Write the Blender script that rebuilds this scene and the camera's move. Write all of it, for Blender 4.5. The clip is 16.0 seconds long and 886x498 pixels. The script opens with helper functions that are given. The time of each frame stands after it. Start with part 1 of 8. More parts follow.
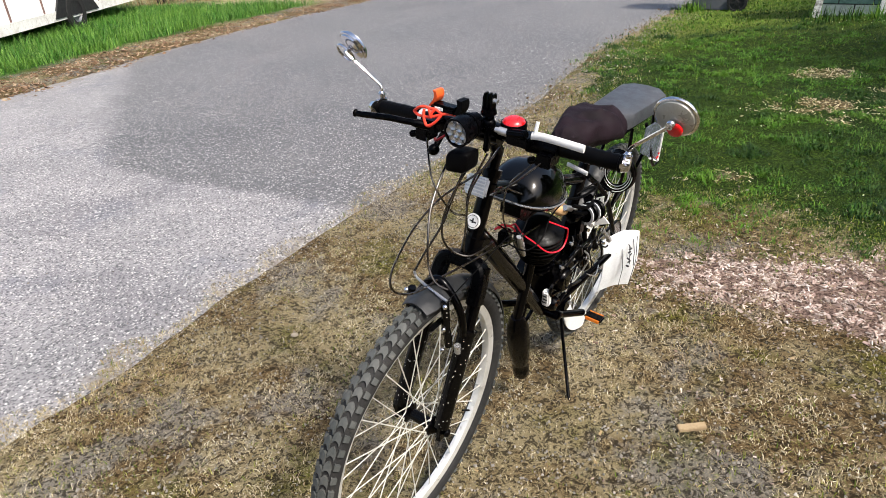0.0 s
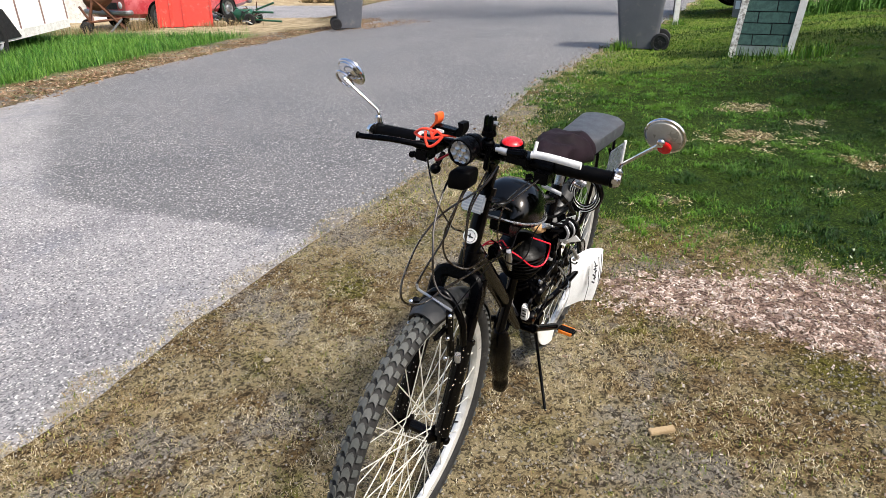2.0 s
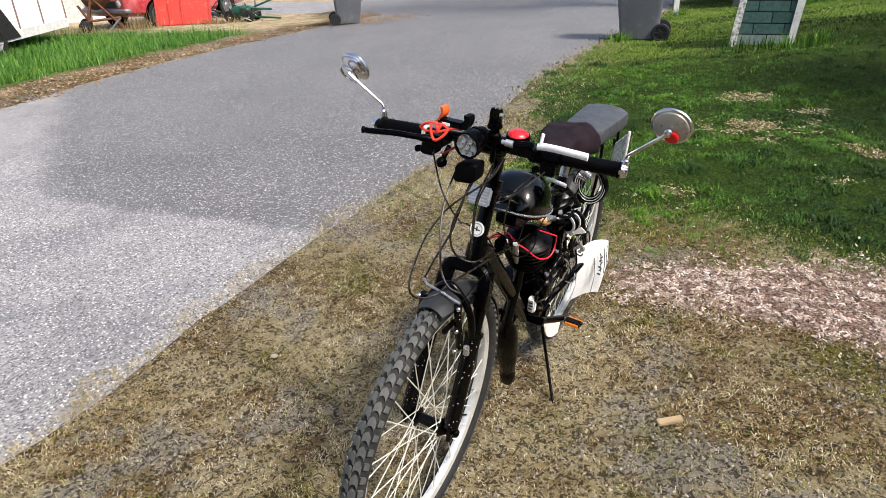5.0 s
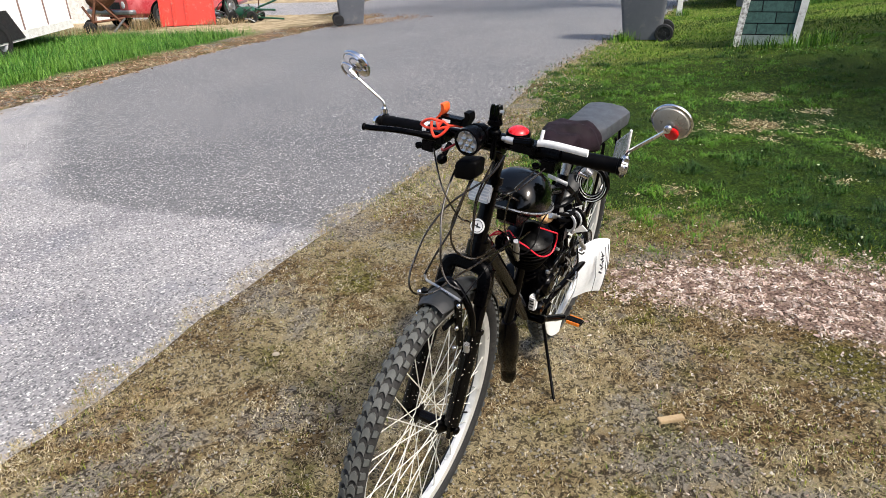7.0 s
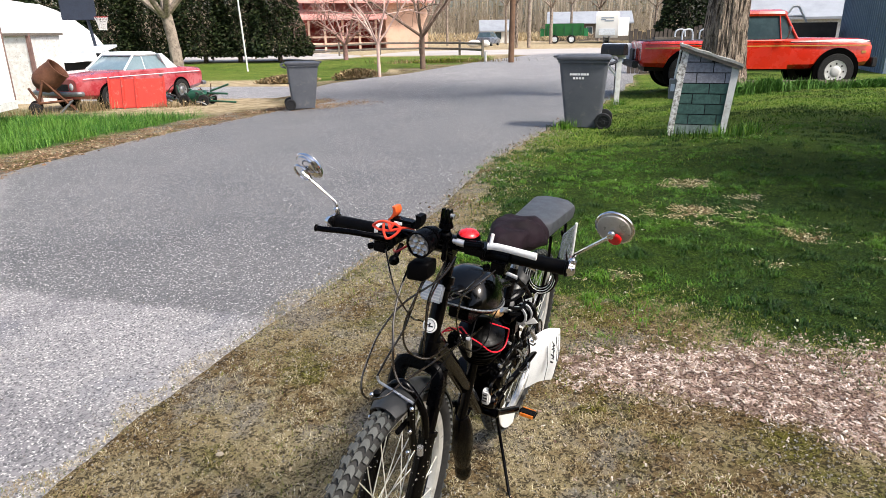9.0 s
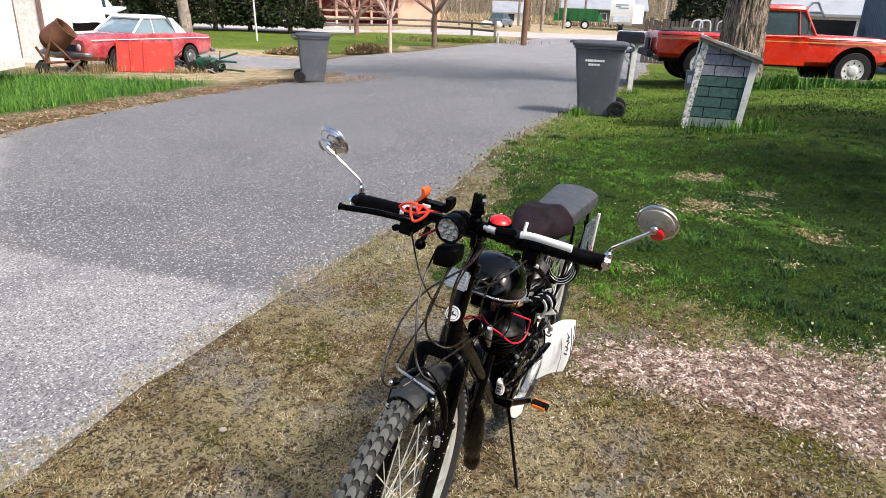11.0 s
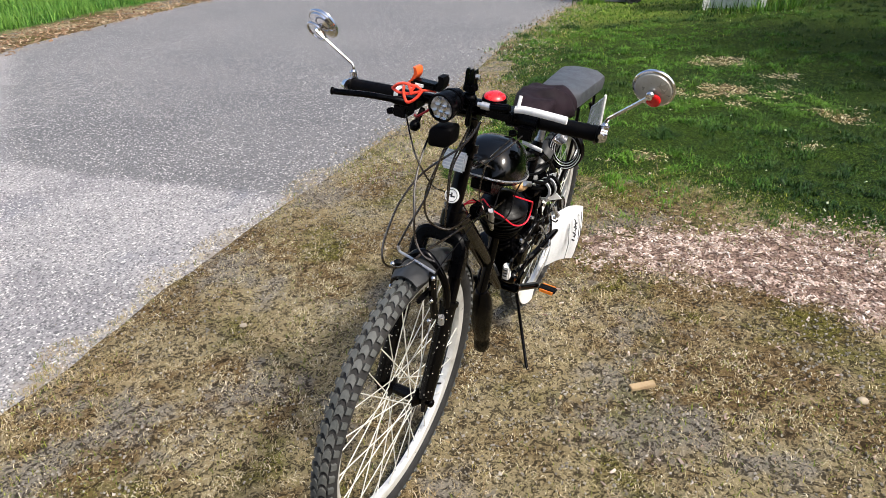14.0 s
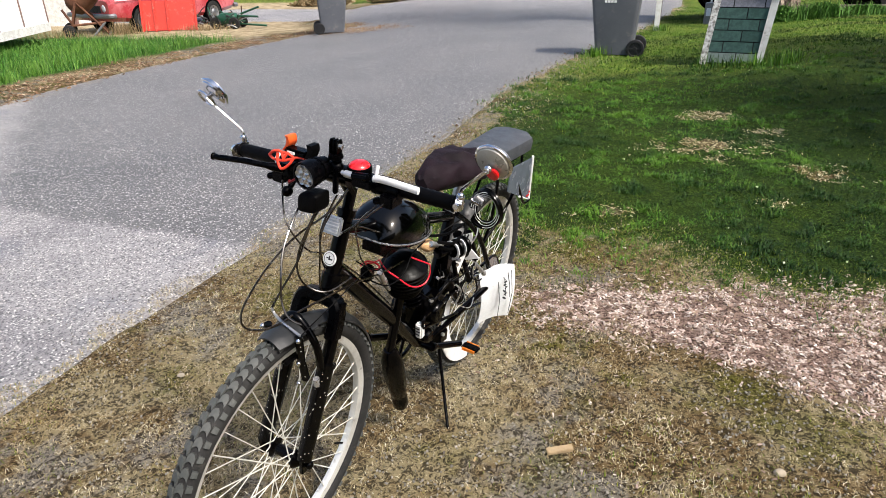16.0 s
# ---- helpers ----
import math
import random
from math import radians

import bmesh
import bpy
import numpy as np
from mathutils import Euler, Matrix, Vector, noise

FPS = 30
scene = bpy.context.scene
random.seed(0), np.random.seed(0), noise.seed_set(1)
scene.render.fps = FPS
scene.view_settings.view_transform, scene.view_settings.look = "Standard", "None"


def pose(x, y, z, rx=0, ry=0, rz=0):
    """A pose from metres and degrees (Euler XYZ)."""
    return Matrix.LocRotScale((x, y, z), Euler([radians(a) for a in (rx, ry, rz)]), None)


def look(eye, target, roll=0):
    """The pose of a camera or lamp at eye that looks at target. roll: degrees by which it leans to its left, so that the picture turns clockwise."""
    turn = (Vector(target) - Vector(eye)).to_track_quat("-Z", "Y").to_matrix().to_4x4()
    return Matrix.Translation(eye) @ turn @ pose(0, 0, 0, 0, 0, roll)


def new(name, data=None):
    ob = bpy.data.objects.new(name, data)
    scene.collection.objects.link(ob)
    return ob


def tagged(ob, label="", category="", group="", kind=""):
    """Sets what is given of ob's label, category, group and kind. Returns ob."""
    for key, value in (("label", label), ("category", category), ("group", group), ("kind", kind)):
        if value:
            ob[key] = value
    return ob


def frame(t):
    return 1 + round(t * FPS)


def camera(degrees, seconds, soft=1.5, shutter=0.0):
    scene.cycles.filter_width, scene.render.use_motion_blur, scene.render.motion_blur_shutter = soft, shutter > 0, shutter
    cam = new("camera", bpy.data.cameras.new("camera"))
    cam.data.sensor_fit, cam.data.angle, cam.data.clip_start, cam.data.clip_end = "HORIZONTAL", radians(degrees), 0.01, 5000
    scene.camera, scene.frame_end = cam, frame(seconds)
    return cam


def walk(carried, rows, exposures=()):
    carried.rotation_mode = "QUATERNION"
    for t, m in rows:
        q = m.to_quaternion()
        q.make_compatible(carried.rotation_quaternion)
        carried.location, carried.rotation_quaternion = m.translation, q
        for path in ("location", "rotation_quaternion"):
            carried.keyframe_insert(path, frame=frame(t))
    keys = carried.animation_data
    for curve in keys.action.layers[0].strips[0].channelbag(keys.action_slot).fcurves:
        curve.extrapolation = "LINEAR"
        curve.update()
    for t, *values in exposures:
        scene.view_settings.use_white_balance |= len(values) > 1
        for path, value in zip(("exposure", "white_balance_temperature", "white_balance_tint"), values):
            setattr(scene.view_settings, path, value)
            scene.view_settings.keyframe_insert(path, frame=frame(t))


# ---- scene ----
cam = camera(69.23, 16.0, soft=0.8)
EXPOSURE = 0.90
PATH = [
    (0, (0.178, 0.430, 1.341), (0.100, 2.198, 0.408), -3.03),
    (0.5, (0.088, 0.375, 1.338), (0.141, 2.152, 0.422), -4.13),
    (1, (0.071, 0.359, 1.363), (0.263, 2.186, 0.573), -1.15),
    (1.5, (0.059, 0.357, 1.348), (0.292, 2.147, 0.485), -0.23),
    (2, (0.035, 0.349, 1.345), (0.167, 2.155, 0.495), -1.07),
    (2.5, (0.034, 0.349, 1.346), (0.205, 2.151, 0.496), -1.13),
    (3, (0.028, 0.349, 1.349), (0.169, 2.162, 0.515), -1.95),
    (3.5, (0.021, 0.349, 1.345), (0.138, 2.159, 0.503), -1.68),
    (3.7, (0.024, 0.348, 1.346), (0.154, 2.155, 0.499), -2.06),
    (5.8, (0.022, 0.348, 1.338), (0.132, 2.147, 0.470), -1.81),
    (6, (0.013, 0.342, 1.336), (0.078, 2.147, 0.479), -1.15),
    (6.5, (0.019, 0.339, 1.334), (0.098, 2.136, 0.459), -1.50),
    (7, (0.029, 0.342, 1.336), (0.144, 2.143, 0.474), -2.05),
    (7.5, (0.029, 0.338, 1.341), (0.153, 2.151, 0.506), -2.55),
    (8, (0.026, 0.339, 1.361), (0.162, 2.197, 0.631), -1.80),
    (8.5, (0.026, 0.337, 1.368), (0.164, 2.209, 0.679), -1.75),
    (9, (0.029, 0.353, 1.385), (0.310, 2.226, 0.742), -0.75),
    (9.2, (0.025, 0.351, 1.385), (0.290, 2.231, 0.758), -0.69),
    (11.3, (-0.036, 0.421, 1.374), (0.227, 2.275, 0.672), 2.81),
    (11.5, (-0.045, 0.399, 1.377), (0.154, 2.283, 0.736), 2.80),
    (12, (-0.004, 0.408, 1.339), (0.190, 2.183, 0.438), -2.37),
    (12.5, (0.021, 0.396, 1.335), (0.232, 2.146, 0.391), -3.10),
    (13, (0.028, 0.388, 1.339), (0.254, 2.136, 0.394), -3.18),
    (13.5, (0.027, 0.388, 1.335), (0.264, 2.132, 0.387), -2.55),
    (14, (0.021, 0.388, 1.329), (0.227, 2.128, 0.366), -0.95),
    (14.5, (0.041, 0.388, 1.331), (0.263, 2.149, 0.409), 0.69),
    (15, (0.158, 0.380, 1.359), (0.252, 2.170, 0.472), -4.44),
    (15.5, (0.326, 0.378, 1.365), (0.357, 2.168, 0.475), -1.57),
    (16, (0.337, 0.359, 1.372), (0.481, 2.167, 0.530), -0.84),
]
walk(cam, [(t, look(eye, target, roll)) for t, eye, target, roll in PATH], exposures=[(0, EXPOSURE), (13.2, EXPOSURE), (14.5, EXPOSURE + 0.11), (15.4, EXPOSURE), (16, EXPOSURE)])

# ---- sky and sun ----
SUN_ELEV, SUN_AZ = 52.0, 136.0        # height, and degrees from +y towards +x
world = bpy.data.worlds.new("world")
scene.world = world
world.use_nodes = True
wn = world.node_tree.nodes
sky = wn.new("ShaderNodeTexSky")
sky.sky_type, sky.sun_disc = "NISHITA", False
sky.sun_elevation, sky.sun_rotation = radians(SUN_ELEV), radians(SUN_AZ)
sky.air_density, sky.dust_density, sky.ozone_density = 1.0, 4.0, 1.0
wn["Background"].inputs["Strength"].default_value = 0.13
world.node_tree.links.new(sky.outputs["Color"], wn["Background"].inputs["Color"])
sun = new("sun", bpy.data.lights.new("sun", "SUN"))
sun.data.energy, sun.data.angle, sun.data.color = 2.9, radians(8), (1.0, 0.95, 0.88)
_sd = Vector((math.sin(radians(SUN_AZ)) * math.cos(radians(SUN_ELEV)), math.cos(radians(SUN_AZ)) * math.cos(radians(SUN_ELEV)), math.sin(radians(SUN_ELEV))))
sun.matrix_world = look(_sd * 60, (0, 0, 0))


# ---- materials ----
def lin(c):
    """Linear colour from sRGB 0..255."""
    return tuple(((v / 255 + 0.055) / 1.055) ** 2.4 if v / 255 > 0.04045 else v / 255 / 12.92 for v in c) + (1.0,)


class Nodes:
    """A short way to write node trees."""

    def __init__(self, name):
        self.m = bpy.data.materials.new(name)
        self.m.use_nodes = True
        self.t = self.m.node_tree
        self.bsdf = self.t.nodes["Principled BSDF"]
        self.co = self.t.nodes.new("ShaderNodeTexCoord").outputs["Object"]

    def link(self, a, b):
        self.t.links.new(a, b)

    def noise(self, scale, detail=4, rough=0.6, co=None, distort=0.0):
        n = self.t.nodes.new("ShaderNodeTexNoise")
        n.inputs["Scale"].default_value, n.inputs["Detail"].default_value, n.inputs["Roughness"].default_value = scale, detail, rough
        n.inputs["Distortion"].default_value = distort
        self.link(co or self.co, n.inputs["Vector"])
        return n.outputs["Fac"]

    def scaled(self, s):
        n = self.t.nodes.new("ShaderNodeMapping")
        self.link(self.co, n.inputs["Vector"])
        n.inputs["Scale"].default_value = s
        return n.outputs["Vector"]

    def voronoi(self, scale, out="Distance", co=None):
        n = self.t.nodes.new("ShaderNodeTexVoronoi")
        n.inputs["Scale"].default_value = scale
        self.link(co or self.co, n.inputs["Vector"])
        return n.outputs[out]

    def ramp(self, fac, lo, hi, a=0.0, b=1.0):
        n = self.t.nodes.new("ShaderNodeMapRange")
        n.interpolation_type = "SMOOTHSTEP"
        self.link(fac, n.inputs["Value"])
        for k, v in (("From Min", lo), ("From Max", hi), ("To Min", a), ("To Max", b)):
            n.inputs[k].default_value = v
        return n.outputs["Result"]

    def mix(self, fac, a, b, kind="MIX"):
        n = self.t.nodes.new("ShaderNodeMix")
        n.data_type, n.blend_type = "RGBA", kind
        for sock, v in ((n.inputs[0], fac), (n.inputs[6], a), (n.inputs[7], b)):
            if isinstance(v, (int, float)):
                sock.default_value = v
            elif isinstance(v, tuple):
                sock.default_value = v
            else:
                self.link(v, sock)
        return n.outputs[2]

    def math(self, op, a, b):
        n = self.t.nodes.new("ShaderNodeMath")
        n.operation = op
        for sock, v in ((n.inputs[0], a), (n.inputs[1], b)):
            if isinstance(v, (int, float)):
                sock.default_value = v
            else:
                self.link(v, sock)
        return n.outputs[0]

    def attr(self, name, out="Fac"):
        n = self.t.nodes.new("ShaderNodeAttribute")
        n.attribute_name = name
        return n.outputs[out]

    def island(self):
        return self.t.nodes.new("ShaderNodeNewGeometry").outputs["Random Per Island"]

    def rand(self):
        return self.t.nodes.new("ShaderNodeObjectInfo").outputs["Random"]

    def bump(self, height, strength=0.3, dist=0.01):
        n = self.t.nodes.new("ShaderNodeBump")
        n.inputs["Strength"].default_value, n.inputs["Distance"].default_value = strength, dist
        self.link(height, n.inputs["Height"])
        self.link(n.outputs["Normal"], self.bsdf.inputs["Normal"])

    def set(self, color=None, rough=None, metal=None, **more):
        for key, v in (("Base Color", color), ("Roughness", rough), ("Metallic", metal), *((k.replace("_", " "), w) for k, w in more.items())):
            if v is None:
                continue
            if isinstance(v, (int, float, tuple)):
                self.bsdf.inputs[key].default_value = v
            else:
                self.link(v, self.bsdf.inputs[key])
        return self.m


def mat(name, c, rough=0.6, metal=0.0, c2=None, scale=6.0, amt=0.5, grain=90.0, bump=0.15, coat=0.0, dirt=None, spec=None):
    """A painted, plastic or metal surface: two colours in clouds, fine grain, uneven gloss, and dust in patches."""
    n = Nodes(name)
    a, b = lin(c), lin(c2 or tuple(v * 0.78 for v in c))
    col = n.mix(n.math("MULTIPLY", n.ramp(n.noise(scale), 0.38, 0.68), amt), a, b)
    g = n.noise(grain, 3)
    col = n.mix(n.ramp(g, 0.3, 0.75, 0.0, 0.22), col, tuple(v * 0.6 for v in a[:3]) + (1.0,))
    if dirt:
        col = n.mix(n.ramp(n.noise(scale * 2.3, 5, 0.7), 0.55, 0.72, 0.0, 0.75), col, lin(dirt))
    n.bump(g, bump, 0.002)
    r = n.ramp(n.noise(scale * 3, 4), 0.3, 0.7, max(0.03, rough - 0.09), min(1, rough + 0.12))
    out = n.set(col, r, metal)
    if coat:
        n.bsdf.inputs["Coat Weight"].default_value, n.bsdf.inputs["Coat Roughness"].default_value = coat, 0.06
    if spec is not None:
        n.bsdf.inputs["Specular IOR Level"].default_value = spec
    return out


def vary(name, cols, rough=0.85, by="island", patch=None, bump=0.0, shade_band=None):
    """For many small pieces: each takes its own colour between those given."""
    n = Nodes(name)
    r = n.island() if by == "island" else n.rand()
    t = n.t.nodes.new("ShaderNodeValToRGB")
    while len(t.color_ramp.elements) < len(cols):
        t.color_ramp.elements.new(0.5)
    for i, (e, c) in enumerate(zip(t.color_ramp.elements, cols)):
        e.position, e.color = i / max(1, len(cols) - 1), lin(c)
    n.link(r, t.inputs["Fac"])
    col = n.mix(n.ramp(n.noise(26, 3), 0.38, 0.64, 0.0, 0.5), t.outputs["Color"], tuple(v * 0.5 for v in lin(cols[0])[:3]) + (1.0,))
    if patch:
        col = n.mix(n.ramp(n.noise(1.1, 5, 0.65), 0.42, 0.66, 0.0, 0.7), col, lin(patch))
    # Darker bands: tree shade across the lawn, mixed into the blade colour.
    if shade_band:
        col = n.mix(n.ramp(n.noise(0.75, 4, 0.6, n.scaled((0.8, 1.5, 1.0))), 0.46, 0.58, 0.0, 0.8), col, n.mix(n.ramp(n.noise(45), 0.3, 0.7), lin(shade_band), tuple(0.35 * v for v in lin(shade_band)[:3]) + (1.0,)))
    if bump:
        n.bump(n.noise(120, 4), bump, 0.003)
    m = n.set(col, rough)
    n.bsdf.inputs["Specular IOR Level"].default_value = 0.25
    return m


# ---- mesh helpers ----
def finish(bm, name, material, smooth=True, parent=None, bevel=0.0):
    if bevel:
        es = [e for e in bm.edges if len(e.link_faces) == 2 and e.calc_face_angle(0) > 0.6]
        bmesh.ops.bevel(bm, geom=es, offset=bevel, segments=2, affect="EDGES", clamp_overlap=True)
    me = bpy.data.meshes.new(name)
    bmesh.ops.recalc_face_normals(bm, faces=bm.faces)
    bm.to_mesh(me)
    bm.free()
    me.materials.append(material)
    if smooth:
        for p in me.polygons:
            p.use_smooth = True
        me.set_sharp_from_angle(angle=radians(38))
    ob = new(name, me)
    ob.parent = parent
    return ob


def part(name, bm, material, parent, label="", bevel=0.0, smooth=True):
    ob = finish(bm, name, material, smooth, parent, bevel)
    return tagged(ob, label)


def thing(name, m, label, category, group="", kind=""):
    ob = new(name)
    ob.empty_display_size = 0.1
    ob.matrix_basis = m
    return tagged(ob, label, category, group, kind)


def solid(name, bm, material, label, category, m=None, group="", kind="", bevel=0.0, smooth=True):
    ob = finish(bm, name, material, smooth, None, bevel)
    if m is not None:
        ob.matrix_basis = m
    return tagged(ob, label, category, group, kind)


def box(bm, cx, cy, cz, sx, sy, sz, m=None):
    r = bmesh.ops.create_cube(bm, size=1.0)
    t = Matrix.Translation((cx, cy, cz)) @ Matrix.Diagonal((sx, sy, sz, 1))
    bmesh.ops.transform(bm, matrix=(m @ t) if m is not None else t, verts=r["verts"])
    return bm


def aim(p, q):
    """Turns +z along p to q."""
    return Matrix.Translation(p) @ (Vector(q) - Vector(p)).to_track_quat("Z", "Y").to_matrix().to_4x4()


def cyl(bm, p, q, r, r2=None, seg=12, caps=True):
    d = (Vector(q) - Vector(p)).length
    v = bmesh.ops.create_cone(bm, cap_ends=caps, segments=seg, radius1=r, radius2=r if r2 is None else r2, depth=d)["verts"]
    bmesh.ops.transform(bm, matrix=aim(p, q) @ Matrix.Translation((0, 0, d / 2)), verts=v)
    return bm


def ball(bm, c, r, sx=1, sy=1, sz=1, seg=14):
    v = bmesh.ops.create_uvsphere(bm, u_segments=seg, v_segments=max(6, seg * 2 // 3), radius=r)["verts"]
    bmesh.ops.transform(bm, matrix=Matrix.Translation(c) @ Matrix.Diagonal((sx, sy, sz, 1)), verts=v)
    return bm


def spline(pts, n=6, closed=False):
    """Catmull-Rom through pts."""
    p = [Vector(v) for v in pts]
    k = len(p)
    out = []
    for i in range(k if closed else k - 1):
        a, b, c, d = (p[(i + j) % k] if closed else p[min(max(i + j, 0), k - 1)] for j in (-1, 0, 1, 2))
        for s in range(n):
            t = s / n
            out.append(0.5 * ((2 * b) + (c - a) * t + (2 * a - 5 * b + 4 * c - d) * t * t + (3 * b - a - 3 * c + d) * t ** 3))
    if not closed:
        out.append(p[-1])
    return out


def tube(bm, pts, r, seg=8, closed=False, caps=True):
    """A round tube along pts; r is one radius or one a point."""
    pts = [Vector(p) for p in pts]
    k = len(pts)
    rs = [r] * k if isinstance(r, (int, float)) else list(r)
    rings, up = [], None
    for i, p in enumerate(pts):
        a, b = (pts[i - 1], pts[(i + 1) % k]) if closed else (pts[max(0, i - 1)], pts[min(k - 1, i + 1)])
        t = (b - a).normalized() if (b - a).length > 1e-9 else Vector((0, 0, 1))
        if up is None:
            up = t.orthogonal().normalized()
        up = (up - t * up.dot(t))
        up = up.normalized() if up.length > 1e-6 else t.orthogonal().normalized()
        w = t.cross(up)
        rings.append([bm.verts.new(p + rs[i] * (math.cos(2 * math.pi * j / seg) * up + math.sin(2 * math.pi * j / seg) * w)) for j in range(seg)])
    for i in range(k if closed else k - 1):
        a, b = rings[i], rings[(i + 1) % k]
        for j in range(seg):
            bm.faces.new((a[j], a[(j + 1) % seg], b[(j + 1) % seg], b[j]))
    if caps and not closed:
        bm.faces.new(rings[0][::-1])
        bm.faces.new(rings[-1])
    return bm


def lathe(bm, profile, seg=24, m=None, closed=False):
    """Turns (r, z) points round z."""
    rings = []
    for r, z in profile:
        if r < 1e-5:
            rings.append([bm.verts.new((0, 0, z))])
        else:
            rings.append([bm.verts.new((r * math.cos(2 * math.pi * j / seg), r * math.sin(2 * math.pi * j / seg), z)) for j in range(seg)])
    pairs = list(zip(rings, rings[1:])) + ([(rings[-1], rings[0])] if closed else [])
    for a, b in pairs:
        for j in range(seg):
            q = [a[j % len(a)], a[(j + 1) % len(a)], b[(j + 1) % len(b)], b[j % len(b)]]
            q = list(dict.fromkeys(q))
            if len(q) > 2:
                bm.faces.new(q)
    if m is not None:
        bmesh.ops.transform(bm, matrix=m, verts=[v for ring in rings for v in ring])
    return bm


def loft(bm, sections, caps=True, closed=True):
    """Skins equal rings of points."""
    rings = [[bm.verts.new(p) for p in s] for s in sections]
    n = len(rings[0])
    for a, b in zip(rings, rings[1:]):
        for j in range(n if closed else n - 1):
            bm.faces.new((a[j], a[(j + 1) % n], b[(j + 1) % n], b[j]))
    if caps:
        bm.faces.new(rings[0][::-1])
        bm.faces.new(rings[-1])
    return bm


def prism(bm, outline, y0, y1):
    """An outline in x, z drawn out along y."""
    a = [bm.verts.new((x, y0, z)) for x, z in outline]
    b = [bm.verts.new((x, y1, z)) for x, z in outline]
    n = len(a)
    for j in range(n):
        bm.faces.new((a[j], a[(j + 1) % n], b[(j + 1) % n], b[j]))
    bm.faces.new(a[::-1])
    bm.faces.new(b)
    return bm


def raw(name, verts, faces, material, label, category, kind="stuff", parent=None):
    me = bpy.data.meshes.new(name)
    me.from_pydata(verts, [], faces)
    me.materials.append(material)
    me.update()
    ob = new(name, me)
    ob.parent = parent
    return tagged(ob, label, category, "", kind)

# ---- the lie of the land ----
ROAD_RIGHT = [(-3.3, -4.0), (-2.2, -0.5), (-1.55, 1.3), (-1.26, 1.97), (-1.06, 2.32), (-0.92, 2.62), (-0.76, 2.92), (-0.56, 3.27), (-0.32, 3.64), (-0.03, 4.05), (0.40, 4.72), (0.88, 5.58), (1.53, 7.1), (3.15, 9.95), (4.6, 12.2), (6.9, 16.1), (11.3, 24.4), (17.0, 33.0), (40.0, 52.0)]
ROAD_LEFT = [(-9.0, -6.0), (-6.6, 0.0), (-5.2, 5.0), (-4.45, 8.0), (-4.25, 9.2), (-3.5, 11.9), (-2.55, 14.2), (-1.7, 16.1), (-0.4, 17.6), (-1.2, 20.5), (-0.9, 24.3), (2.15, 26.8), (4.6, 31.5), (7.9, 37.6), (14.0, 47.0), (30.0, 60.0)]


def along(line, y):
    for (x0, y0), (x1, y1) in zip(line, line[1:]):
        if y0 <= y <= y1:
            return x0 + (x1 - x0) * (y - y0) / (y1 - y0)
    return line[0][0] if y < line[0][1] else line[-1][0]


def smooth(v, a, b):
    t = max(0.0, min(1.0, (v - a) / (b - a)))
    return t * t * (3 - 2 * t)


def ground_z(x, y):
    side = 0.055 * (max(-1.8, min(x, 1.6)) - 0.5)
    away = -0.02 * (max(5.0, min(y, 20.0)) - 5.0)
    off = x - along(ROAD_RIGHT, y)
    lawn_rise = 0.07 * max(0.0, min(off - 0.8, 3.2)) * max(0.0, min(1.0, (34.0 - y) / 10.0)) * smooth(y, 4.0, 8.0)
    stand = 0.016 * math.exp(-((x - 0.03) ** 2 + (y - 1.55) ** 2) / 0.03)
    return side + away + lawn_rise + stand


def on_ground(x, y, turn=0.0, dz=0.0):
    return pose(x, y, ground_z(x, y) + dz, 0, 0, turn)


def wob(x, y, s, seed=0.0):
    return noise.noise(Vector((x * s + seed, y * s - seed, seed * 1.7)))


LAWN_EDGE = [(0.4, 3.62), (0.94, 3.38), (1.25, 3.25), (1.6, 3.08), (1.84, 2.78), (2.1, 2.60), (2.4, 2.48), (3.2, 1.8), (6.0, 0.4), (20.0, -4.0)]


def lawn_amount(x, y):
    """1 on the mown lawn beside the road, 0 off it."""
    if y < 34 and x > 0:
        edge_y = None
        for (x0, y0), (x1, y1) in zip(LAWN_EDGE, LAWN_EDGE[1:]):
            if x0 <= x <= x1:
                edge_y = y0 + (y1 - y0) * (x - x0) / (x1 - x0)
        if edge_y is None:
            return 0.0
        dr = (x - along(ROAD_RIGHT, y) - 0.55 + 0.50 * smooth(y, 4.4, 6.6)) * 0.8
        d = y - edge_y
        ragged = 0.12 * wob(x, y, 2.5, 3.1) + 0.12 * wob(x, y, 8.0, 7.0)
        return smooth(dr + ragged, -0.10, 0.20) * smooth(d + 0.32 * wob(x, y, 1.7, 3.1) + 0.22 * wob(x, y, 5.0, 7.0) + 0.12 * wob(x, y, 14.0, 3.0), -0.55, 0.45)
    return 0.0


def chips_amount(x, y):
    """1 on the strip of bark chips between verge and lawn."""
    if x < 0.4 or x > 9:
        return 0.0
    upper = 2.90 - 0.27 * (x - 0.90)
    lower = 2.56 - 0.72 * (min(x, 2.2) - 0.88) - 0.35 * max(0.0, x - 2.2) - 0.12 * smooth(x, 1.38, 1.60)
    d = min(upper - y, y - lower)
    return smooth(d + 0.16 * wob(x, y, 2.4, 11.0) + 0.10 * wob(x, y, 8.0, 13.0), -0.12, 0.22) * smooth(x, 0.7, 1.1) * (1 - smooth(x + 0.3 * wob(x, y, 3.0, 19.0), 3.4, 4.0))


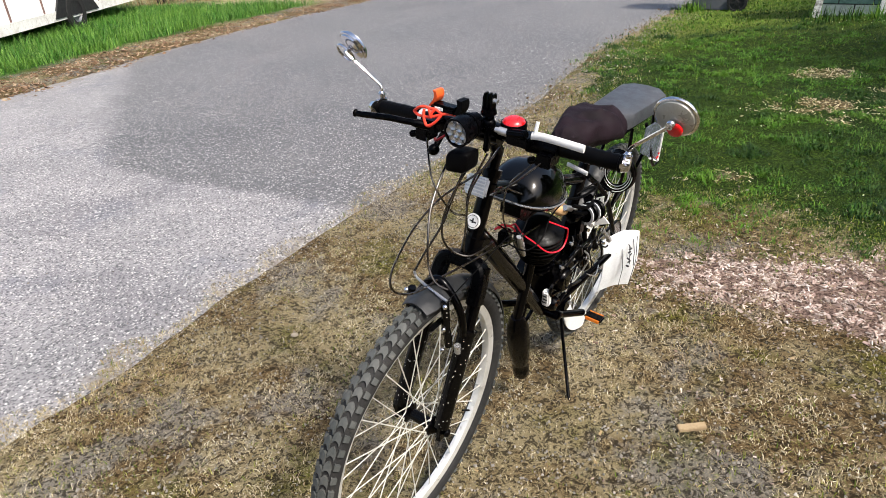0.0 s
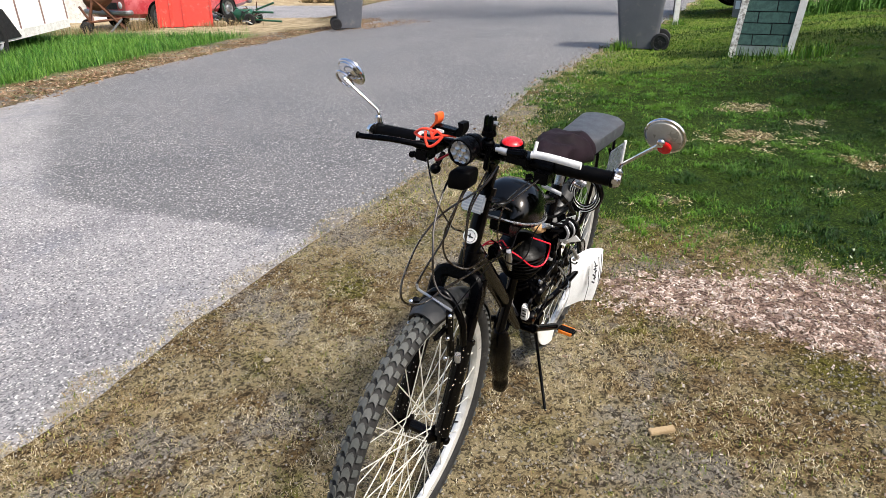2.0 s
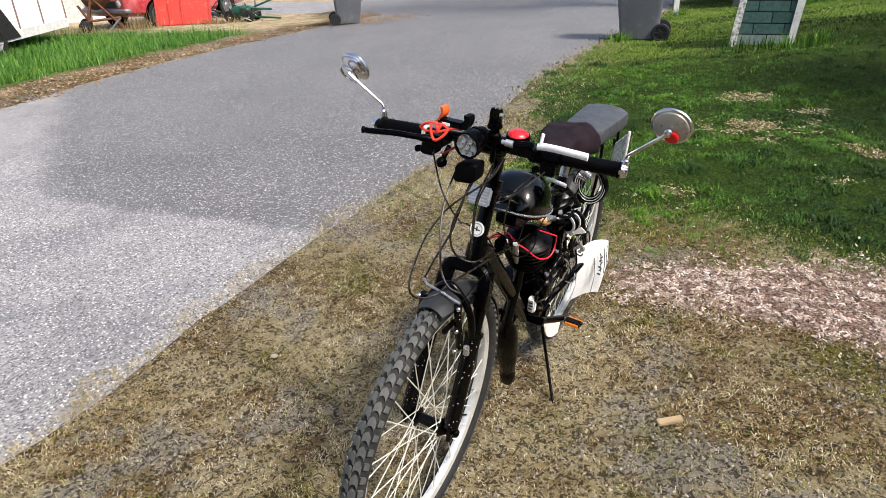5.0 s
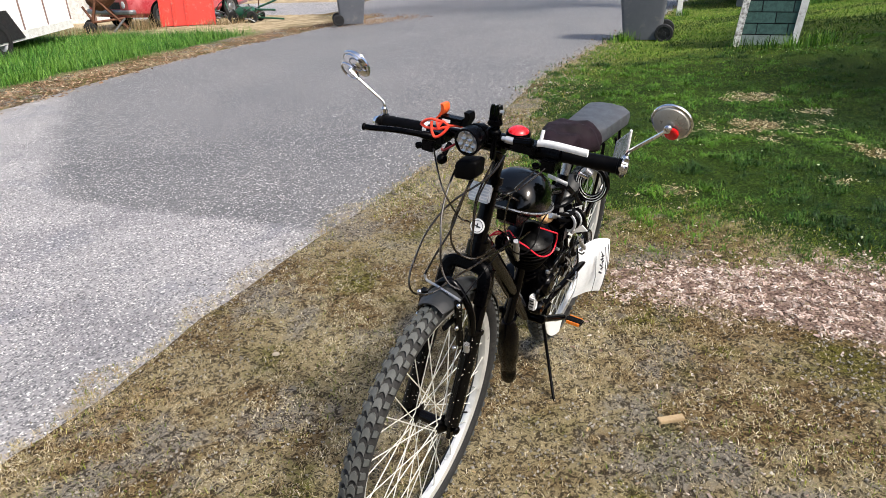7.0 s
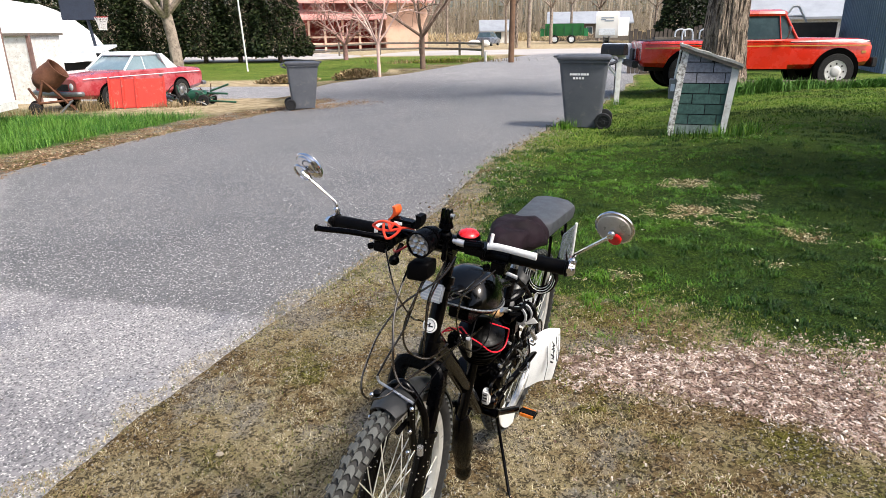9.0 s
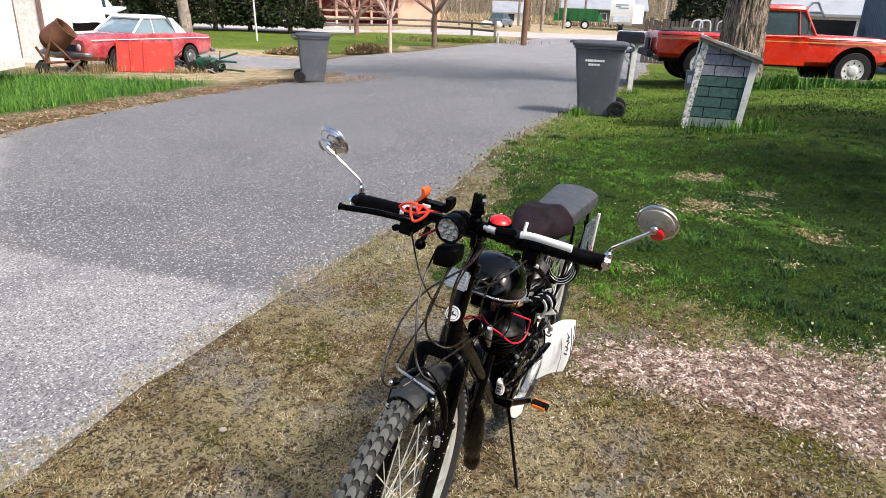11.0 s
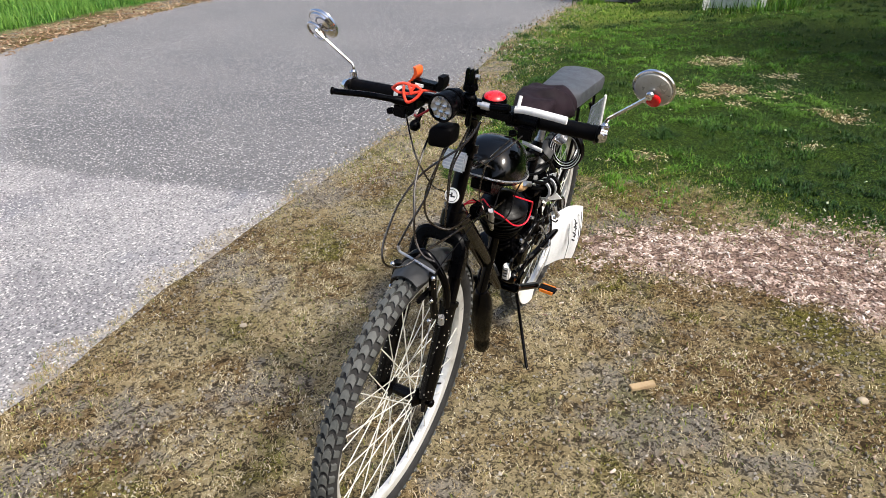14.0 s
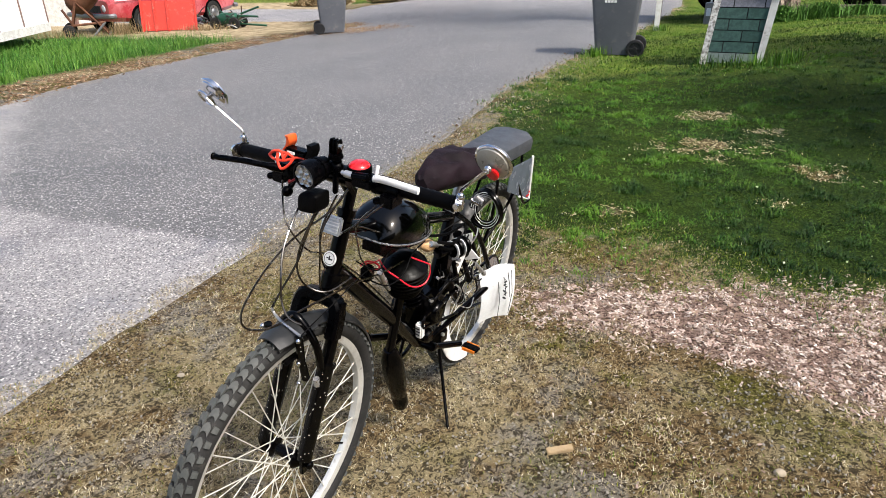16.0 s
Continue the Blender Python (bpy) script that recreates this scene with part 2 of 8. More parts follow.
def bare_amount(x, y):
    """Worn pale spots in the lawn."""
    best = -9.0
    for cx, cy, rx, ry in ((2.62, 4.62, 0.46, 0.30), (3.12, 4.00, 0.28, 0.22), (2.46, 3.57, 0.12, 0.09), (3.02, 5.55, 0.26, 0.20), (3.25, 5.0, 0.16, 0.10), (1.52, 3.57, 0.20, 0.09), (3.35, 3.5, 0.25, 0.15)):
        best = max(best, 1.0 - math.hypot((x - cx) / rx, (y - cy) / ry))
    return smooth(best + 0.8 * wob(x, y, 4.0, 2.0) + 0.9 * wob(x, y, 12.0, 6.0), -0.2, 0.75) * smooth(best, -0.5, 0.1)


def tall_amount(x, y):
    """The long grass on the far side of the road."""
    d = along(ROAD_LEFT, y) - 0.75 - x
    return smooth(d + 0.15 * wob(x, y, 2.0, 5.0), 0.0, 0.25) * smooth(y, -3, 2) * (1 - smooth(y + 0.55 * x + 0.4 * wob(x, y, 1.2, 9.0), 12.9, 14.0)) * smooth(x, -14, -12)


def far_lawn_amount(x, y):
    """The lawn between the side road and the rail fence."""
    d = y - (24.9 + max(0, x + 0.9) * 1.38 if x > -0.9 else 26.5 + 0.25 * -x)
    return smooth(d, 0.3, 1.0) * (1 - smooth(y, 46, 49)) * smooth(x, -60, -40) * (1 - smooth(x, 9, 11))


def grid(lo, hi, near_lo, near_hi, step, grow=1.12):
    out, v, s = [], near_lo, step
    while v < near_hi:
        out.append(v)
        v += step
    up, s = [near_hi], step
    while up[-1] < hi:
        s *= grow
        up.append(up[-1] + s)
    down, s = [], step
    v = near_lo
    while v > lo:
        s *= grow
        v -= s
        down.append(v)
    return down[::-1] + out + up


gx, gy = grid(-700, 700, -2.4, 4.2, 0.055), grid(-500, 900, 0.6, 6.0, 0.055)
gv, zone = [], []
for y in gy:
    for x in gx:
        z = ground_z(x, y)
        near = 1.0 if abs(x) < 20 and -5 < y < 40 else 0.0
        off_road = 1.0 - (smooth(x, along(ROAD_LEFT, y) - 0.1, along(ROAD_LEFT, y) + 0.2) * (1 - smooth(x, along(ROAD_RIGHT, y) - 0.14, along(ROAD_RIGHT, y) + 0.02)) if -6 < y < 58 else 0.0)
        if near:
            z += off_road * (0.018 * wob(x, y, 1.3, 1.0) + 0.010 * wob(x, y, 5.0, 4.0) + 0.005 * wob(x, y, 16.0, 6.0))
        z -= 0.05 * (1 - off_road)
        gv.append((x, y, z))
        la, ch, ta, fa = lawn_amount(x, y), chips_amount(x, y), tall_amount(x, y), far_lawn_amount(x, y)
        bare = bare_amount(x, y) if la > 0 else 0.0
        # Alpha marks turf painted as sunlit, and the tan lot on the left.
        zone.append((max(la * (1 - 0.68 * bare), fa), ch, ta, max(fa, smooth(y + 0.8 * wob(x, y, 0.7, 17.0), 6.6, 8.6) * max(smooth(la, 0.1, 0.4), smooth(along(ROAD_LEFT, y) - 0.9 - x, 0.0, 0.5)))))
nx = len(gx)
gf = [(j * nx + i, j * nx + i + 1, (j + 1) * nx + i + 1, (j + 1) * nx + i) for j in range(len(gy) - 1) for i in range(nx - 1)]

n = Nodes("soil_and_turf")
zc = n.t.nodes.new("ShaderNodeSeparateColor")
n.link(n.attr("zone", "Color"), zc.inputs["Color"])
straw = n.mix(n.ramp(n.noise(1.3, 5, 0.7), 0.43, 0.57), lin((140, 128, 98)), lin((104, 85, 56)))
straw = n.mix(n.ramp(n.noise(1.9, 5, 0.7), 0.50, 0.60, 0, 0.8), straw, lin((124, 120, 114)))
straw = n.mix(n.ramp(n.noise(2.3, 4, 0.6), 0.52, 0.66, 0, 0.85), straw, lin((84, 84, 22)))
straw = n.mix(n.ramp(n.noise(75, 4, 0.8, distort=2.5), 0.56, 0.66, 0, 0.8), straw, lin((206, 190, 152)))
straw = n.mix(n.ramp(n.noise(42, 5, 0.75, distort=1.5), 0.47, 0.56, 0, 0.84), straw, lin((32, 26, 17)))
straw = n.mix(n.attr("zone", "Alpha"), straw, n.mix(n.ramp(n.noise(3.0, 5, 0.7), 0.4, 0.6), lin((176, 160, 130)), lin((140, 124, 97))))
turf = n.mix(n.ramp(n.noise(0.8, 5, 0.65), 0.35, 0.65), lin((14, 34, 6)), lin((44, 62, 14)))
# Brighter turf farther off: sunlight put into the colour.
sunlit_turf = n.mix(n.ramp(n.noise(0.9, 5, 0.7), 0.35, 0.65), lin((88, 114, 40)), lin((126, 136, 62)))
turf = n.mix(n.attr("zone", "Alpha"), turf, sunlit_turf)
turf = n.mix(n.ramp(n.noise(60, 4, 0.75), 0.42, 0.58, 0, 0.85), turf, lin((8, 20, 3)))
turf = n.mix(n.ramp(n.noise(85, 4, 0.8, distort=2.0), 0.52, 0.64, 0, 0.7), turf, lin((110, 138, 52)))
bark = n.mix(n.ramp(n.noise(70, 4, 0.8), 0.4, 0.6), lin((146, 124, 112)), lin((74, 58, 51)))
tall = n.mix(n.noise(30), lin((58, 100, 30)), lin((30, 58, 16)))
col = n.mix(n.ramp(n.math("ADD", zc.outputs[0], n.ramp(n.noise(14, 5, 0.75), 0.2, 0.8, -0.35, 0.35)), 0.35, 0.65), straw, turf)
col = n.mix(n.ramp(n.math("ADD", zc.outputs[1], n.ramp(n.noise(22, 5, 0.75), 0.2, 0.8, -0.4, 0.4)), 0.35, 0.65), col, bark)
col = n.mix(zc.outputs[2], col, tall)
n.bump(n.math("ADD", n.noise(45, 5, 0.75), n.math("MULTIPLY", n.noise(160, 3, 0.8), 0.6)), 0.9, 0.02)
SOIL = n.set(col, 0.95)
n.bsdf.inputs["Specular IOR Level"].default_value = 0.1
ground = raw("ground", gv, gf, SOIL, "trampled straw-coloured verge running into green lawn", "ground", "structure")
for p in ground.data.polygons:
    p.use_smooth = True
za = ground.data.color_attributes.new("zone", "FLOAT_COLOR", "POINT")
za.data.foreach_set("color", np.array(zone, dtype=np.float32).ravel())

# ---- road ----
n = Nodes("asphalt")
patch = n.attr("old", "Fac")
stone = n.voronoi(135, "Color")
sep = n.t.nodes.new("ShaderNodeSeparateColor")
n.link(stone, sep.inputs["Color"])
# Two tones of one road: the first painted as shaded, the second as sunlit.
shaded_tone = n.mix(n.ramp(n.noise(0.7, 5, 0.6), 0.35, 0.65), lin((104, 103, 103)), lin((92, 92, 93)))
sunlit_tone = n.mix(n.ramp(n.noise(1.4, 5, 0.6), 0.35, 0.65), lin((150, 147, 147)), lin((134, 132, 132)))
# Blots of soft leaf shade painted into the paler tone.
sunlit_tone = n.mix(n.ramp(n.noise(2.2, 3, 0.55), 0.54, 0.70, 0, 0.7), sunlit_tone, lin((110, 112, 119)))
sunlit_tone = n.mix(n.ramp(n.noise(0.9, 4, 0.6), 0.50, 0.66, 0, 0.6), sunlit_tone, lin((116, 113, 116)))
streak = n.noise(1.0, 5, 0.65, n.scaled((0.22, 1.3, 1.0)))
shaded_tone = n.mix(n.ramp(streak, 0.54, 0.68, 0, 0.4), shaded_tone, lin((80, 80, 81)))
col = n.mix(n.ramp(n.math("ADD", patch, n.ramp(n.noise(9, 5, 0.7), 0.2, 0.8, -0.12, 0.12)), 0.2, 0.8), shaded_tone, sunlit_tone)
col = n.mix(n.ramp(sep.outputs[0], 0.80, 0.97, 0, 0.80), col, lin((216, 212, 208)))
col = n.mix(n.ramp(sep.outputs[1], 0.55, 0.90, 0, 0.80), col, lin((58, 58, 62)))
fleck = n.t.nodes.new("ShaderNodeSeparateColor")
n.link(n.voronoi(52, "Color"), fleck.inputs["Color"])
col = n.mix(n.math("MULTIPLY", n.ramp(fleck.outputs[0], 0.925, 0.94), n.ramp(n.voronoi(52), 0.16, 0.30, 0.85, 0.0)), col, lin((226, 222, 216)))
col = n.mix(n.math("MULTIPLY", n.ramp(fleck.outputs[1], 0.91, 0.93), n.ramp(n.voronoi(52), 0.14, 0.34, 0.8, 0.0)), col, lin((46, 46, 50)))
dust = n.attr("dust", "Fac")
col = n.mix(n.ramp(n.math("ADD", dust, n.ramp(n.noise(7, 6, 0.75), 0.2, 0.8, -0.4, 0.4)), 0.4, 0.8, 0, 0.85), col, lin((126, 117, 104)))
n.bump(n.math("ADD", n.voronoi(120), n.noise(220, 3, 0.8)), 0.6, 0.006)
ASPHALT = n.set(col, 0.62)
n.bsdf.inputs["Specular IOR Level"].default_value = 0.45


def lit_amount(x, y):
    """Paler tone: sunlight painted on the near road, and the paling far away."""
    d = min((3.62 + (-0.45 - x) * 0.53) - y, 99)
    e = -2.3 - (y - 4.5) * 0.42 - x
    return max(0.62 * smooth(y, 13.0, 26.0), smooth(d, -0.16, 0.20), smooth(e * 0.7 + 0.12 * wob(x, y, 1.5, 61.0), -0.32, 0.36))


# The "old" values carry this painted sunlight and far paling.
rv, rf, old, dusty = [], [], [], []
ys = [y for y in grid(-6.0, 56.0, 1.0, 9.0, 0.06, 1.08)]
ys = [y for y in ys if -6 <= y <= 56]
COLS = 40
for y in ys:
    xl, xr = along(ROAD_LEFT, y), along(ROAD_RIGHT, y)
    xl += 0.10 * wob(0, y, 0.9, 2.0) + 0.05 * wob(0, y, 4.0, 3.0)
    xr += 0.02 * wob(0, y, 2.2, 8.0) + 0.03 * wob(0, y, 6.0, 9.0) + 0.06
    for i in range(COLS + 1):
        x = xl + (xr - xl) * i / COLS
        edge = min(i, COLS - i)
        rv.append((x, y, ground_z(x, y) + (-0.03 if edge == 0 else 0.004 if edge > 1 else -0.004)))
        old.append(lit_amount(x, y))
        w = 1.1 * math.exp(-((x + 0.4) / 0.9) ** 2 - ((y - 16.2) / 0.7) ** 2)
        dusty.append(w + max(0.0, 1 - min((x - xl) / 0.8, (xr - x) / 0.42)) * (0.75 if x - xl < xr - x else 0.6))
for j in range(len(ys) - 1):
    for i in range(COLS):
        a = j * (COLS + 1) + i
        rf.append((a, a + 1, a + COLS + 2, a + COLS + 1))
road = raw("road", rv, rf, ASPHALT, "grey worn asphalt lane, its near part painted paler as if sunlit", "road", "structure")
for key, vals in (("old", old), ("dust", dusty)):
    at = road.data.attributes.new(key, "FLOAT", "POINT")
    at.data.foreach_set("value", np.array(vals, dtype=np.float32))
# Paler copy for the cross road: low-angle sky sheen put into the colour.
FAR_ASPHALT = mat("pale_sheen_asphalt", (176, 170, 166), 0.8, 0.0, (156, 150, 147), 0.4, 0.8, 30, 0.2)
# the side road that leaves to the left, and the cross road beyond the pole
for name, label, quad in (
    ("side_road", "grey asphalt side road leading off past a parked car", [(-45.0, 19.5), (-0.6, 20.3), (-0.6, 24.6), (-5.0, 26.0), (-45.0, 30.5)]),
    ("cross_road", "pale asphalt road crossing in front of the far yard", [(-60.0, 56.0), (11.5, 45.0), (60.0, 43.0), (140.0, 40.0), (140.0, 52.0), (60.0, 58.0), (20.0, 60.0), (-60.0, 66.0)]),
):
    k = [(x, y, ground_z(x, y) + 0.012) for x, y in quad]
    ob = raw(name, k, [tuple(range(len(k)))], ASPHALT if name == "side_road" else FAR_ASPHALT, label, "road", "structure")
    m = bmesh.new()
    m.from_mesh(ob.data)
    bmesh.ops.triangulate(m, faces=m.faces)
    bmesh.ops.subdivide_edges(m, edges=m.edges, cuts=6, use_grid_fill=True)
    for v in m.verts:
        v.co.z = ground_z(v.co.x, v.co.y) + (-0.05 if v.is_boundary else 0.012)
    m.to_mesh(ob.data)
    m.free()
    # The far paling, put into the side road's colour as well.
    worn = ob.data.attributes.new("old", "FLOAT", "POINT")
    worn.data.foreach_set("value", np.full(len(ob.data.vertices), 0.8, dtype=np.float32))

# ---- things round the road ----
BIN_GREY = mat("weathered_grey_plastic", (84, 87, 94), 0.55, 0.0, (98, 100, 106), 3.0, 0.6, 160, 0.2, dirt=(112, 110, 108))
BIN_LID = mat("dark_grey_lid_plastic", (66, 68, 74), 0.55, 0.0, (78, 80, 86), 3.0, 0.6, 160, 0.2)
WHEEL_BLACK = mat("black_moulded_wheel", (24, 24, 26), 0.6)
WHITE_WOOD = mat("peeling_white_paint", (226, 226, 222), 0.7, 0.0, (196, 192, 184), 9.0, 0.7, 120, 0.4, dirt=(140, 128, 112))
PEEL = mat("flaked_white_and_grey_wood", (232, 230, 226), 0.8, 0.0, (120, 113, 104), 26.0, 1.0, 90, 0.7, dirt=(70, 64, 58))
MAILBOX_BLACK = mat("black_mailbox", (20, 20, 22), 0.35, 0.0)
PALE_STEEL = mat("pale_galvanised_steel", (218, 224, 231), 0.4, 0.0)
SHINGLE_GREY = vary("grey_lavender_shingle", [(136, 138, 150), (152, 152, 162), (128, 132, 144)], 0.85, "object", bump=0.5)
SHINGLE_GREEN = vary("faded_green_shingle", [(66, 96, 90), (78, 106, 100), (60, 88, 82)], 0.85, "object", bump=0.5)
SHINGLE_PALE = vary("pale_green_grey_shingle", [(140, 152, 150), (128, 142, 138)], 0.85, "object", bump=0.5)
TAR = mat("dark_joint_felt", (44, 46, 48), 0.9)
ROOF_FELT = mat("mossy_roof_felt", (160, 160, 156), 0.9, 0.0, (118, 120, 112), 14.0, 0.9, 70, 0.8, dirt=(84, 88, 70))
PICKUP_RED = mat("orange_red_car_paint", (206, 46, 26), 0.25, 0.0, (194, 40, 24), 1.2, 0.5, 40, 0.02, coat=0.8)
CAR_RED = mat("faded_red_car_paint", (158, 46, 54), 0.3, 0.0, (190, 104, 108), 1.5, 0.9, 50, 0.05, coat=0.8)
CAR_WHITE = mat("chalky_white_roof_paint", (220, 226, 230), 0.4, 0.0, (204, 212, 218), 2.0, 0.5, 50, 0.05)
CAR_GLASS = mat("dark_car_glass", (52, 68, 73), 0.05, 0.0, (84, 102, 106), 2.0, 0.6, 20, 0.0, coat=0.8)
TRIM_GOLD = mat("gold_trim_strip", (214, 170, 84), 0.4, 0.2)
CAR_RUBBER = mat("car_tyre_rubber", (16, 16, 16), 0.85, 0.0, (28, 27, 26), 9, 0.6)
HUB_WHITE = mat("white_steel_wheel", (208, 208, 204), 0.4, 0.1)
RUST = mat("rusty_brown_drum", (104, 66, 46), 0.8, 0.0, (84, 50, 34), 6, 0.9, 60, 0.5, dirt=(130, 92, 66))
PANEL_RED = mat("red_painted_sheet", (190, 54, 40), 0.5, 0.0, (190, 48, 38), 3.0, 0.6, 60, 0.1, dirt=(170, 110, 96))
MOWER_GREEN = mat("dark_green_paint", (26, 78, 56), 0.45, 0.0, (20, 60, 44), 6, 0.6)
TRAILER_WHITE = mat("white_trailer_sheet", (246, 246, 244), 0.4, 0.0, (238, 237, 235), 0.8, 0.6, 30, 0.02, dirt=(228, 222, 218))
SEAM_BROWN = mat("rusty_brown_seam", (128, 100, 92), 0.7)
n = Nodes("furrowed_grey_bark")
_ridge = n.noise(11.0, 5, 0.7, n.scaled((1.6, 1.6, 0.30)), 0.8)
_bark = n.mix(n.ramp(_ridge, 0.42, 0.56), lin((44, 34, 28)), lin((164, 148, 132)))
_bark = n.mix(n.ramp(n.noise(34, 5, 0.75, n.scaled((1.0, 1.0, 0.4))), 0.50, 0.62, 0, 0.7), _bark, lin((70, 57, 48)))
_bark = n.mix(n.ramp(n.noise(2.0), 0.45, 0.7, 0, 0.4), _bark, lin((112, 96, 84)))
n.bump(_ridge, 1.0, 0.05)
BARK = n.set(_bark, 0.95)
BARK_PALE = mat("pale_smooth_bark", (158, 144, 131), 0.9, 0.0, (104, 92, 82), 5.0, 0.9, 22, 0.8, dirt=(84, 74, 66))
BARK_PINK = mat("reddish_twig_bark", (160, 122, 116), 0.9, 0.0, (132, 98, 92), 7.0, 0.8, 40, 0.5)
PINK_TWIG = mat("pinkish_pale_twigs", (206, 178, 166), 0.9, 0.0, (184, 152, 142), 7.0, 0.8, 40, 0.4)
BROWN_TWIG = mat("brown_bare_bark", (118, 98, 84), 0.9, 0.0, (94, 76, 64), 7.0, 0.8, 40, 0.4)
POLE_WOOD = mat("brown_pole_wood", (112, 86, 66), 0.9, 0.0, (92, 68, 52), 3.0, 0.8, 50, 0.5)
FENCE_WOOD = mat("grey_weathered_rail", (112, 104, 94), 0.9, 0.0, (88, 80, 72), 4.0, 0.8, 60, 0.5)
EVERGREEN = vary("dark_evergreen_needles", [(26, 40, 20), (44, 60, 28), (16, 25, 13), (70, 82, 42), (34, 46, 24), (58, 48, 32)], 0.8)
BARN_RED = mat("red_barn_boards", (150, 52, 46), 0.8, 0.0, (128, 42, 38), 1.0, 0.6, 20, 0.2)
BARN_ROOF = mat("pink_faded_tin_roof", (206, 150, 142), 0.6, 0.1, (190, 128, 120), 1.0, 0.6, 20, 0.2)
PEACH_WALL = mat("peach_boards", (216, 180, 158), 0.8, 0.0, (196, 156, 136), 1.0, 0.6, 20, 0.2)
BLUE_SIDING = mat("blue_grey_sheet_siding", (132, 148, 164), 0.55, 0.1, (116, 132, 148), 1.0, 0.6, 30, 0.15)
GREY_ROOF = mat("grey_metal_roof", (162, 166, 172), 0.5, 0.2, (140, 144, 150), 0.8, 0.6, 20, 0.1)
DARK_WOOD = mat("dark_fence_boards", (74, 66, 62), 0.95, 0.0, (56, 50, 46), 2.0, 0.8, 40, 0.4)
SPREADER_GREEN = mat("bright_green_machine_paint", (28, 118, 66), 0.4, 0.0, (22, 98, 54), 2.0, 0.6)
STONE_GREY = mat("grey_cut_stone", (150, 150, 148), 0.9, 0.0, (124, 124, 122), 8.0, 0.8, 40, 0.6)
BLUE_WOOD = mat("dark_blue_board", (36, 44, 60), 0.5, 0.0)
NET = mat("pale_net_cord", (206, 204, 200), 0.9)
PRINT_WHITE = mat("white_print", (232, 232, 232), 0.6)


def rounded(w, d, r, k=4):
    """Corners of a rounded rectangle, w by d."""
    out = []
    for sx, sy, a0 in ((1, 1, 0), (-1, 1, 90), (-1, -1, 180), (1, -1, 270)):
        for i in range(k + 1):
            a = radians(a0 + 90 * i / k)
            out.append((sx * (w / 2 - r) + r * math.cos(a), sy * (d / 2 - r) + r * math.sin(a)))
    return out


# ---- wheeled rubbish carts ----
def cart(m, label, bars):
    """Cart: wheels and handle at +x, lid lip at -x."""
    c = thing("rubbish_cart", m, label, "rubbish cart", "carts by the road")
    bm = bmesh.new()
    secs = []
    for t in range(7):
        u = t / 6
        w, d = 0.51 + 0.18 * u, 0.46 + 0.14 * u
        secs.append([(x + 0.03 * (1 - u), y, 0.03 + 0.93 * u) for x, y in rounded(w, d, 0.05)])
    secs.append([(x, y, 0.965) for x, y in rounded(0.73, 0.65, 0.05)])
    secs.append([(x, y, 1.00) for x, y in rounded(0.73, 0.65, 0.05)])
    loft(bm, secs)
    body = part("body", bm, BIN_GREY, c, "grey plastic body")
    bm = bmesh.new()
    loft(bm, [[(x * s, y * s, z) for x, y in rounded(0.77, 0.68, 0.06)] for s, z in ((1, 1.002), (1.01, 1.02), (1.0, 1.04), (0.9, 1.06), (0.45, 1.072))])
    part("lid", bm, BIN_LID, c, "dark grey lid")
    bm = bmesh.new()
    box(bm, -0.40, 0.0, 1.045, 0.09, 0.40, 0.030)
    part("lid_lip", bm, BIN_LID, c, bevel=0.008)
    for s in (1, -1):
        bm = bmesh.new()
        tube(bm, spline([(0.36, 0.20 * s, 0.93), (0.45, 0.21 * s, 0.96), (0.47, 0.20 * s, 1.0), (0.41, 0.20 * s, 1.03)], 4), 0.016, 8)
        part("handle_arm", bm, BIN_LID, c)
        bm = bmesh.new()
        at = aim((0.33, 0.25 * s, 0.125), (0.33, 0.40 * s, 0.125))
        lathe(bm, [(0.0, 0.0), (0.085, 0.0), (0.118, 0.006), (0.125, 0.015), (0.125, 0.055), (0.118, 0.064), (0.092, 0.066), (0.086, 0.050), (0.03, 0.050), (0.026, 0.066), (0.0, 0.066)], 28, at)
        w = part("wheel", bm, WHEEL_BLACK, c, "black moulded wheel")
        for k in range(6):
            bm = bmesh.new()
            a = k * math.pi / 3
            box(bm, 0.057, 0, 0.054, 0.062, 0.018, 0.012, at @ pose(0, 0, 0, 0, 0, math.degrees(a)))
            part("wheel_rib", bm, WHEEL_BLACK, w)
    bm = bmesh.new()
    cyl(bm, (0.465, -0.20, 0.985), (0.465, 0.20, 0.985), 0.016, seg=12)
    part("handle", bm, BIN_LID, c)
    bm = bmesh.new()
    cyl(bm, (0.33, -0.26, 0.125), (0.33, 0.26, 0.125), 0.012, seg=10)
    part("axle", bm, STEEL_DULL, c)
    for k, (x, z, w, h) in enumerate(bars):
        bm = bmesh.new()
        u = (z - 0.03) / 0.93
        y = -(0.46 + 0.14 * u) / 2 - 0.002
        box(bm, x, y, z, w, 0.004, h, None)
        part("print_bar", bm, PRINT_WHITE, body)
    return c


STEEL_DULL = mat("zinc_steel", (140, 142, 144), 0.45, 0.8)
BARS = [(-0.17 + 0.040 * k, 0.80, 0.040 if k % 3 else 0.028, 0.030) for k in range(7)] + [(-0.12 + 0.042 * k, 0.745, 0.032, 0.030) for k in range(4)]
cart(on_ground(3.62, 9.85, -24), "grey wheeled rubbish cart standing on the lawn edge", BARS)
BARS = [(-0.10 + 0.052 * k, 0.80, 0.034, 0.018) for k in range(4)] + [(-0.08 + 0.05 * k, 0.765, 0.036, 0.018) for k in range(3)]
cart(on_ground(-0.85, 15.95, 186), "grey wheeled rubbish cart standing on the dirt shoulder", BARS)

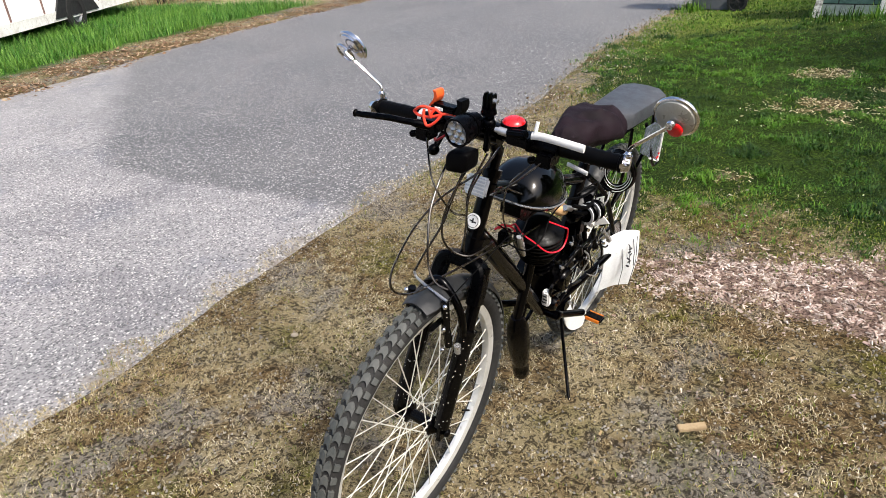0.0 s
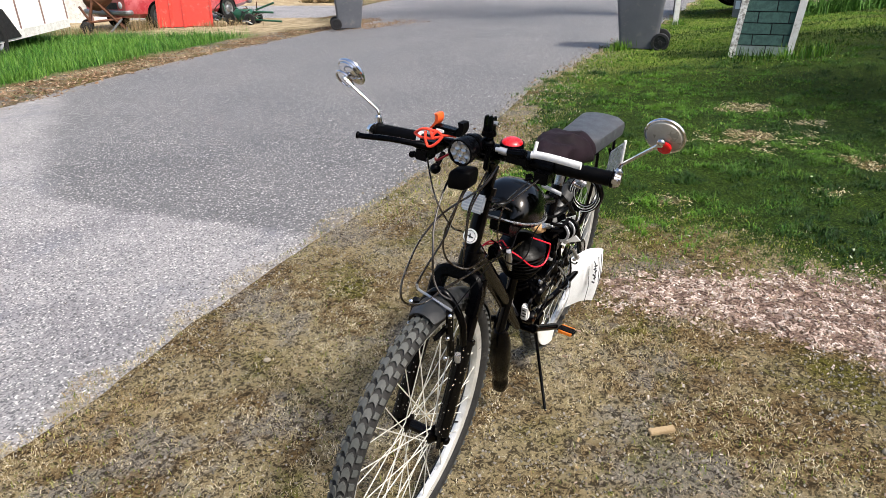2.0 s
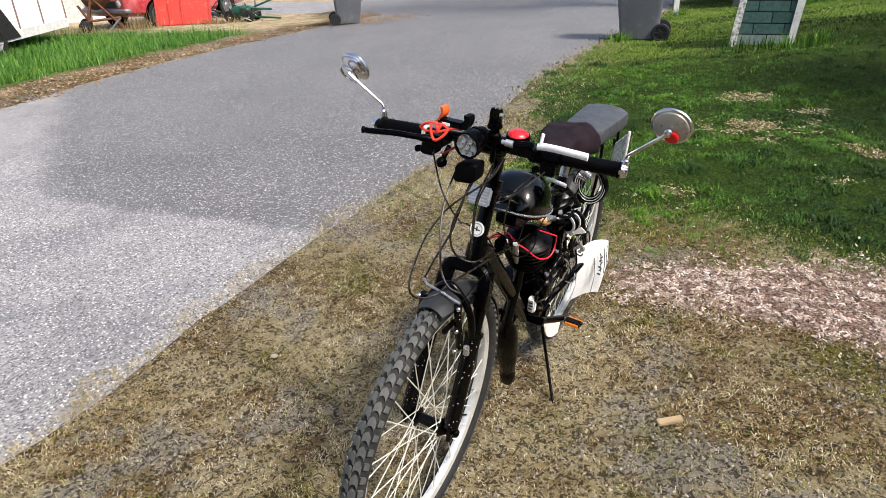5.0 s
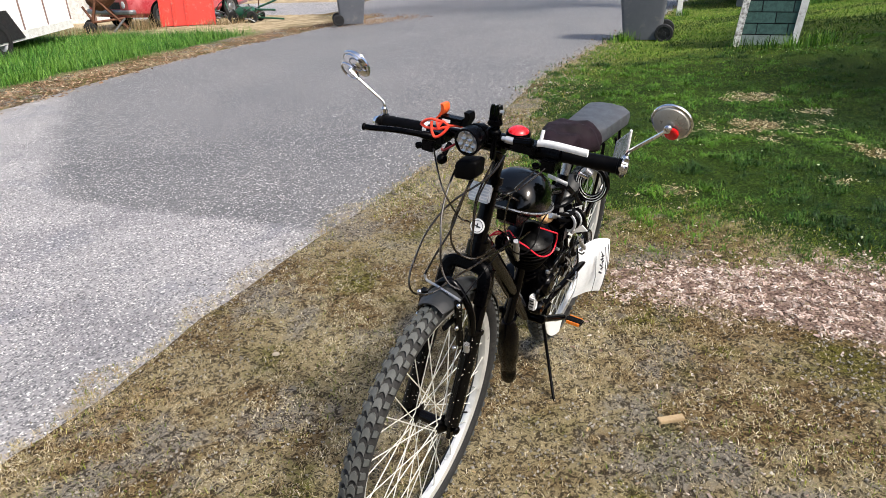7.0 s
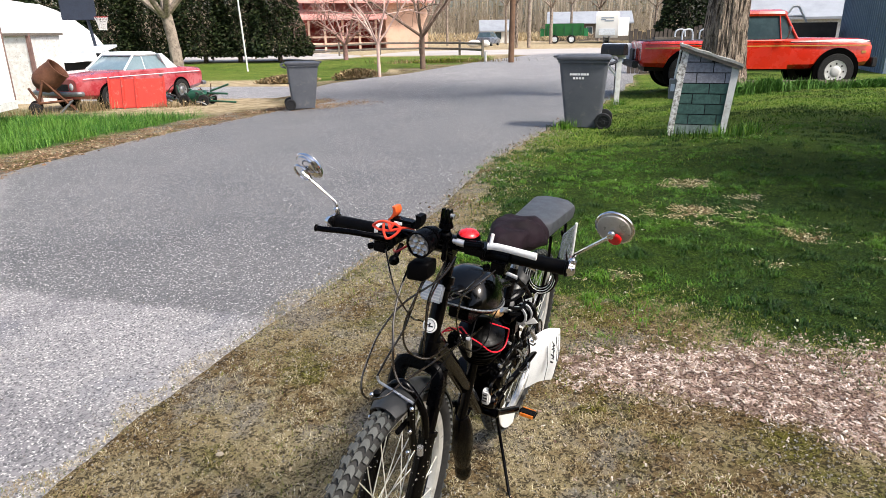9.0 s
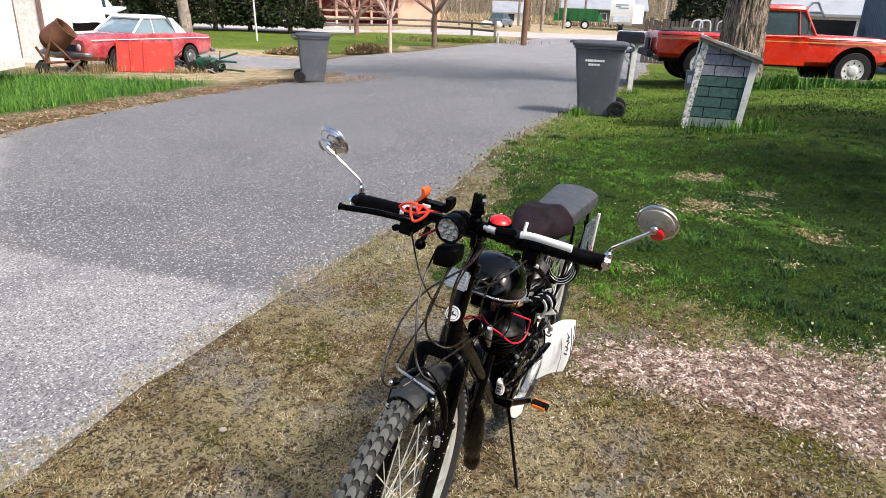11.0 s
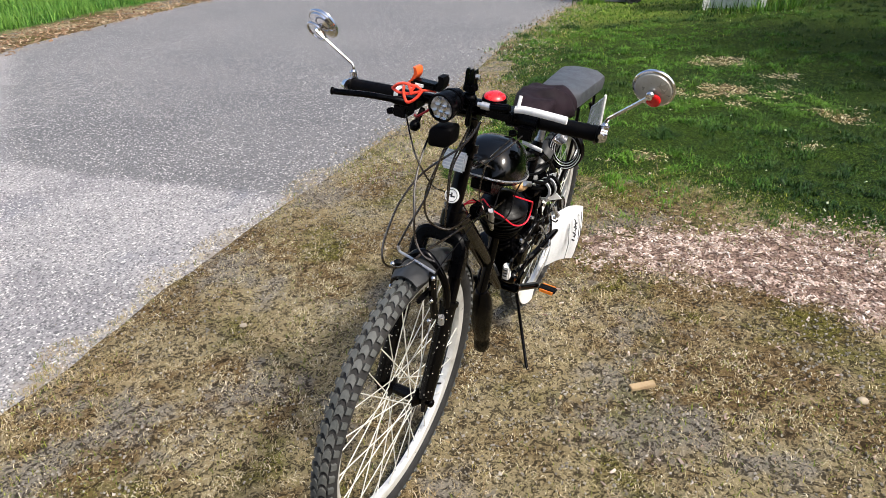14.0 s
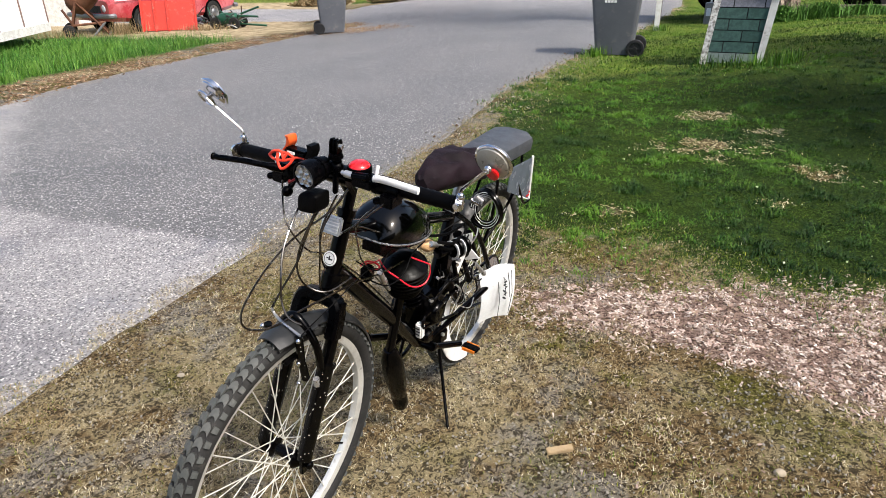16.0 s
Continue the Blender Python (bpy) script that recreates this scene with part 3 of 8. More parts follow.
# ---- leaning shingled pump hut ----
hut = thing("pump_hut", on_ground(4.38, 7.88, -27, -0.02), "small shed-roofed hut with grey and green shingles", "hut")
HW, HW2, HD = 0.305, 0.35, 0.46      # half widths at foot and top, depth


def hut_x(side, z):
    return -HW + 0.10 * z if side < 0 else HW + (HW2 - HW) * z + 0.045 * z


def hut_top(x):
    return 1.115 - 0.26 * (x + 0.4) / 0.8


bm = bmesh.new()
pts = [(hut_x(-1, 0), 0.0), (hut_x(1, 0), 0.0), (hut_x(1, 0.88), hut_top(0.4)), (hut_x(-1, 1.06), hut_top(-0.2))]
prism(bm, pts, 0.0, HD)
part("wall", bm, TAR, hut, "dark felt-covered walls")
z, row = 0.02, 0
while z < 1.1:
    h = 0.125
    x = hut_x(-1, z) + 0.03 - (0.17 if row % 2 else 0.0)
    while x < hut_x(1, z) - 0.03:
        w = 0.325
        x0, x1 = max(x, hut_x(-1, z) + 0.02), min(x + w, hut_x(1, z + h) - 0.02, (1.06 - z) / 0.325 - 0.4)
        t0, t1 = hut_top(x0) - 0.015, hut_top(x1) - 0.015
        if x1 - x0 > 0.03 and min(t0, t1) > z + 0.02:
            bm = bmesh.new()
            g = 0.006
            prism(bm, [(x0 + g, z + g), (x1 - g, z + g), (x1 - g, min(z + h - g, t1)), (x0 + g, min(z + h - g, t0))], -0.012 - 0.002 * (row % 3), 0.002)
            part("shingle", bm, SHINGLE_PALE if row == 0 else SHINGLE_GREEN if row < 5 else SHINGLE_GREY, hut, smooth=False)
        x += w
    z += h
    row += 1
for side, mt in ((1, WHITE_WOOD), (-1, PEEL)):
    bm = bmesh.new()
    zt = hut_top(0.4 if side > 0 else -0.2) - 0.01
    prism(bm, [(hut_x(side, 0) - 0.035, 0.0), (hut_x(side, 0) + 0.035, 0.0), (hut_x(side, zt) + 0.035, zt), (hut_x(side, zt) - 0.045, zt + 0.02 * side)], -0.03, 0.012)
    part("corner_board", bm, mt, hut, "white corner board with flaking paint")
for k in range(4):
    bm = bmesh.new()
    y0 = 0.012 + k * 0.112
    zt = hut_top(-0.2) - 0.02
    for side in (-1,):
        a = [(hut_x(side, 0) - 0.028, y, 0.0) for y in (y0, y0 + 0.105)]
        b = [(hut_x(side, zt) - 0.028, y, zt) for y in (y0, y0 + 0.105)]
        loft(bm, [[a[0], a[1], (a[1][0] + 0.03, a[1][1], 0), (a[0][0] + 0.03, a[0][1], 0)], [b[0], b[1], (b[1][0] + 0.03, b[1][1], zt), (b[0][0] + 0.03, b[0][1], zt)]])
    part("side_board", bm, PEEL, hut, "flaking white side board")
bm = bmesh.new()
rx0, rx1 = -0.28, 0.45
secs = []
for k in range(9):
    x = rx0 + (rx1 - rx0) * k / 8
    zz = hut_top(x) + 0.008 + 0.006 * math.sin(k * 2.1)
    secs.append([(x, -0.07, zz), (x, HD + 0.06, zz), (x, HD + 0.06, zz + 0.03), (x, -0.07, zz + 0.03)])
loft(bm, secs)
part("roof", bm, ROOF_FELT, hut, "weathered mossy felt roof", bevel=0.004)
bm = bmesh.new()
prism(bm, [(rx0, hut_top(rx0) - 0.035), (rx1, hut_top(rx1) - 0.035), (rx1, hut_top(rx1) + 0.008), (rx0, hut_top(rx0) + 0.008)], -0.062, -0.038)
part("fascia", bm, FENCE_WOOD, hut, "grey fascia board")
# meter box on the side of the hut
bm = bmesh.new()
box(bm, hut_x(-1, 0.55) - 0.07, 0.20, 0.56, 0.09, 0.16, 0.24)
mb = part("meter_box", bm, STEEL_DULL, hut, "small grey meter box", bevel=0.008)
bm = bmesh.new()
box(bm, hut_x(-1, 0.55) - 0.07, 0.115, 0.58, 0.05, 0.006, 0.09)
part("meter_glass", bm, PALE_STEEL, mb)
bm = bmesh.new()
tube(bm, [(hut_x(-1, 0.6) - 0.06, 0.2, 0.68), (hut_x(-1, 1.0) - 0.05, 0.2, 1.12)], 0.011, 8)
part("conduit", bm, WHITE_WOOD, mb)

# ---- mailboxes on a white post ----
post = thing("mailbox_post", on_ground(5.62, 13.2, -22), "black mailbox on a braced white wooden post", "mailbox")
bm = bmesh.new()
box(bm, 0, 0, 0.52, 0.10, 0.10, 1.04)
part("post", bm, WHITE_WOOD, post, "white square post", bevel=0.006)
bm = bmesh.new()
cyl(bm, (0, 0, 0.55), (-0.34, 0, 0.92), 0.035, seg=4)
part("brace", bm, WHITE_WOOD, post)
bm = bmesh.new()
box(bm, -0.14, 0, 0.95, 0.52, 0.10, 0.07)
part("arm", bm, WHITE_WOOD, post)
bm = bmesh.new()
outl = [(-0.10, 0.985), (0.10, 0.985)] + [(0.10 * math.cos(a), 1.10 + 0.10 * math.sin(a)) for a in [math.pi * k / 10 for k in range(11)]]
prism(bm, outl, -0.24, 0.26)
mbx = part("box", bm, MAILBOX_BLACK, post, "black domed mailbox")
mbx.matrix_basis = pose(-0.10, 0, 0, 0, 0, 62)
bm = bmesh.new()
box(bm, 0.108, 0.1, 1.14, 0.006, 0.03, 0.12)
part("flag", bm, MAILBOX_BLACK, mbx)
post = thing("parcel_box", on_ground(7.05, 16.6, -24), "pale grey steel parcel box on a post", "parcel box")
bm = bmesh.new()
box(bm, 0, 0, 0.98, 0.80, 0.45, 0.46)
part("box", bm, PALE_STEEL, post, bevel=0.02)
bm = bmesh.new()
cyl(bm, (0, 0, 0), (0, 0, 0.76), 0.05, seg=10)
part("post", bm, FENCE_WOOD, post)


# ---- cars ----
def car_wheel(parent, x, y, r, side, rim, wide=0.2):
    at = aim((x, y, r), (x, y + side, r))
    bm = bmesh.new()
    lathe(bm, [(r * 0.60, -wide), (r * 0.95, -wide), (r, -wide * 0.8), (r, -0.03), (r * 0.95, 0.0), (r * 0.64, 0.0), (r * 0.60, -0.02)], 30, at)
    w = part("wheel", bm, CAR_RUBBER, parent, "black tyre on a steel wheel")
    bm = bmesh.new()
    lathe(bm, [(r * 0.62, -0.02), (r * 0.60, 0.004), (r * 0.54, -0.006), (r * 0.30, -0.011), (r * 0.26, 0.004), (r * 0.14, 0.014), (0.0, 0.014)], 28, at)
    part("rim", bm, rim, w)
    for k in range(8):
        a = k * math.pi / 4
        bm = bmesh.new()
        c = at @ Vector((r * 0.43 * math.cos(a), r * 0.43 * math.sin(a), -0.010))
        ball(bm, c, r * 0.055, 1, 0.5, 1, 8)
        part("vent_hole", bm, WHEEL_BLACK, w)
    return w


def body_shell(bm, stations, half, lean=0.0):
    """A car body: stations of (x, low, waist, top) with the half width at the waist."""
    secs = []
    for x, lo, mid, hi, k in stations:
        w = half * k
        secs.append([(x, -w * 0.86, lo), (x, -w * 0.985, lo + 0.10), (x, -w, mid - 0.05), (x, -w * 0.985, mid), (x, -w * 0.93, hi - 0.03), (x, -w * 0.80, hi), (x, w * 0.80, hi), (x, w * 0.93, hi - 0.03), (x, w * 0.985, mid), (x, w, mid - 0.05), (x, w * 0.985, lo + 0.10), (x, w * 0.86, lo)])
    return loft(bm, secs)


def arch_cut(bm, x, r, half, s):
    """A dark disc standing in for the shade round one wheel."""
    cyl(bm, (x, s * (half - 0.16), r * 1.04), (x, s * half, r * 1.04), r * 1.2, seg=26)
    return bm


def glass_house(bm, base, top, z0, z1, hw0, hw1):
    (x0, x1), (x2, x3) = base, top
    loft(bm, [[(x0, -hw0, z0), (x1, -hw0, z0), (x1, hw0, z0), (x0, hw0, z0)], [(x2, -hw1, z1), (x3, -hw1, z1), (x3, hw1, z1), (x2, hw1, z1)]])
    return bm


# pickup: x forward
# Near-black, so the flush discs pass for shade inside the arches.
ARCH_BLACK = mat("wheel_arch_shade", (5, 5, 5), 0.9, 0.0, (9, 8, 8), 6, 0.6, 60, 0.1, spec=0.02)
pick = thing("pickup_truck", on_ground(9.45, 15.05, -15.5, 0.0), "orange-red vintage pickup truck parked behind a big tree", "pickup truck")
bm = bmesh.new()
body_shell(bm, [(0.42, 0.62, 1.05, 1.16, 0.98), (0.50, 0.50, 1.08, 1.17, 1.0), (1.15, 0.48, 1.08, 1.18, 1.0), (2.35, 0.52, 1.05, 1.16, 0.985), (2.62, 0.55, 1.03, 1.13, 0.96), (2.68, 0.62, 0.98, 1.06, 0.93)], 0.97)
front = part("front_body", bm, PICKUP_RED, pick, "orange-red bonnet and wings", bevel=0.012)
bm = bmesh.new()
body_shell(bm, [(-0.62, 0.50, 1.05, 1.16, 0.99), (0.60, 0.48, 1.06, 1.17, 1.0), (0.98, 0.48, 1.06, 1.17, 1.0)], 0.975)
cabin = part("cab", bm, PICKUP_RED, pick, "orange-red two-door cab", bevel=0.01)
bm = bmesh.new()
glass_house(bm, (-0.60, 1.02), (-0.42, 0.66), 1.15, 1.70, 0.86, 0.72)
part("cab_glass", bm, CAR_GLASS, cabin, "dark window glass", bevel=0.02)
bm = bmesh.new()
loft(bm, [[(x * s + ox, y * s, z) for x, y in rounded(1.26, 1.52, 0.12)] for s, z, ox in ((1.0, 1.67, 0.12), (1.02, 1.72, 0.12), (0.98, 1.78, 0.12), (0.82, 1.82, 0.12))])
part("cab_roof", bm, PICKUP_RED, cabin)
for s in (1, -1):
    for p, q, r in (((-0.60, 0.86, 1.14), (-0.44, 0.73, 1.72), 0.085), ((1.00, 0.86, 1.14), (0.68, 0.73, 1.72), 0.030), ((0.62, 0.875, 1.14), (0.56, 0.745, 1.70), 0.014)):
        bm = bmesh.new()
        cyl(bm, (p[0], p[1] * s, p[2]), (q[0], q[1] * s, q[2]), r, seg=10)
        part("window_post", bm, PICKUP_RED, cabin)
    bm = bmesh.new()
    box(bm, 0.25, 0.982 * s, 0.80, 1.12, 0.012, 0.64)
    door = part("door", bm, PICKUP_RED, cabin, bevel=0.02)
    bm = bmesh.new()
    box(bm, -0.30, 0.995 * s, 1.05, 0.12, 0.02, 0.03)
    part("door_handle", bm, STEEL_DULL, door, "chrome door handle")
    for x0, x1, z in ((-2.55, -0.66, 0.98), (-0.60, 2.60, 1.005)):
        bm = bmesh.new()
        box(bm, (x0 + x1) / 2, 0.985 * s, z, x1 - x0, 0.012, 0.022)
        part("trim_strip", bm, TRIM_GOLD, cabin, "thin gold trim strip")
        bm = bmesh.new()
        box(bm, (x0 + x1) / 2, 0.983 * s, z + 0.075, x1 - x0, 0.010, 0.02)
        part("trim_strip", bm, WHEEL_BLACK, cabin, "thin black trim strip")
    bm = bmesh.new()
    tube(bm, [(0.72, 0.92 * s, 1.16), (0.70, 1.08 * s, 1.20), (0.70, 1.10 * s, 1.30)], 0.012, 6)
    ball(bm, (0.70, 1.11 * s, 1.36), 0.09, 0.3, 0.6, 1, 10)
    part("door_mirror", bm, STEEL_DULL, cabin)
bm = bmesh.new()
body_shell(bm, [(-2.62, 0.62, 1.02, 1.10, 0.93), (-2.55, 0.55, 1.05, 1.13, 0.98), (-1.6, 0.50, 1.06, 1.14, 1.0), (-0.70, 0.50, 1.06, 1.14, 0.99)], 0.96)
bed = part("bed", bm, PICKUP_RED, pick, "orange-red load bed", bevel=0.01)
# Black sheet on the solid bed, standing for the shade inside it.
bm = bmesh.new()
box(bm, -1.65, 0, 1.145, 1.75, 1.45, 0.012)
part("bed_shade_sheet", bm, WHEEL_BLACK, bed)
for x, y in ((-1.55, 0.5), (-1.55, -0.3), (-0.95, 0.4), (-0.95, -0.4)):
    bm = bmesh.new()
    tube(bm, spline([(x, y, 1.14), (x + 0.02, y, 1.36), (x + 0.22, y, 1.38), (x + 0.26, y, 1.14)], 4), 0.02, 8)
    part("tool_hoop", bm, PALE_STEEL, bed, "bare steel hoop in the load bed")
bm = bmesh.new()
box(bm, -1.7, 0.2, 1.19, 0.9, 0.3, 0.06)
part("plank", bm, FENCE_WOOD, bed)
for x in (1.92, -1.55):
    for s in (1, -1):
        part("wheel_arch", arch_cut(bmesh.new(), x, 0.425, 0.988, s), ARCH_BLACK, pick)
        car_wheel(pick, x, 1.005 * s, 0.415, s, HUB_WHITE, 0.24)
bm = bmesh.new()
box(bm, 2.78, 0, 0.62, 0.12, 1.90, 0.22)
box(bm, 2.66, 0, 0.70, 0.2, 0.3, 0.2)
part("front_bumper", bm, WHEEL_BLACK, pick, "black front bumper", bevel=0.02)
bm = bmesh.new()
box(bm, -2.74, 0, 0.60, 0.14, 1.7, 0.16)
box(bm, -2.70, 0, 0.76, 0.05, 0.5, 0.4)
part("rear_bumper", bm, WHEEL_BLACK, pick, "dark rear bumper", bevel=0.02)
for s in (1, -1):
    bm = bmesh.new()
    ball(bm, (2.69, 0.66 * s, 0.88), 0.10, 0.4, 1, 1, 14)
    part("headlamp", bm, PALE_STEEL, pick, "round headlamp")
    bm = bmesh.new()
    box(bm, 2.50, 0.945 * s, 0.86, 0.10, 0.02, 0.04)
    part("side_marker", bm, TRIM_GOLD, pick)
bm = bmesh.new()
box(bm, 0.0, 0, 0.50, 4.9, 0.9, 0.16)
part("chassis", bm, WHEEL_BLACK, pick)

pick.scale = (0.93, 0.95, 0.95)

# old saloon: x forward
car = thing("hardtop_car", on_ground(-5.85, 19.7, 236), "faded red two-door hardtop with a white roof, parked on dirt", "car")
bm = bmesh.new()
body_shell(bm, [(2.42, 0.40, 0.72, 0.80, 0.90), (2.34, 0.32, 0.78, 0.88, 0.96), (1.5, 0.26, 0.80, 0.93, 0.99), (0.55, 0.24, 0.82, 0.95, 1.0), (-0.9, 0.24, 0.84, 0.95, 1.0), (-1.7, 0.28, 0.86, 0.94, 0.98), (-2.35, 0.36, 0.84, 0.90, 0.95), (-2.45, 0.44, 0.78, 0.84, 0.90)], 0.92)
shell = part("body", bm, CAR_RED, car, "faded red body", bevel=0.02)
bm = bmesh.new()
glass_house(bm, (-1.25, 0.70), (-0.72, 0.10), 0.93, 1.30, 0.80, 0.64)
part("window_glass", bm, mat("pale_green_car_glass", (112, 132, 138), 0.08, 0.0, (136, 154, 158), 2.0, 0.6, 20, 0.0, coat=0.8), shell, "grey-green window glass", bevel=0.02)
bm = bmesh.new()
loft(bm, [[(x * s - 0.32, y * s, z) for x, y in rounded(0.98, 1.34, 0.14)] for s, z in ((1.0, 1.275), (1.03, 1.31), (0.98, 1.35), (0.8, 1.38))])
part("roof", bm, CAR_WHITE, shell, "white roof")
for s in (1, -1):
    for p, q, r in (((0.70, 0.80, 0.93), (0.14, 0.65, 1.32), 0.030), ((-0.10, 0.80, 0.93), (-0.14, 0.65, 1.31), 0.014)):
        bm = bmesh.new()
        cyl(bm, (p[0], p[1] * s, p[2]), (q[0], q[1] * s, q[2]), r, seg=8)
        part("roof_pillar", bm, CAR_WHITE, shell)
    bm = bmesh.new()
    prism(bm, [(-1.42, 0.93), (-0.98, 0.93), (-0.72, 1.32), (-0.86, 1.32)], 0.66 * s, 0.80 * s)
    part("rear_pillar", bm, CAR_WHITE, shell, "white rear roof pillar")
    bm = bmesh.new()
    box(bm, -0.05, 0.925 * s, 0.60, 1.30, 0.010, 0.58)
    door = part("door", bm, CAR_RED, shell, bevel=0.01)
    bm = bmesh.new()
    box(bm, -0.55, 0.938 * s, 0.76, 0.14, 0.02, 0.03)
    part("door_handle", bm, STEEL_DULL, door)
    bm = bmesh.new()
    box(bm, 0.0, 0.930 * s, 0.80, 4.5, 0.010, 0.02)
    part("trim_strip", bm, PALE_STEEL, shell)
    for x in (2.40, -2.42):
        bm = bmesh.new()
        ball(bm, (x, 0.62 * s, 0.62), 0.10, 0.4, 1, 1, 12)
        part("lamp", bm, PALE_STEEL if x > 0 else PANEL_RED, shell)
for x in (1.42, -1.38):
    for s in (1, -1):
        part("wheel_arch", arch_cut(bmesh.new(), x, 0.30, 0.925, s), ARCH_BLACK, car)
        car_wheel(car, x, 0.94 * s, 0.31, s, STEEL_DULL, 0.18)
for x in (2.50, -2.52):
    bm = bmesh.new()
    tube(bm, spline([(x - 0.2 * (1 if x > 0 else -1), -0.90, 0.45), (x, -0.75, 0.45), (x, 0.75, 0.45), (x - 0.2 * (1 if x > 0 else -1), 0.90, 0.45)], 4), 0.06, 8)
    part("bumper", bm, STEEL_DULL, car, "chrome bumper")
bm = bmesh.new()
box(bm, 2.42, 0, 0.60, 0.03, 1.0, 0.16)
part("grille", bm, WHEEL_BLACK, car)

car.scale = (0.84, 0.92, 1.0)

# red sheet panels leaning by the car
pan = thing("sheet_metal_panel", on_ground(-5.05, 18.05, 4, 0), "red ribbed sheet panel propped up on dirt beside a car", "metal panel")
for x, w, lean in ((-0.56, 0.32, -14), (-0.24, 0.34, -14), (0.24, 0.68, -14)):
    bm = bmesh.new()
    m = pose(x, 0, 0, lean, 0, 0)
    box(bm, 0, 0, 0.38, w - 0.03, 0.03, 0.72, m)
    part("sheet", bm, PANEL_RED, pan, bevel=0.005)
    bm = bmesh.new()
    box(bm, -w / 2, -0.03, 0.39, 0.05, 0.05, 0.80, m)
    part("rib", bm, PANEL_RED, pan, bevel=0.008)
bm = bmesh.new()
box(bm, 0.58, -0.03, 0.39, 0.05, 0.05, 0.80, pose(0, 0, 0, -14, 0, 0))
part("rib", bm, PANEL_RED, pan, bevel=0.008)

# cement mixer
mix = thing("cement_mixer", on_ground(-6.95, 17.4, 20), "rusty brown cement mixer with its drum tipped up", "cement mixer")
bm = bmesh.new()
lathe(bm, [(0.0, 0.0), (0.16, 0.0), (0.24, 0.07), (0.285, 0.17), (0.29, 0.40), (0.265, 0.60), (0.275, 0.62), (0.275, 0.66), (0.25, 0.66), (0.24, 0.60), (0.265, 0.40), (0.0, 0.1)], 28, aim((-0.16, 0, 0.62), (0.20, -0.12, 0.93)))
part("drum", bm, RUST, mix, "rust-brown drum")
for pts in ([(-0.30, -0.30, 0.0), (-0.05, -0.33, 0.78)], [(-0.30, 0.30, 0.0), (-0.05, 0.33, 0.78)], [(-0.05, -0.33, 0.78), (0.55, -0.22, 0.02)], [(-0.05, 0.33, 0.78), (0.55, 0.22, 0.02)], [(-0.05, -0.33, 0.78), (-0.05, 0.33, 0.78)], [(-0.36, -0.30, 0.62), (-0.20, -0.30, 0.28)], [(0.55, -0.3, 0.03), (0.55, 0.3, 0.03)], [(-0.30, -0.30, 0.25), (0.5, -0.24, 0.3)], [(0.5, -0.24, 0.3), (0.2, -0.3, 0.0)]):
    bm = bmesh.new()
    tube(bm, pts, 0.028, 8)
    part("stand_bar", bm, STEEL_DULL if pts[0][0] > 0.2 else RUST, mix)
for s in (1, -1):
    bm = bmesh.new()
    lathe(bm, [(0.0, 0.05), (0.10, 0.05), (0.14, 0.03), (0.14, -0.03), (0.10, -0.05), (0.0, -0.05)], 18, aim((-0.30, 0.36 * s, 0.14), (-0.30, 0.5 * s, 0.14)))
    part("wheel", bm, CAR_RUBBER, mix)

# green garden machine in pieces
mow = thing("garden_tiller", on_ground(-3.75, 18.55, -10), "broken dark green garden machine lying on dirt", "garden machine")
bm = bmesh.new()
loft(bm, [[(x * s, y * s, z) for x, y in rounded(0.52, 0.34, 0.1)] for s, z in ((0.8, 0.12), (1.0, 0.20), (1.0, 0.30), (0.7, 0.38))])
part("hood", bm, MOWER_GREEN, mow, "dark green hood")
for pts in ([(0.3, 0.1, 0.35), (0.8, 0.12, 0.52)], [(0.3, -0.1, 0.32), (0.85, -0.15, 0.30)], [(-0.3, 0.0, 0.3), (-0.6, 0.05, 0.10)], [(0.1, 0.2, 0.1), (0.95, 0.15, 0.05)]):
    bm = bmesh.new()
    tube(bm, pts, 0.025, 8)
    part("handle_bar", bm, MOWER_GREEN, mow)
for x, y in ((-0.25, 0.28), (-0.25, -0.28), (0.25, -0.28), (0.25, 0.28)):
    bm = bmesh.new()
    lathe(bm, [(0.05, -0.04), (0.13, -0.04), (0.15, 0.0), (0.13, 0.04), (0.05, 0.04)], 18, aim((x, y, 0.15), (x, y + 1, 0.15)), closed=True)
    part("wheel", bm, CAR_RUBBER, mow)

rt = random.Random(8)
for k in range(46):
    q = Vector((rt.uniform(-0.85, 0.35), rt.uniform(-0.35, 0.3), rt.uniform(0.03, 0.34)))
    d = Vector((rt.uniform(-0.35, 0.35), rt.uniform(-0.15, 0.15), rt.uniform(-0.12, 0.22)))
    bm = bmesh.new()
    tube(bm, [q, q + d * 0.5 + Vector((0, 0, 0.03)), Vector((q.x + d.x, q.y + d.y, max(0.03, q.z + d.z)))], rt.uniform(0.010, 0.022), 6)
    part("bent_bar", bm, (WHEEL_BLACK, RUST, WHEEL_BLACK, MOWER_GREEN, STEEL_DULL)[k % 5], mow)

# white box trailer: its side runs away along y
tr = thing("box_trailer", pose(-7.72, 12.1, ground_z(-7.8, 12.2)), "white box trailer with brown seams standing in long grass", "trailer")
bm = bmesh.new()
box(bm, 0, 0.4, 1.32, 2.05, 5.4, 2.1)
part("body", bm, TRAILER_WHITE, tr, "white sheet-sided body", bevel=0.02)
for y in (-1.5, -0.6, 0.3, 1.2, 2.1, 3.09):
    bm = bmesh.new()
    box(bm, 1.03, y, 1.32, 0.016, 0.035, 2.08)
    part("seam", bm, SEAM_BROWN, tr, "rust-brown panel seam")
bm = bmesh.new()
box(bm, 1.03, 0.4, 0.32, 0.03, 5.4, 0.16)
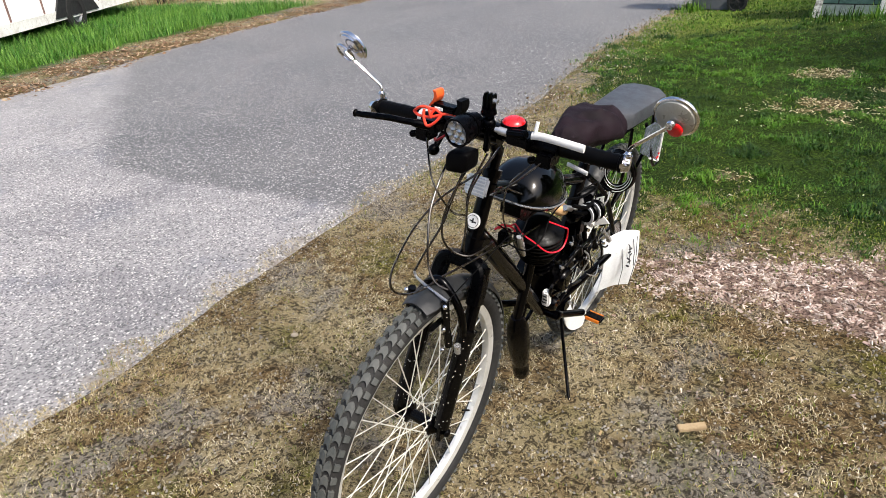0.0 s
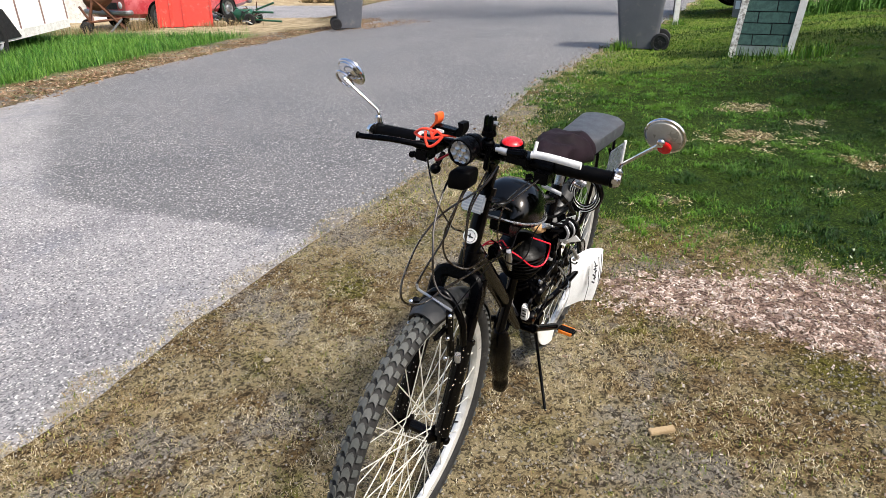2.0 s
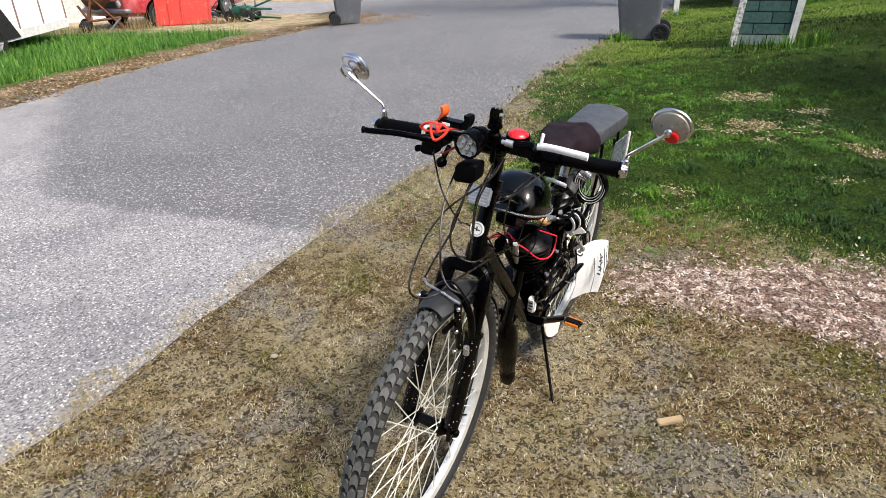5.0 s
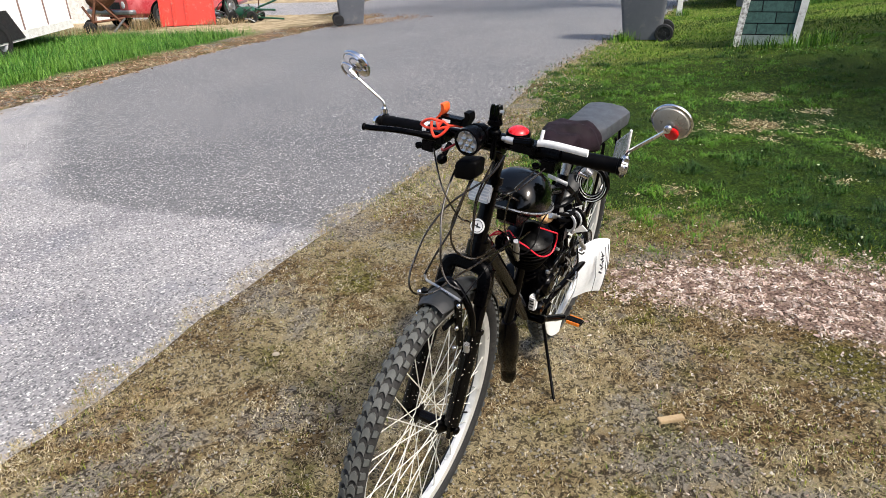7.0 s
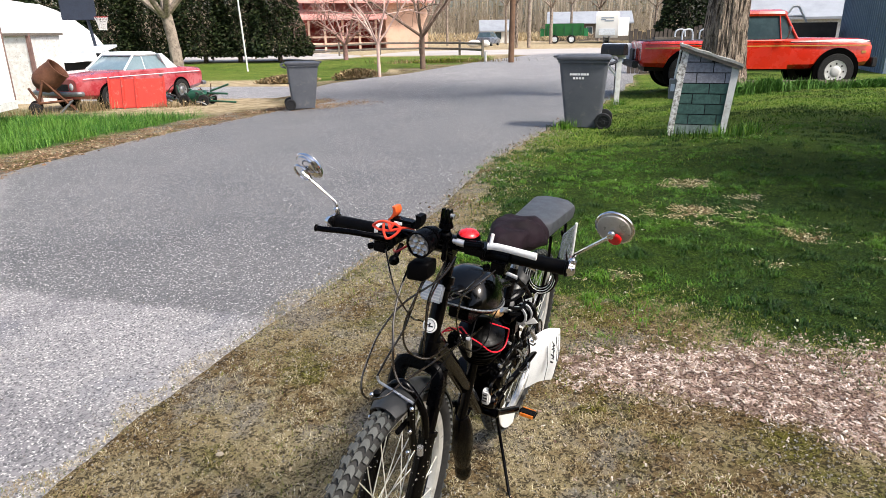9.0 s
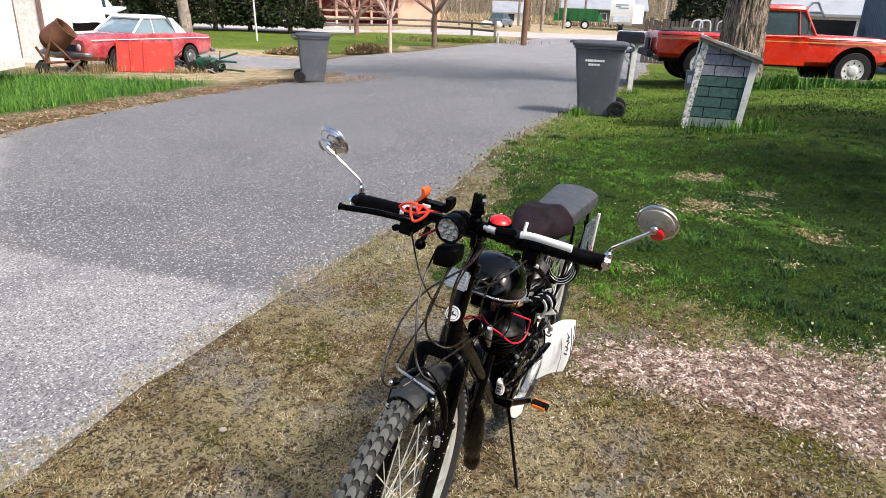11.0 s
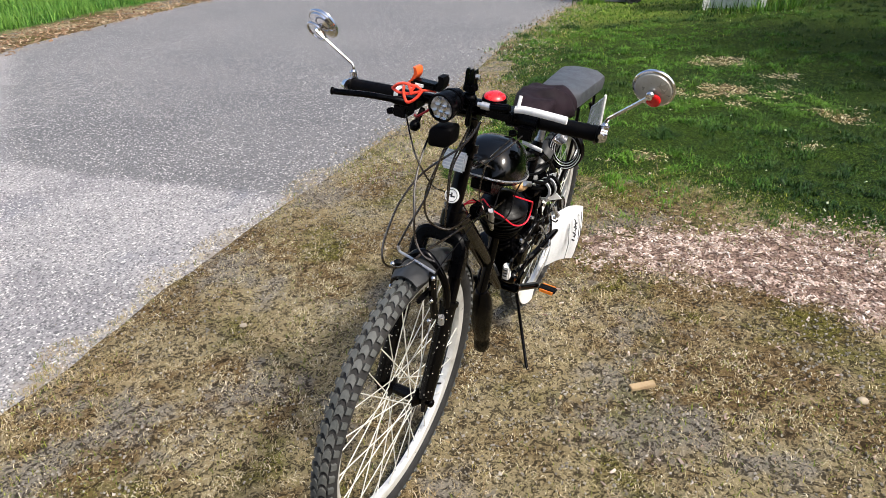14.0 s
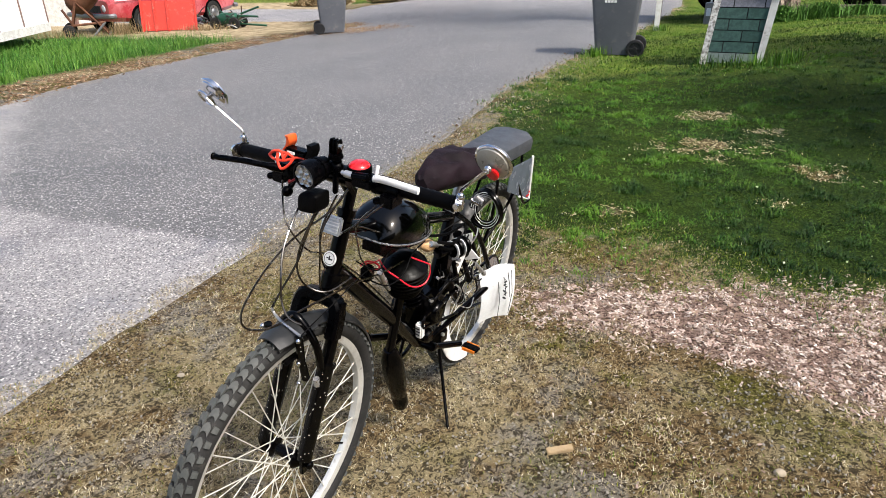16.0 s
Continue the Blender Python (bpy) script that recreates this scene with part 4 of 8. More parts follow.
part("skirt", bm, WHITE_WOOD, tr, "dirty white lower rail")
bm = bmesh.new()
prism(bm, [(-0.62, 0.28), (0.85, 0.28), (0.45, 0.78), (-0.25, 0.78)], -0.02, 0.02)
g = part("wheel_guard", bm, WHEEL_BLACK, tr, "dark wheel opening")
g.matrix_basis = pose(1.04, 0.25, 0, 0, 0, 90)
for s in (1, -1):
    at = aim((1.02 * s - 0.0, 0.30, 0.32), (2.0 * s, 0.30, 0.32))
    bm = bmesh.new()
    lathe(bm, [(0.17, -0.18), (0.30, -0.18), (0.33, -0.14), (0.33, 0.02), (0.30, 0.05), (0.18, 0.05)], 28, at)
    w = part("wheel", bm, CAR_RUBBER, tr, "black tyre on a grey rim")
    bm = bmesh.new()
    lathe(bm, [(0.19, 0.03), (0.16, 0.0), (0.08, 0.0), (0.06, 0.03), (0.0, 0.03)], 24, at)
    part("rim", bm, STEEL_DULL, w)

# pale tool shed behind it
sh = thing("tool_shed", on_ground(-9.15, 21.3, -8), "low pale wooden tool shed with a brown door edge", "shed")
bm = bmesh.new()
box(bm, 0, 0, 0.92, 1.7, 1.6, 1.84)
part("wall", bm, WHITE_WOOD, sh, "stained white wall")
bm = bmesh.new()
box(bm, 0, 0, 1.87, 1.85, 1.8, 0.07)
part("roof", bm, FENCE_WOOD, sh)
bm = bmesh.new()
box(bm, 0.88, -0.80, 0.95, 0.09, 0.09, 1.9)
part("corner_post", bm, SEAM_BROWN, sh)

# tarped white camper shell and carport edge
cp = thing("covered_camper", on_ground(-12.3, 29.8, 4), "large camper under a bright white cover", "camper")
bm = bmesh.new()
secs = []
for k, (x, z) in enumerate(((-3.2, 3.0), (-1.5, 3.25), (0.3, 3.0), (1.4, 2.6), (2.2, 1.9), (2.6, 1.2))):
    secs.append([(x, -1.4, 0.85), (x, -1.35, z * 0.8), (x, -0.9, z), (x, 0.9, z), (x, 1.35, z * 0.8), (x, 1.4, 0.85)])
loft(bm, secs)
bmesh.ops.subdivide_edges(bm, edges=bm.edges, cuts=3, use_grid_fill=True)
for v in bm.verts:
    v.co += Vector((0.0, 0.10 * noise.noise(v.co * 1.2), 0.10 * noise.noise(v.co * 1.5 + Vector((5, 0, 0)))))
part("cover", bm, TRAILER_WHITE, cp, "sagging white cover")
bm = bmesh.new()
box(bm, -0.3, 0, 0.62, 5.4, 2.3, 0.5)
part("chassis", bm, WHEEL_BLACK, cp)
for x in (-2.0, 1.2):
    for s in (1, -1):
        car_wheel(cp, x, 1.1 * s, 0.35, s, STEEL_DULL)
cpo = thing("lean_to_roof", on_ground(-9.6, 26.4, 5), "low grey lean-to roof on thin posts", "lean-to")
bm = bmesh.new()
box(bm, 0, 0, 1.36, 2.7, 2.4, 0.08, pose(0, 0, 0, 4, 0, 0))
part("roof", bm, PALE_STEEL, cpo)
for x in (-1.25, 1.25):
    for y in (-1.1, 1.1):
        bm = bmesh.new()
        cyl(bm, (x, y, 0), (x, y, 1.3), 0.05, seg=8)
        part("post", bm, FENCE_WOOD, cpo)

# basketball hoop
hoop = thing("basketball_hoop", on_ground(-8.85, 27.2, 10, -0.3), "dark basketball backboard with a white net on a pole", "basketball hoop")
bm = bmesh.new()
tube(bm, [(0.05, 0, 0), (-0.15, 0, 2.0), (-0.28, 0, 3.2)], 0.055, 10)
part("pole", bm, BLUE_WOOD, hoop, "dark steel pole")
bm = bmesh.new()
box(bm, -0.45, -0.25, 3.15, 1.15, 0.05, 1.0)
part("backboard", bm, BLUE_WOOD, hoop, "dark backboard", bevel=0.02)
bm = bmesh.new()
ring = [(0.28 + 0.23 * math.cos(a), -0.35 + 0.23 * math.sin(a), 2.75) for a in [2 * math.pi * k / 20 for k in range(20)]]
tube(bm, ring, 0.012, 6, closed=True)
part("ring", bm, PANEL_RED, hoop)
bm = bmesh.new()
for k in range(12):
    a, b = 2 * math.pi * k / 12, 2 * math.pi * (k + 1) / 12
    for a0, a1 in ((a, b), (b, a)):
        tube(bm, [(0.28 + 0.23 * math.cos(a0), -0.35 + 0.23 * math.sin(a0), 2.75), (0.28 + 0.15 * math.cos(a1), -0.35 + 0.15 * math.sin(a1), 2.5), (0.28 + 0.13 * math.cos(a0), -0.35 + 0.13 * math.sin(a0), 2.3)], 0.012, 4)
part("net", bm, NET, hoop, "white cord net")


# ---- trees ----
def branch(bm, p, d, length, r, depth, rng, tips=None, droop=0.0, spread=0.75, seg=6, kids=4):
    """A limb that tapers, bends and splits."""
    n, pts, rs = 5, [p.copy()], [r]
    q, v = p.copy(), d.normalized()
    nodes = []
    for i in range(n):
        v = (v + Vector((rng.uniform(-1, 1), rng.uniform(-1, 1), rng.uniform(-0.6, 0.8) - droop)) * 0.16).normalized()
        q = q + v * length / n
        pts.append(q.copy())
        rs.append(r * (1 - 0.55 * (i + 1) / n))
        nodes.append((q.copy(), v.copy(), rs[-1]))
    tube(bm, pts, rs, max(3, seg), caps=False)
    if depth == 0:
        if tips is not None:
            tips.append(q)
        return
    for k in range(kids):
        q, v, rr = nodes[min(n - 1, 1 + k * (n - 1) // max(1, kids - 1))]
        side = v.orthogonal().normalized()
        side.rotate(Matrix.Rotation(rng.uniform(0, 6.28), 3, v))
        branch(bm, q, v * (1 - spread * 0.5) + side * spread, length * rng.uniform(0.5, 0.75), rr * 0.72, depth - 1, rng, tips, droop, spread, seg - 1, kids)


def bare_tree(x, y, label, height, r, bark, trunk_h, depth=3, limbs=5, seed=1, spread=0.75, lean=0.0, kids=4, flare=1.3, bulk=True):
    rng = random.Random(seed)
    t = thing("tree", on_ground(x, y), label, "tree")
    bm = bmesh.new()
    pts = [(0, 0, -0.15), (0.01, 0, 0.15), (lean * 0.3, 0.02, trunk_h * 0.5), (lean, 0, trunk_h)]
    tube(bm, spline(pts, 5), [r * flare, r * (1 + 0.3 * (flare - 1))] + [r] * 3 + [r * 0.96] * 4 + [r * 0.88] * 7, 16)
    if bulk:
        for v in bm.verts:
            v.co += Vector((v.co.x, v.co.y, 0)) * 0.10 * noise.noise(Vector((math.atan2(v.co.y, v.co.x) * 2.2, v.co.z * 1.5, seed)))
    part("trunk", bm, bark, t, "bare trunk")
    bm = bmesh.new()
    top = Vector((lean, 0, trunk_h))
    for k in range(limbs):
        a = 2 * math.pi * k / limbs + rng.uniform(-0.3, 0.3)
        up = rng.uniform(0.7, 1.5)
        branch(bm, top - Vector((0, 0, r * 0.4 + 0.12 * k * min(1, r))), Vector((math.cos(a), math.sin(a), up)), (height - trunk_h) * rng.uniform(0.5, 0.7), r * 0.55, depth, rng, None, 0.0, spread, 7, kids)
    part("crown", bm, bark, t, "bare spreading branches")
    return t


# the big old tree by the pickup, with furrowed bark ridges
big = thing("tree", on_ground(8.05, 13.45), "thick old tree trunk with deeply furrowed bark", "tree")
bm = bmesh.new()
NS, NZ = 132, 90
rings = []
for j in range(NZ):
    z = -0.2 + 6.5 * j / (NZ - 1)
    rad = 0.43 + 0.20 * math.exp(-max(0, z) / 0.45) + 0.02 * max(0, z - 3.5)
    ring = []
    for i in range(NS):
        a = 2 * math.pi * i / NS
        w = noise.noise(Vector((math.cos(a) * 5.5, math.sin(a) * 5.5, z * 0.9)))
        f = noise.noise(Vector((math.cos(a) * 14, math.sin(a) * 14, z * 1.6 + 9)))
        rr = rad + 0.035 * w - 0.085 * abs(f) + 0.05 * noise.noise(Vector((math.cos(a), math.sin(a), z * 0.4)))
        ring.append((rr * math.cos(a), rr * math.sin(a), z))
    rings.append(ring)
loft(bm, rings)
part("trunk", bm, BARK, big, "furrowed grey-brown trunk")
bm = bmesh.new()
rng = random.Random(5)
for k in range(6):
    a = k * 1.05
    branch(bm, Vector((0, 0, 6.0)), Vector((math.cos(a), math.sin(a), 1.1)), 4.5, 0.24, 3, rng, None, 0.0, 0.7, 8, 4)
part("crown", bm, BARK, big, "bare limbs")

bare_tree(1.48, 26.0, "slim young tree with pale bark and pinkish twigs", 5.5, 0.070, PINK_TWIG, 1.25, 5, 6, 11, 0.85, 0, 3)
bare_tree(3.75, 30.7, "brown-barked bare tree on the far lawn", 7.0, 0.13, BROWN_TWIG, 1.5, 4, 6, 12, 0.75)
bare_tree(-9.6, 42.2, "pale-barked bare tree in front of evergreens", 13.0, 0.36, BARK_PALE, 3.0, 4, 6, 13, 0.7, -0.25, 3)
bare_tree(0.4, 44.0, "small bare tree behind the rail fence", 5.0, 0.16, BARK_PINK, 1.0, 3, 6, 14, 0.9)
for k, (x, y, h) in enumerate(((16.5, 62, 12), (18.0, 63, 13), (31.0, 88, 14), (36.5, 92, 13), (12.5, 78, 14), (21, 84, 13), (44, 90, 13), (25.0, 78, 12), (52.0, 92, 14), (27.5, 44.0, 9))):
    bare_tree(x, y, "tall bare tree beyond the far road", h, 0.15 + 0.02 * (k % 4), BARK_PALE if k % 3 else BARK, h * 0.35, 3, 6, 20 + k, 0.6, 0, 3)


def needles(crown, count, size, rng, thin=1.0):
    """Many small sprays filling the shape that crown(rng) draws from."""
    v, f = [], []
    for _ in range(count):
        p, out = crown(rng)
        d = (out + Vector((rng.uniform(-1, 1), rng.uniform(-1, 1), rng.uniform(-0.9, 0.5))) * 0.7).normalized()
        s = d.orthogonal().normalized()
        s.rotate(Matrix.Rotation(rng.uniform(0, 6.28), 3, d))
        L, w = size * rng.uniform(0.6, 1.4), size * rng.uniform(0.25, 0.45) * thin
        i = len(v)
        v += [p, p + d * L * 0.5 + s * w, p + d * L, p + d * L * 0.5 - s * w]
        f += [(i, i + 1, i + 2), (i, i + 2, i + 3)]
    return v, f


def evergreen(x, y, height, wide, label, seed, count=15000, size=0.21, group="evergreens behind the lawn"):
    rng = random.Random(seed)
    t = thing("evergreen_tree", on_ground(x, y), label, "evergreen tree", group)
    bm = bmesh.new()
    tube(bm, [(0, 0, -0.1), (0, 0, height * 0.5), (0, 0, height * 0.9)], [0.16, 0.11, 0.03], 8)
    part("trunk", bm, BARK, t)

    def crown(r):
        u = r.random() ** 1.25
        a = r.uniform(0, 6.28)
        rad = wide * (1 - u) ** 0.55 * (0.85 + 0.25 * noise.noise(Vector((math.cos(a) * 2, math.sin(a) * 2, u * 6 + seed))))
        rr = rad * (0.55 + 0.45 * math.sqrt(r.random()))
        o = Vector((math.cos(a), math.sin(a), -0.15))
        return Vector((rr * math.cos(a), rr * math.sin(a), 0.45 + height * u)), o

    v, f = needles(crown, count, size, rng)
    me = bpy.data.meshes.new("crown")
    me.from_pydata([tuple(q) for q in v], [], f)
    me.materials.append(EVERGREEN)
    ob = new("crown", me)
    ob.parent = t
    tagged(ob, "dense dark needles")
    return t


for k, (x, y, h, w) in enumerate(((-14.5, 45.5, 8.5, 2.3), (-11.8, 46.5, 9.0, 2.2), (-8.8, 46.8, 8.5, 2.2), (-6.6, 47.0, 8.0, 2.0), (-17.5, 45.0, 9.0, 2.5), (-3.9, 46.0, 6.2, 2.3))):
    evergreen(x, y, h, w, "dense dark evergreen in a row behind the lawn" if k < 5 else "round clipped evergreen at the end of the row", 40 + k)
evergreen(22.2, 41.0, 6.5, 2.4, "dark spreading conifer beyond the yard fence", 52)
# two trees added out of view, to cast shade across the lawn
evergreen(10.0, 4.4, 9.0, 2.7, "tall evergreen added out of view to shade the lawn", 53, 12000, 0.26, "evergreens beside the lawn")
evergreen(7.7, 2.0, 7.2, 2.1, "lower evergreen added out of view to shade the lawn", 54, 10000, 0.26, "evergreens beside the lawn")

# ---- poles ----
bm = bmesh.new()
tube(bm, [(0, 0, -0.2), (0.04, 0, 4.0), (0.08, 0, 8.5)], [0.16, 0.145, 0.12], 14)
solid("utility_pole", bm, POLE_WOOD, "brown wooden utility pole at the road junction", "pole", on_ground(9.0, 34.9))
bm = bmesh.new()
tube(bm, [(0, 0, -0.1), (-0.22, 0, 6.0)], [0.042, 0.036], 10)
solid("flag_pole", bm, WHITE_WOOD, "thin white pole on the far lawn", "pole", on_ground(-4.6, 35.0))
bm = bmesh.new()
tube(bm, [(0, 0, -0.1), (0.0, 0, 0.55)], 0.07, 10)
solid("marker_post", bm, WHITE_WOOD, "short white marker post by the junction", "post", on_ground(7.9, 36.2))

# ---- rail fence ----
fence = thing("rail_fence", pose(0, 0, 0), "grey two-rail wooden fence along the far lawn", "fence")
fp = [(-30 + 3.0 * k, 50.5 - 0.0 * k) for k in range(13)] + [(8.4, 47.0), (9.3, 43.5)]
for x, y in fp:
    bm = bmesh.new()
    z = ground_z(x, y)
    box(bm, x, y, z + 0.5, 0.14, 0.14, 1.05)
    part("post", bm, FENCE_WOOD, fence)
for (x0, y0), (x1, y1) in zip(fp, fp[1:]):
    for h in (0.42, 0.82):
        bm = bmesh.new()
        cyl(bm, (x0, y0, ground_z(x0, y0) + h), (x1, y1, ground_z(x1, y1) + h), 0.075, seg=6)
        part("rail", bm, FENCE_WOOD, fence)

# ---- plain wall added unseen behind, which closes the place and darkens reflections ----
bm = bmesh.new()
box(bm, 2.0, -6.5, 1.9, 17.0, 0.25, 4.6)
solid("wall_south", bm, mat("brown_wall_boards", (96, 82, 70), 0.8, 0.0, (80, 68, 58), 1.5, 0.7, 30, 0.3), "plain brown board wall added out of view", "wall", kind="structure")

# ---- far buildings ----
barn = thing("barn", pose(2.4, 70.0, ground_z(2, 66), 0, 0, 4), "red open-fronted barn with a faded tin roof", "barn")
bm = bmesh.new()
box(bm, 0, 2, 2.2, 11.5, 0.2, 4.4)
box(bm, -5.7, 0, 2.2, 0.2, 4.2, 4.4)
part("wall", bm, BARN_RED, barn, "dark red boards")
bm = bmesh.new()
box(bm, 4.2, -0.5, 2.2, 4.2, 4.4, 4.4)
part("end_wall", bm, PEACH_WALL, barn, "sunlit peach boards")
for x in (-5.4, -3.9, -2.2, -0.6, 1.0):
    bm = bmesh.new()
    box(bm, x, -3.6, 1.35, 0.2, 0.2, 2.7)
    part("post", bm, PEACH_WALL, barn)
for z in (0.6, 1.2):
    bm = bmesh.new()
    box(bm, -1.6, -3.5, z, 7.2, 0.08, 0.16)
    part("rail", bm, PEACH_WALL, barn)
bm = bmesh.new()
loft(bm, [[(x, -4.6, 2.75), (x, 0.6, 4.6), (x, 0.6, 4.75), (x, -4.6, 2.9)] for x in (-6.6, 2.0)])
part("roof", bm, BARN_ROOF, barn, "faded pink tin roof")
for k in range(22):
    bm = bmesh.new()
    x = -6.5 + 0.4 * k
    cyl(bm, (x, -4.6, 2.92), (x, 0.6, 4.77), 0.035, seg=5)
    part("roof_rib", bm, BARN_ROOF, barn)
bm = bmesh.new()
loft(bm, [[(x, -4.0, 4.4), (x, 0.5, 6.6), (x, 5.0, 4.4), (x, 5.0, 4.25), (x, 0.5, 6.4), (x, -4.0, 4.25)] for x in (-6.6, 6.8)])
part("upper_roof", bm, BARN_ROOF, barn)


def house(x, y, turn, w, d, h, rise, wall, roof, label, windows=2):
    ob = thing("house", on_ground(x, y, turn), label, "house")
    bm = bmesh.new()
    box(bm, 0, 0, h / 2, w, d, h)
    part("wall", bm, wall, ob)
    bm = bmesh.new()
    loft(bm, [[(q, -d / 2 - 0.4, h - 0.1), (q, 0, h + rise), (q, d / 2 + 0.4, h - 0.1), (q, d / 2 + 0.4, h - 0.25), (q, 0, h + rise - 0.18), (q, -d / 2 - 0.4, h - 0.25)] for q in (-w / 2 - 0.3, w / 2 + 0.3)])
    part("roof", bm, roof, ob)
    for k in range(windows):
        bm = bmesh.new()
        q = -w / 2 + (k + 0.5) * w / windows
        box(bm, q, -d / 2 - 0.03, h * 0.55, 1.0, 0.06, 1.1)
        win = part("window", bm, WHITE_WOOD, ob)
        bm = bmesh.new()
        box(bm, q, -d / 2 - 0.07, h * 0.55, 0.84, 0.02, 0.94)
        part("pane", bm, CAR_GLASS, win)
    return ob


house(38.0, 100.0, -18, 12, 7, 2.6, 1.6, FENCE_WOOD, GREY_ROOF, "low grey house with a metal roof among bare trees", 3)
house(21.8, 92.0, -10, 4.5, 4.0, 1.7, 1.3, WHITE_WOOD, GREY_ROOF, "small white shed with a steep roof", 1)
house(30.5, 43.5, -30, 9.0, 7.0, 2.3, 1.7, WHITE_WOOD, GREY_ROOF, "white house with a pale metal roof", 2)
bb = thing("metal_building", on_ground(20.5, 19.8, -30), "blue-grey ribbed metal building", "building")
bm = bmesh.new()
box(bm, 0, 0, 2.2, 6.0, 8.0, 4.4)
part("wall", bm, BLUE_SIDING, bb)
for k in range(27):
    bm = bmesh.new()
    box(bm, -3.02, -3.9 + 0.3 * k, 2.2, 0.04, 0.05, 4.4)
    part("rib", bm, BLUE_SIDING, bb)
bm = bmesh.new()
box(bm, 0, 0, 4.45, 6.4, 8.4, 0.1)
part("roof", bm, GREY_ROOF, bb)
# board fence behind the pickup
bf = thing("board_fence", pose(0, 0, 0), "dark weathered board fence behind a pickup", "fence")
for k in range(34):
    x, y = 10.9 + 0.155 * k, 24.4 - 0.03 * k
    bm = bmesh.new()
    hgt = 1.55 + 0.06 * math.sin(k * 1.7)
    box(bm, x, y, ground_z(x, y) + hgt / 2, 0.14, 0.025, hgt)
    part("board", bm, DARK_WOOD, bf, smooth=False)
sg = thing("utility_trailer", on_ground(17.6, 24.5, -20), "dark trailer body with a pale frame on top", "trailer")
bm = bmesh.new()
box(bm, 0, 0, 0.95, 2.6, 1.6, 1.2)
part("body", bm, DARK_WOOD, sg)
for p, q in (((-0.5, 0, 1.5), (-0.1, 0, 2.15)), ((0.5, 0, 1.5), (0.1, 0, 2.15)), ((-0.3, 0, 1.8), (0.3, 0, 1.8)), ((-0.1, 0, 2.15), (0.1, 0, 2.15))):
    bm = bmesh.new()
    tube(bm, [p, q], 0.04, 6)
    part("frame_bar", bm, WHITE_WOOD, sg)
for k, (x, y, s, tilt) in enumerate(((13.15, 14.35, 0.42, 28), (13.6, 14.5, 0.55, 40), (13.3, 13.9, 0.35, 5))):
    bm = bmesh.new()
    box(bm, 0, 0, s * 0.75, s * 0.9, s * 0.5, s * 1.5)
    solid("stone_block", bm, STONE_GREY, "grey stone slab leaning beside a pickup", "stone", on_ground(x, y, 20) @ pose(0, 0, 0, 0, tilt, 0), "stones by the pickup", bevel=0.03)
bm = bmesh.new()
box(bm, 0, 0, 0.06, 7.5, 0.12, 0.14)
solid("lawn_timber", bm, FENCE_WOOD, "long grey timber edging the lawn below a pickup", "timber", on_ground(12.6, 13.1, -14), bevel=0.01)

# silver hatchback, green spreader and caravan on the far yard
sc = thing("small_car", on_ground(16.6, 74.5, 60), "small silver car parked on the far yard", "car")
bm = bmesh.new()
body_shell(bm, [(1.95, 0.30, 0.62, 0.68, 0.9), (1.8, 0.22, 0.70, 0.80, 1.0), (0.8, 0.2, 0.78, 0.92, 1.0), (-1.5, 0.2, 0.82, 0.95, 1.0), (-1.95, 0.3, 0.8, 0.9, 0.92)], 0.85)
SILVER_BLUE = mat("silver_blue_car_paint", (120, 126, 142), 0.3, 0.3, (104, 110, 126), 1.5, 0.5, 40, 0.02, coat=0.5)
sb = part("body", bm, SILVER_BLUE, sc)
bm = bmesh.new()
glass_house(bm, (-1.7, 0.95), (-1.3, 0.2), 0.92, 1.42, 0.78, 0.62)
part("window_glass", bm, CAR_GLASS, sb, bevel=0.03)
bm = bmesh.new()
box(bm, -0.55, 0, 1.44, 1.4, 1.2, 0.05)
part("roof", bm, SILVER_BLUE, sb)
for x in (1.25, -1.25):
    for s in (1, -1):
        car_wheel(sc, x, 0.84 * s, 0.3, s, STEEL_DULL, 0.18)
gs = thing("farm_spreader", on_ground(27.3, 80.0, -18), "green farm spreader with black wheels on the far yard", "farm machine")
bm = bmesh.new()
loft(bm, [[(x, -0.7, 0.9), (x, -1.1, 2.3), (x, 1.1, 2.3), (x, 0.7, 0.9)] for x in (-2.3, 2.3)])
part("hopper", bm, SPREADER_GREEN, gs, "green sloping hopper")
for x in (-2.6, 2.6):
    bm = bmesh.new()
    box(bm, x, 0, 1.3, 0.5, 1.6, 0.9)
    part("end_box", bm, SPREADER_GREEN, gs)
for k in range(5):
    bm = bmesh.new()
    box(bm, -2.0 + k, -0.98, 1.6, 0.08, 0.1, 1.4, pose(0, 0, 0))
    part("rib", bm, MOWER_GREEN, gs)
for x in (-1.1, 0.9):
    for s in (1, -1):
        car_wheel(gs, x, 0.95 * s, 0.5, s, PALE_STEEL, 0.3)
cv = thing("caravan", on_ground(33.6, 82.0, -22), "tall white travel trailer seen from its front end", "caravan")
bm = bmesh.new()
secs = []
for y, lo, hi in ((-3.2, 0.9, 3.3), (-3.0, 0.6, 3.55), (-2.0, 0.6, 3.7), (3.5, 0.6, 3.7)):
    secs.append([(-1.35, y, lo), (-1.35, y, hi - 0.15), (-1.15, y, hi), (1.15, y, hi), (1.35, y, hi - 0.15), (1.35, y, lo)])
loft(bm, secs)
cb = part("body", bm, TRAILER_WHITE, cv, "white body with grey graphics", bevel=0.05)
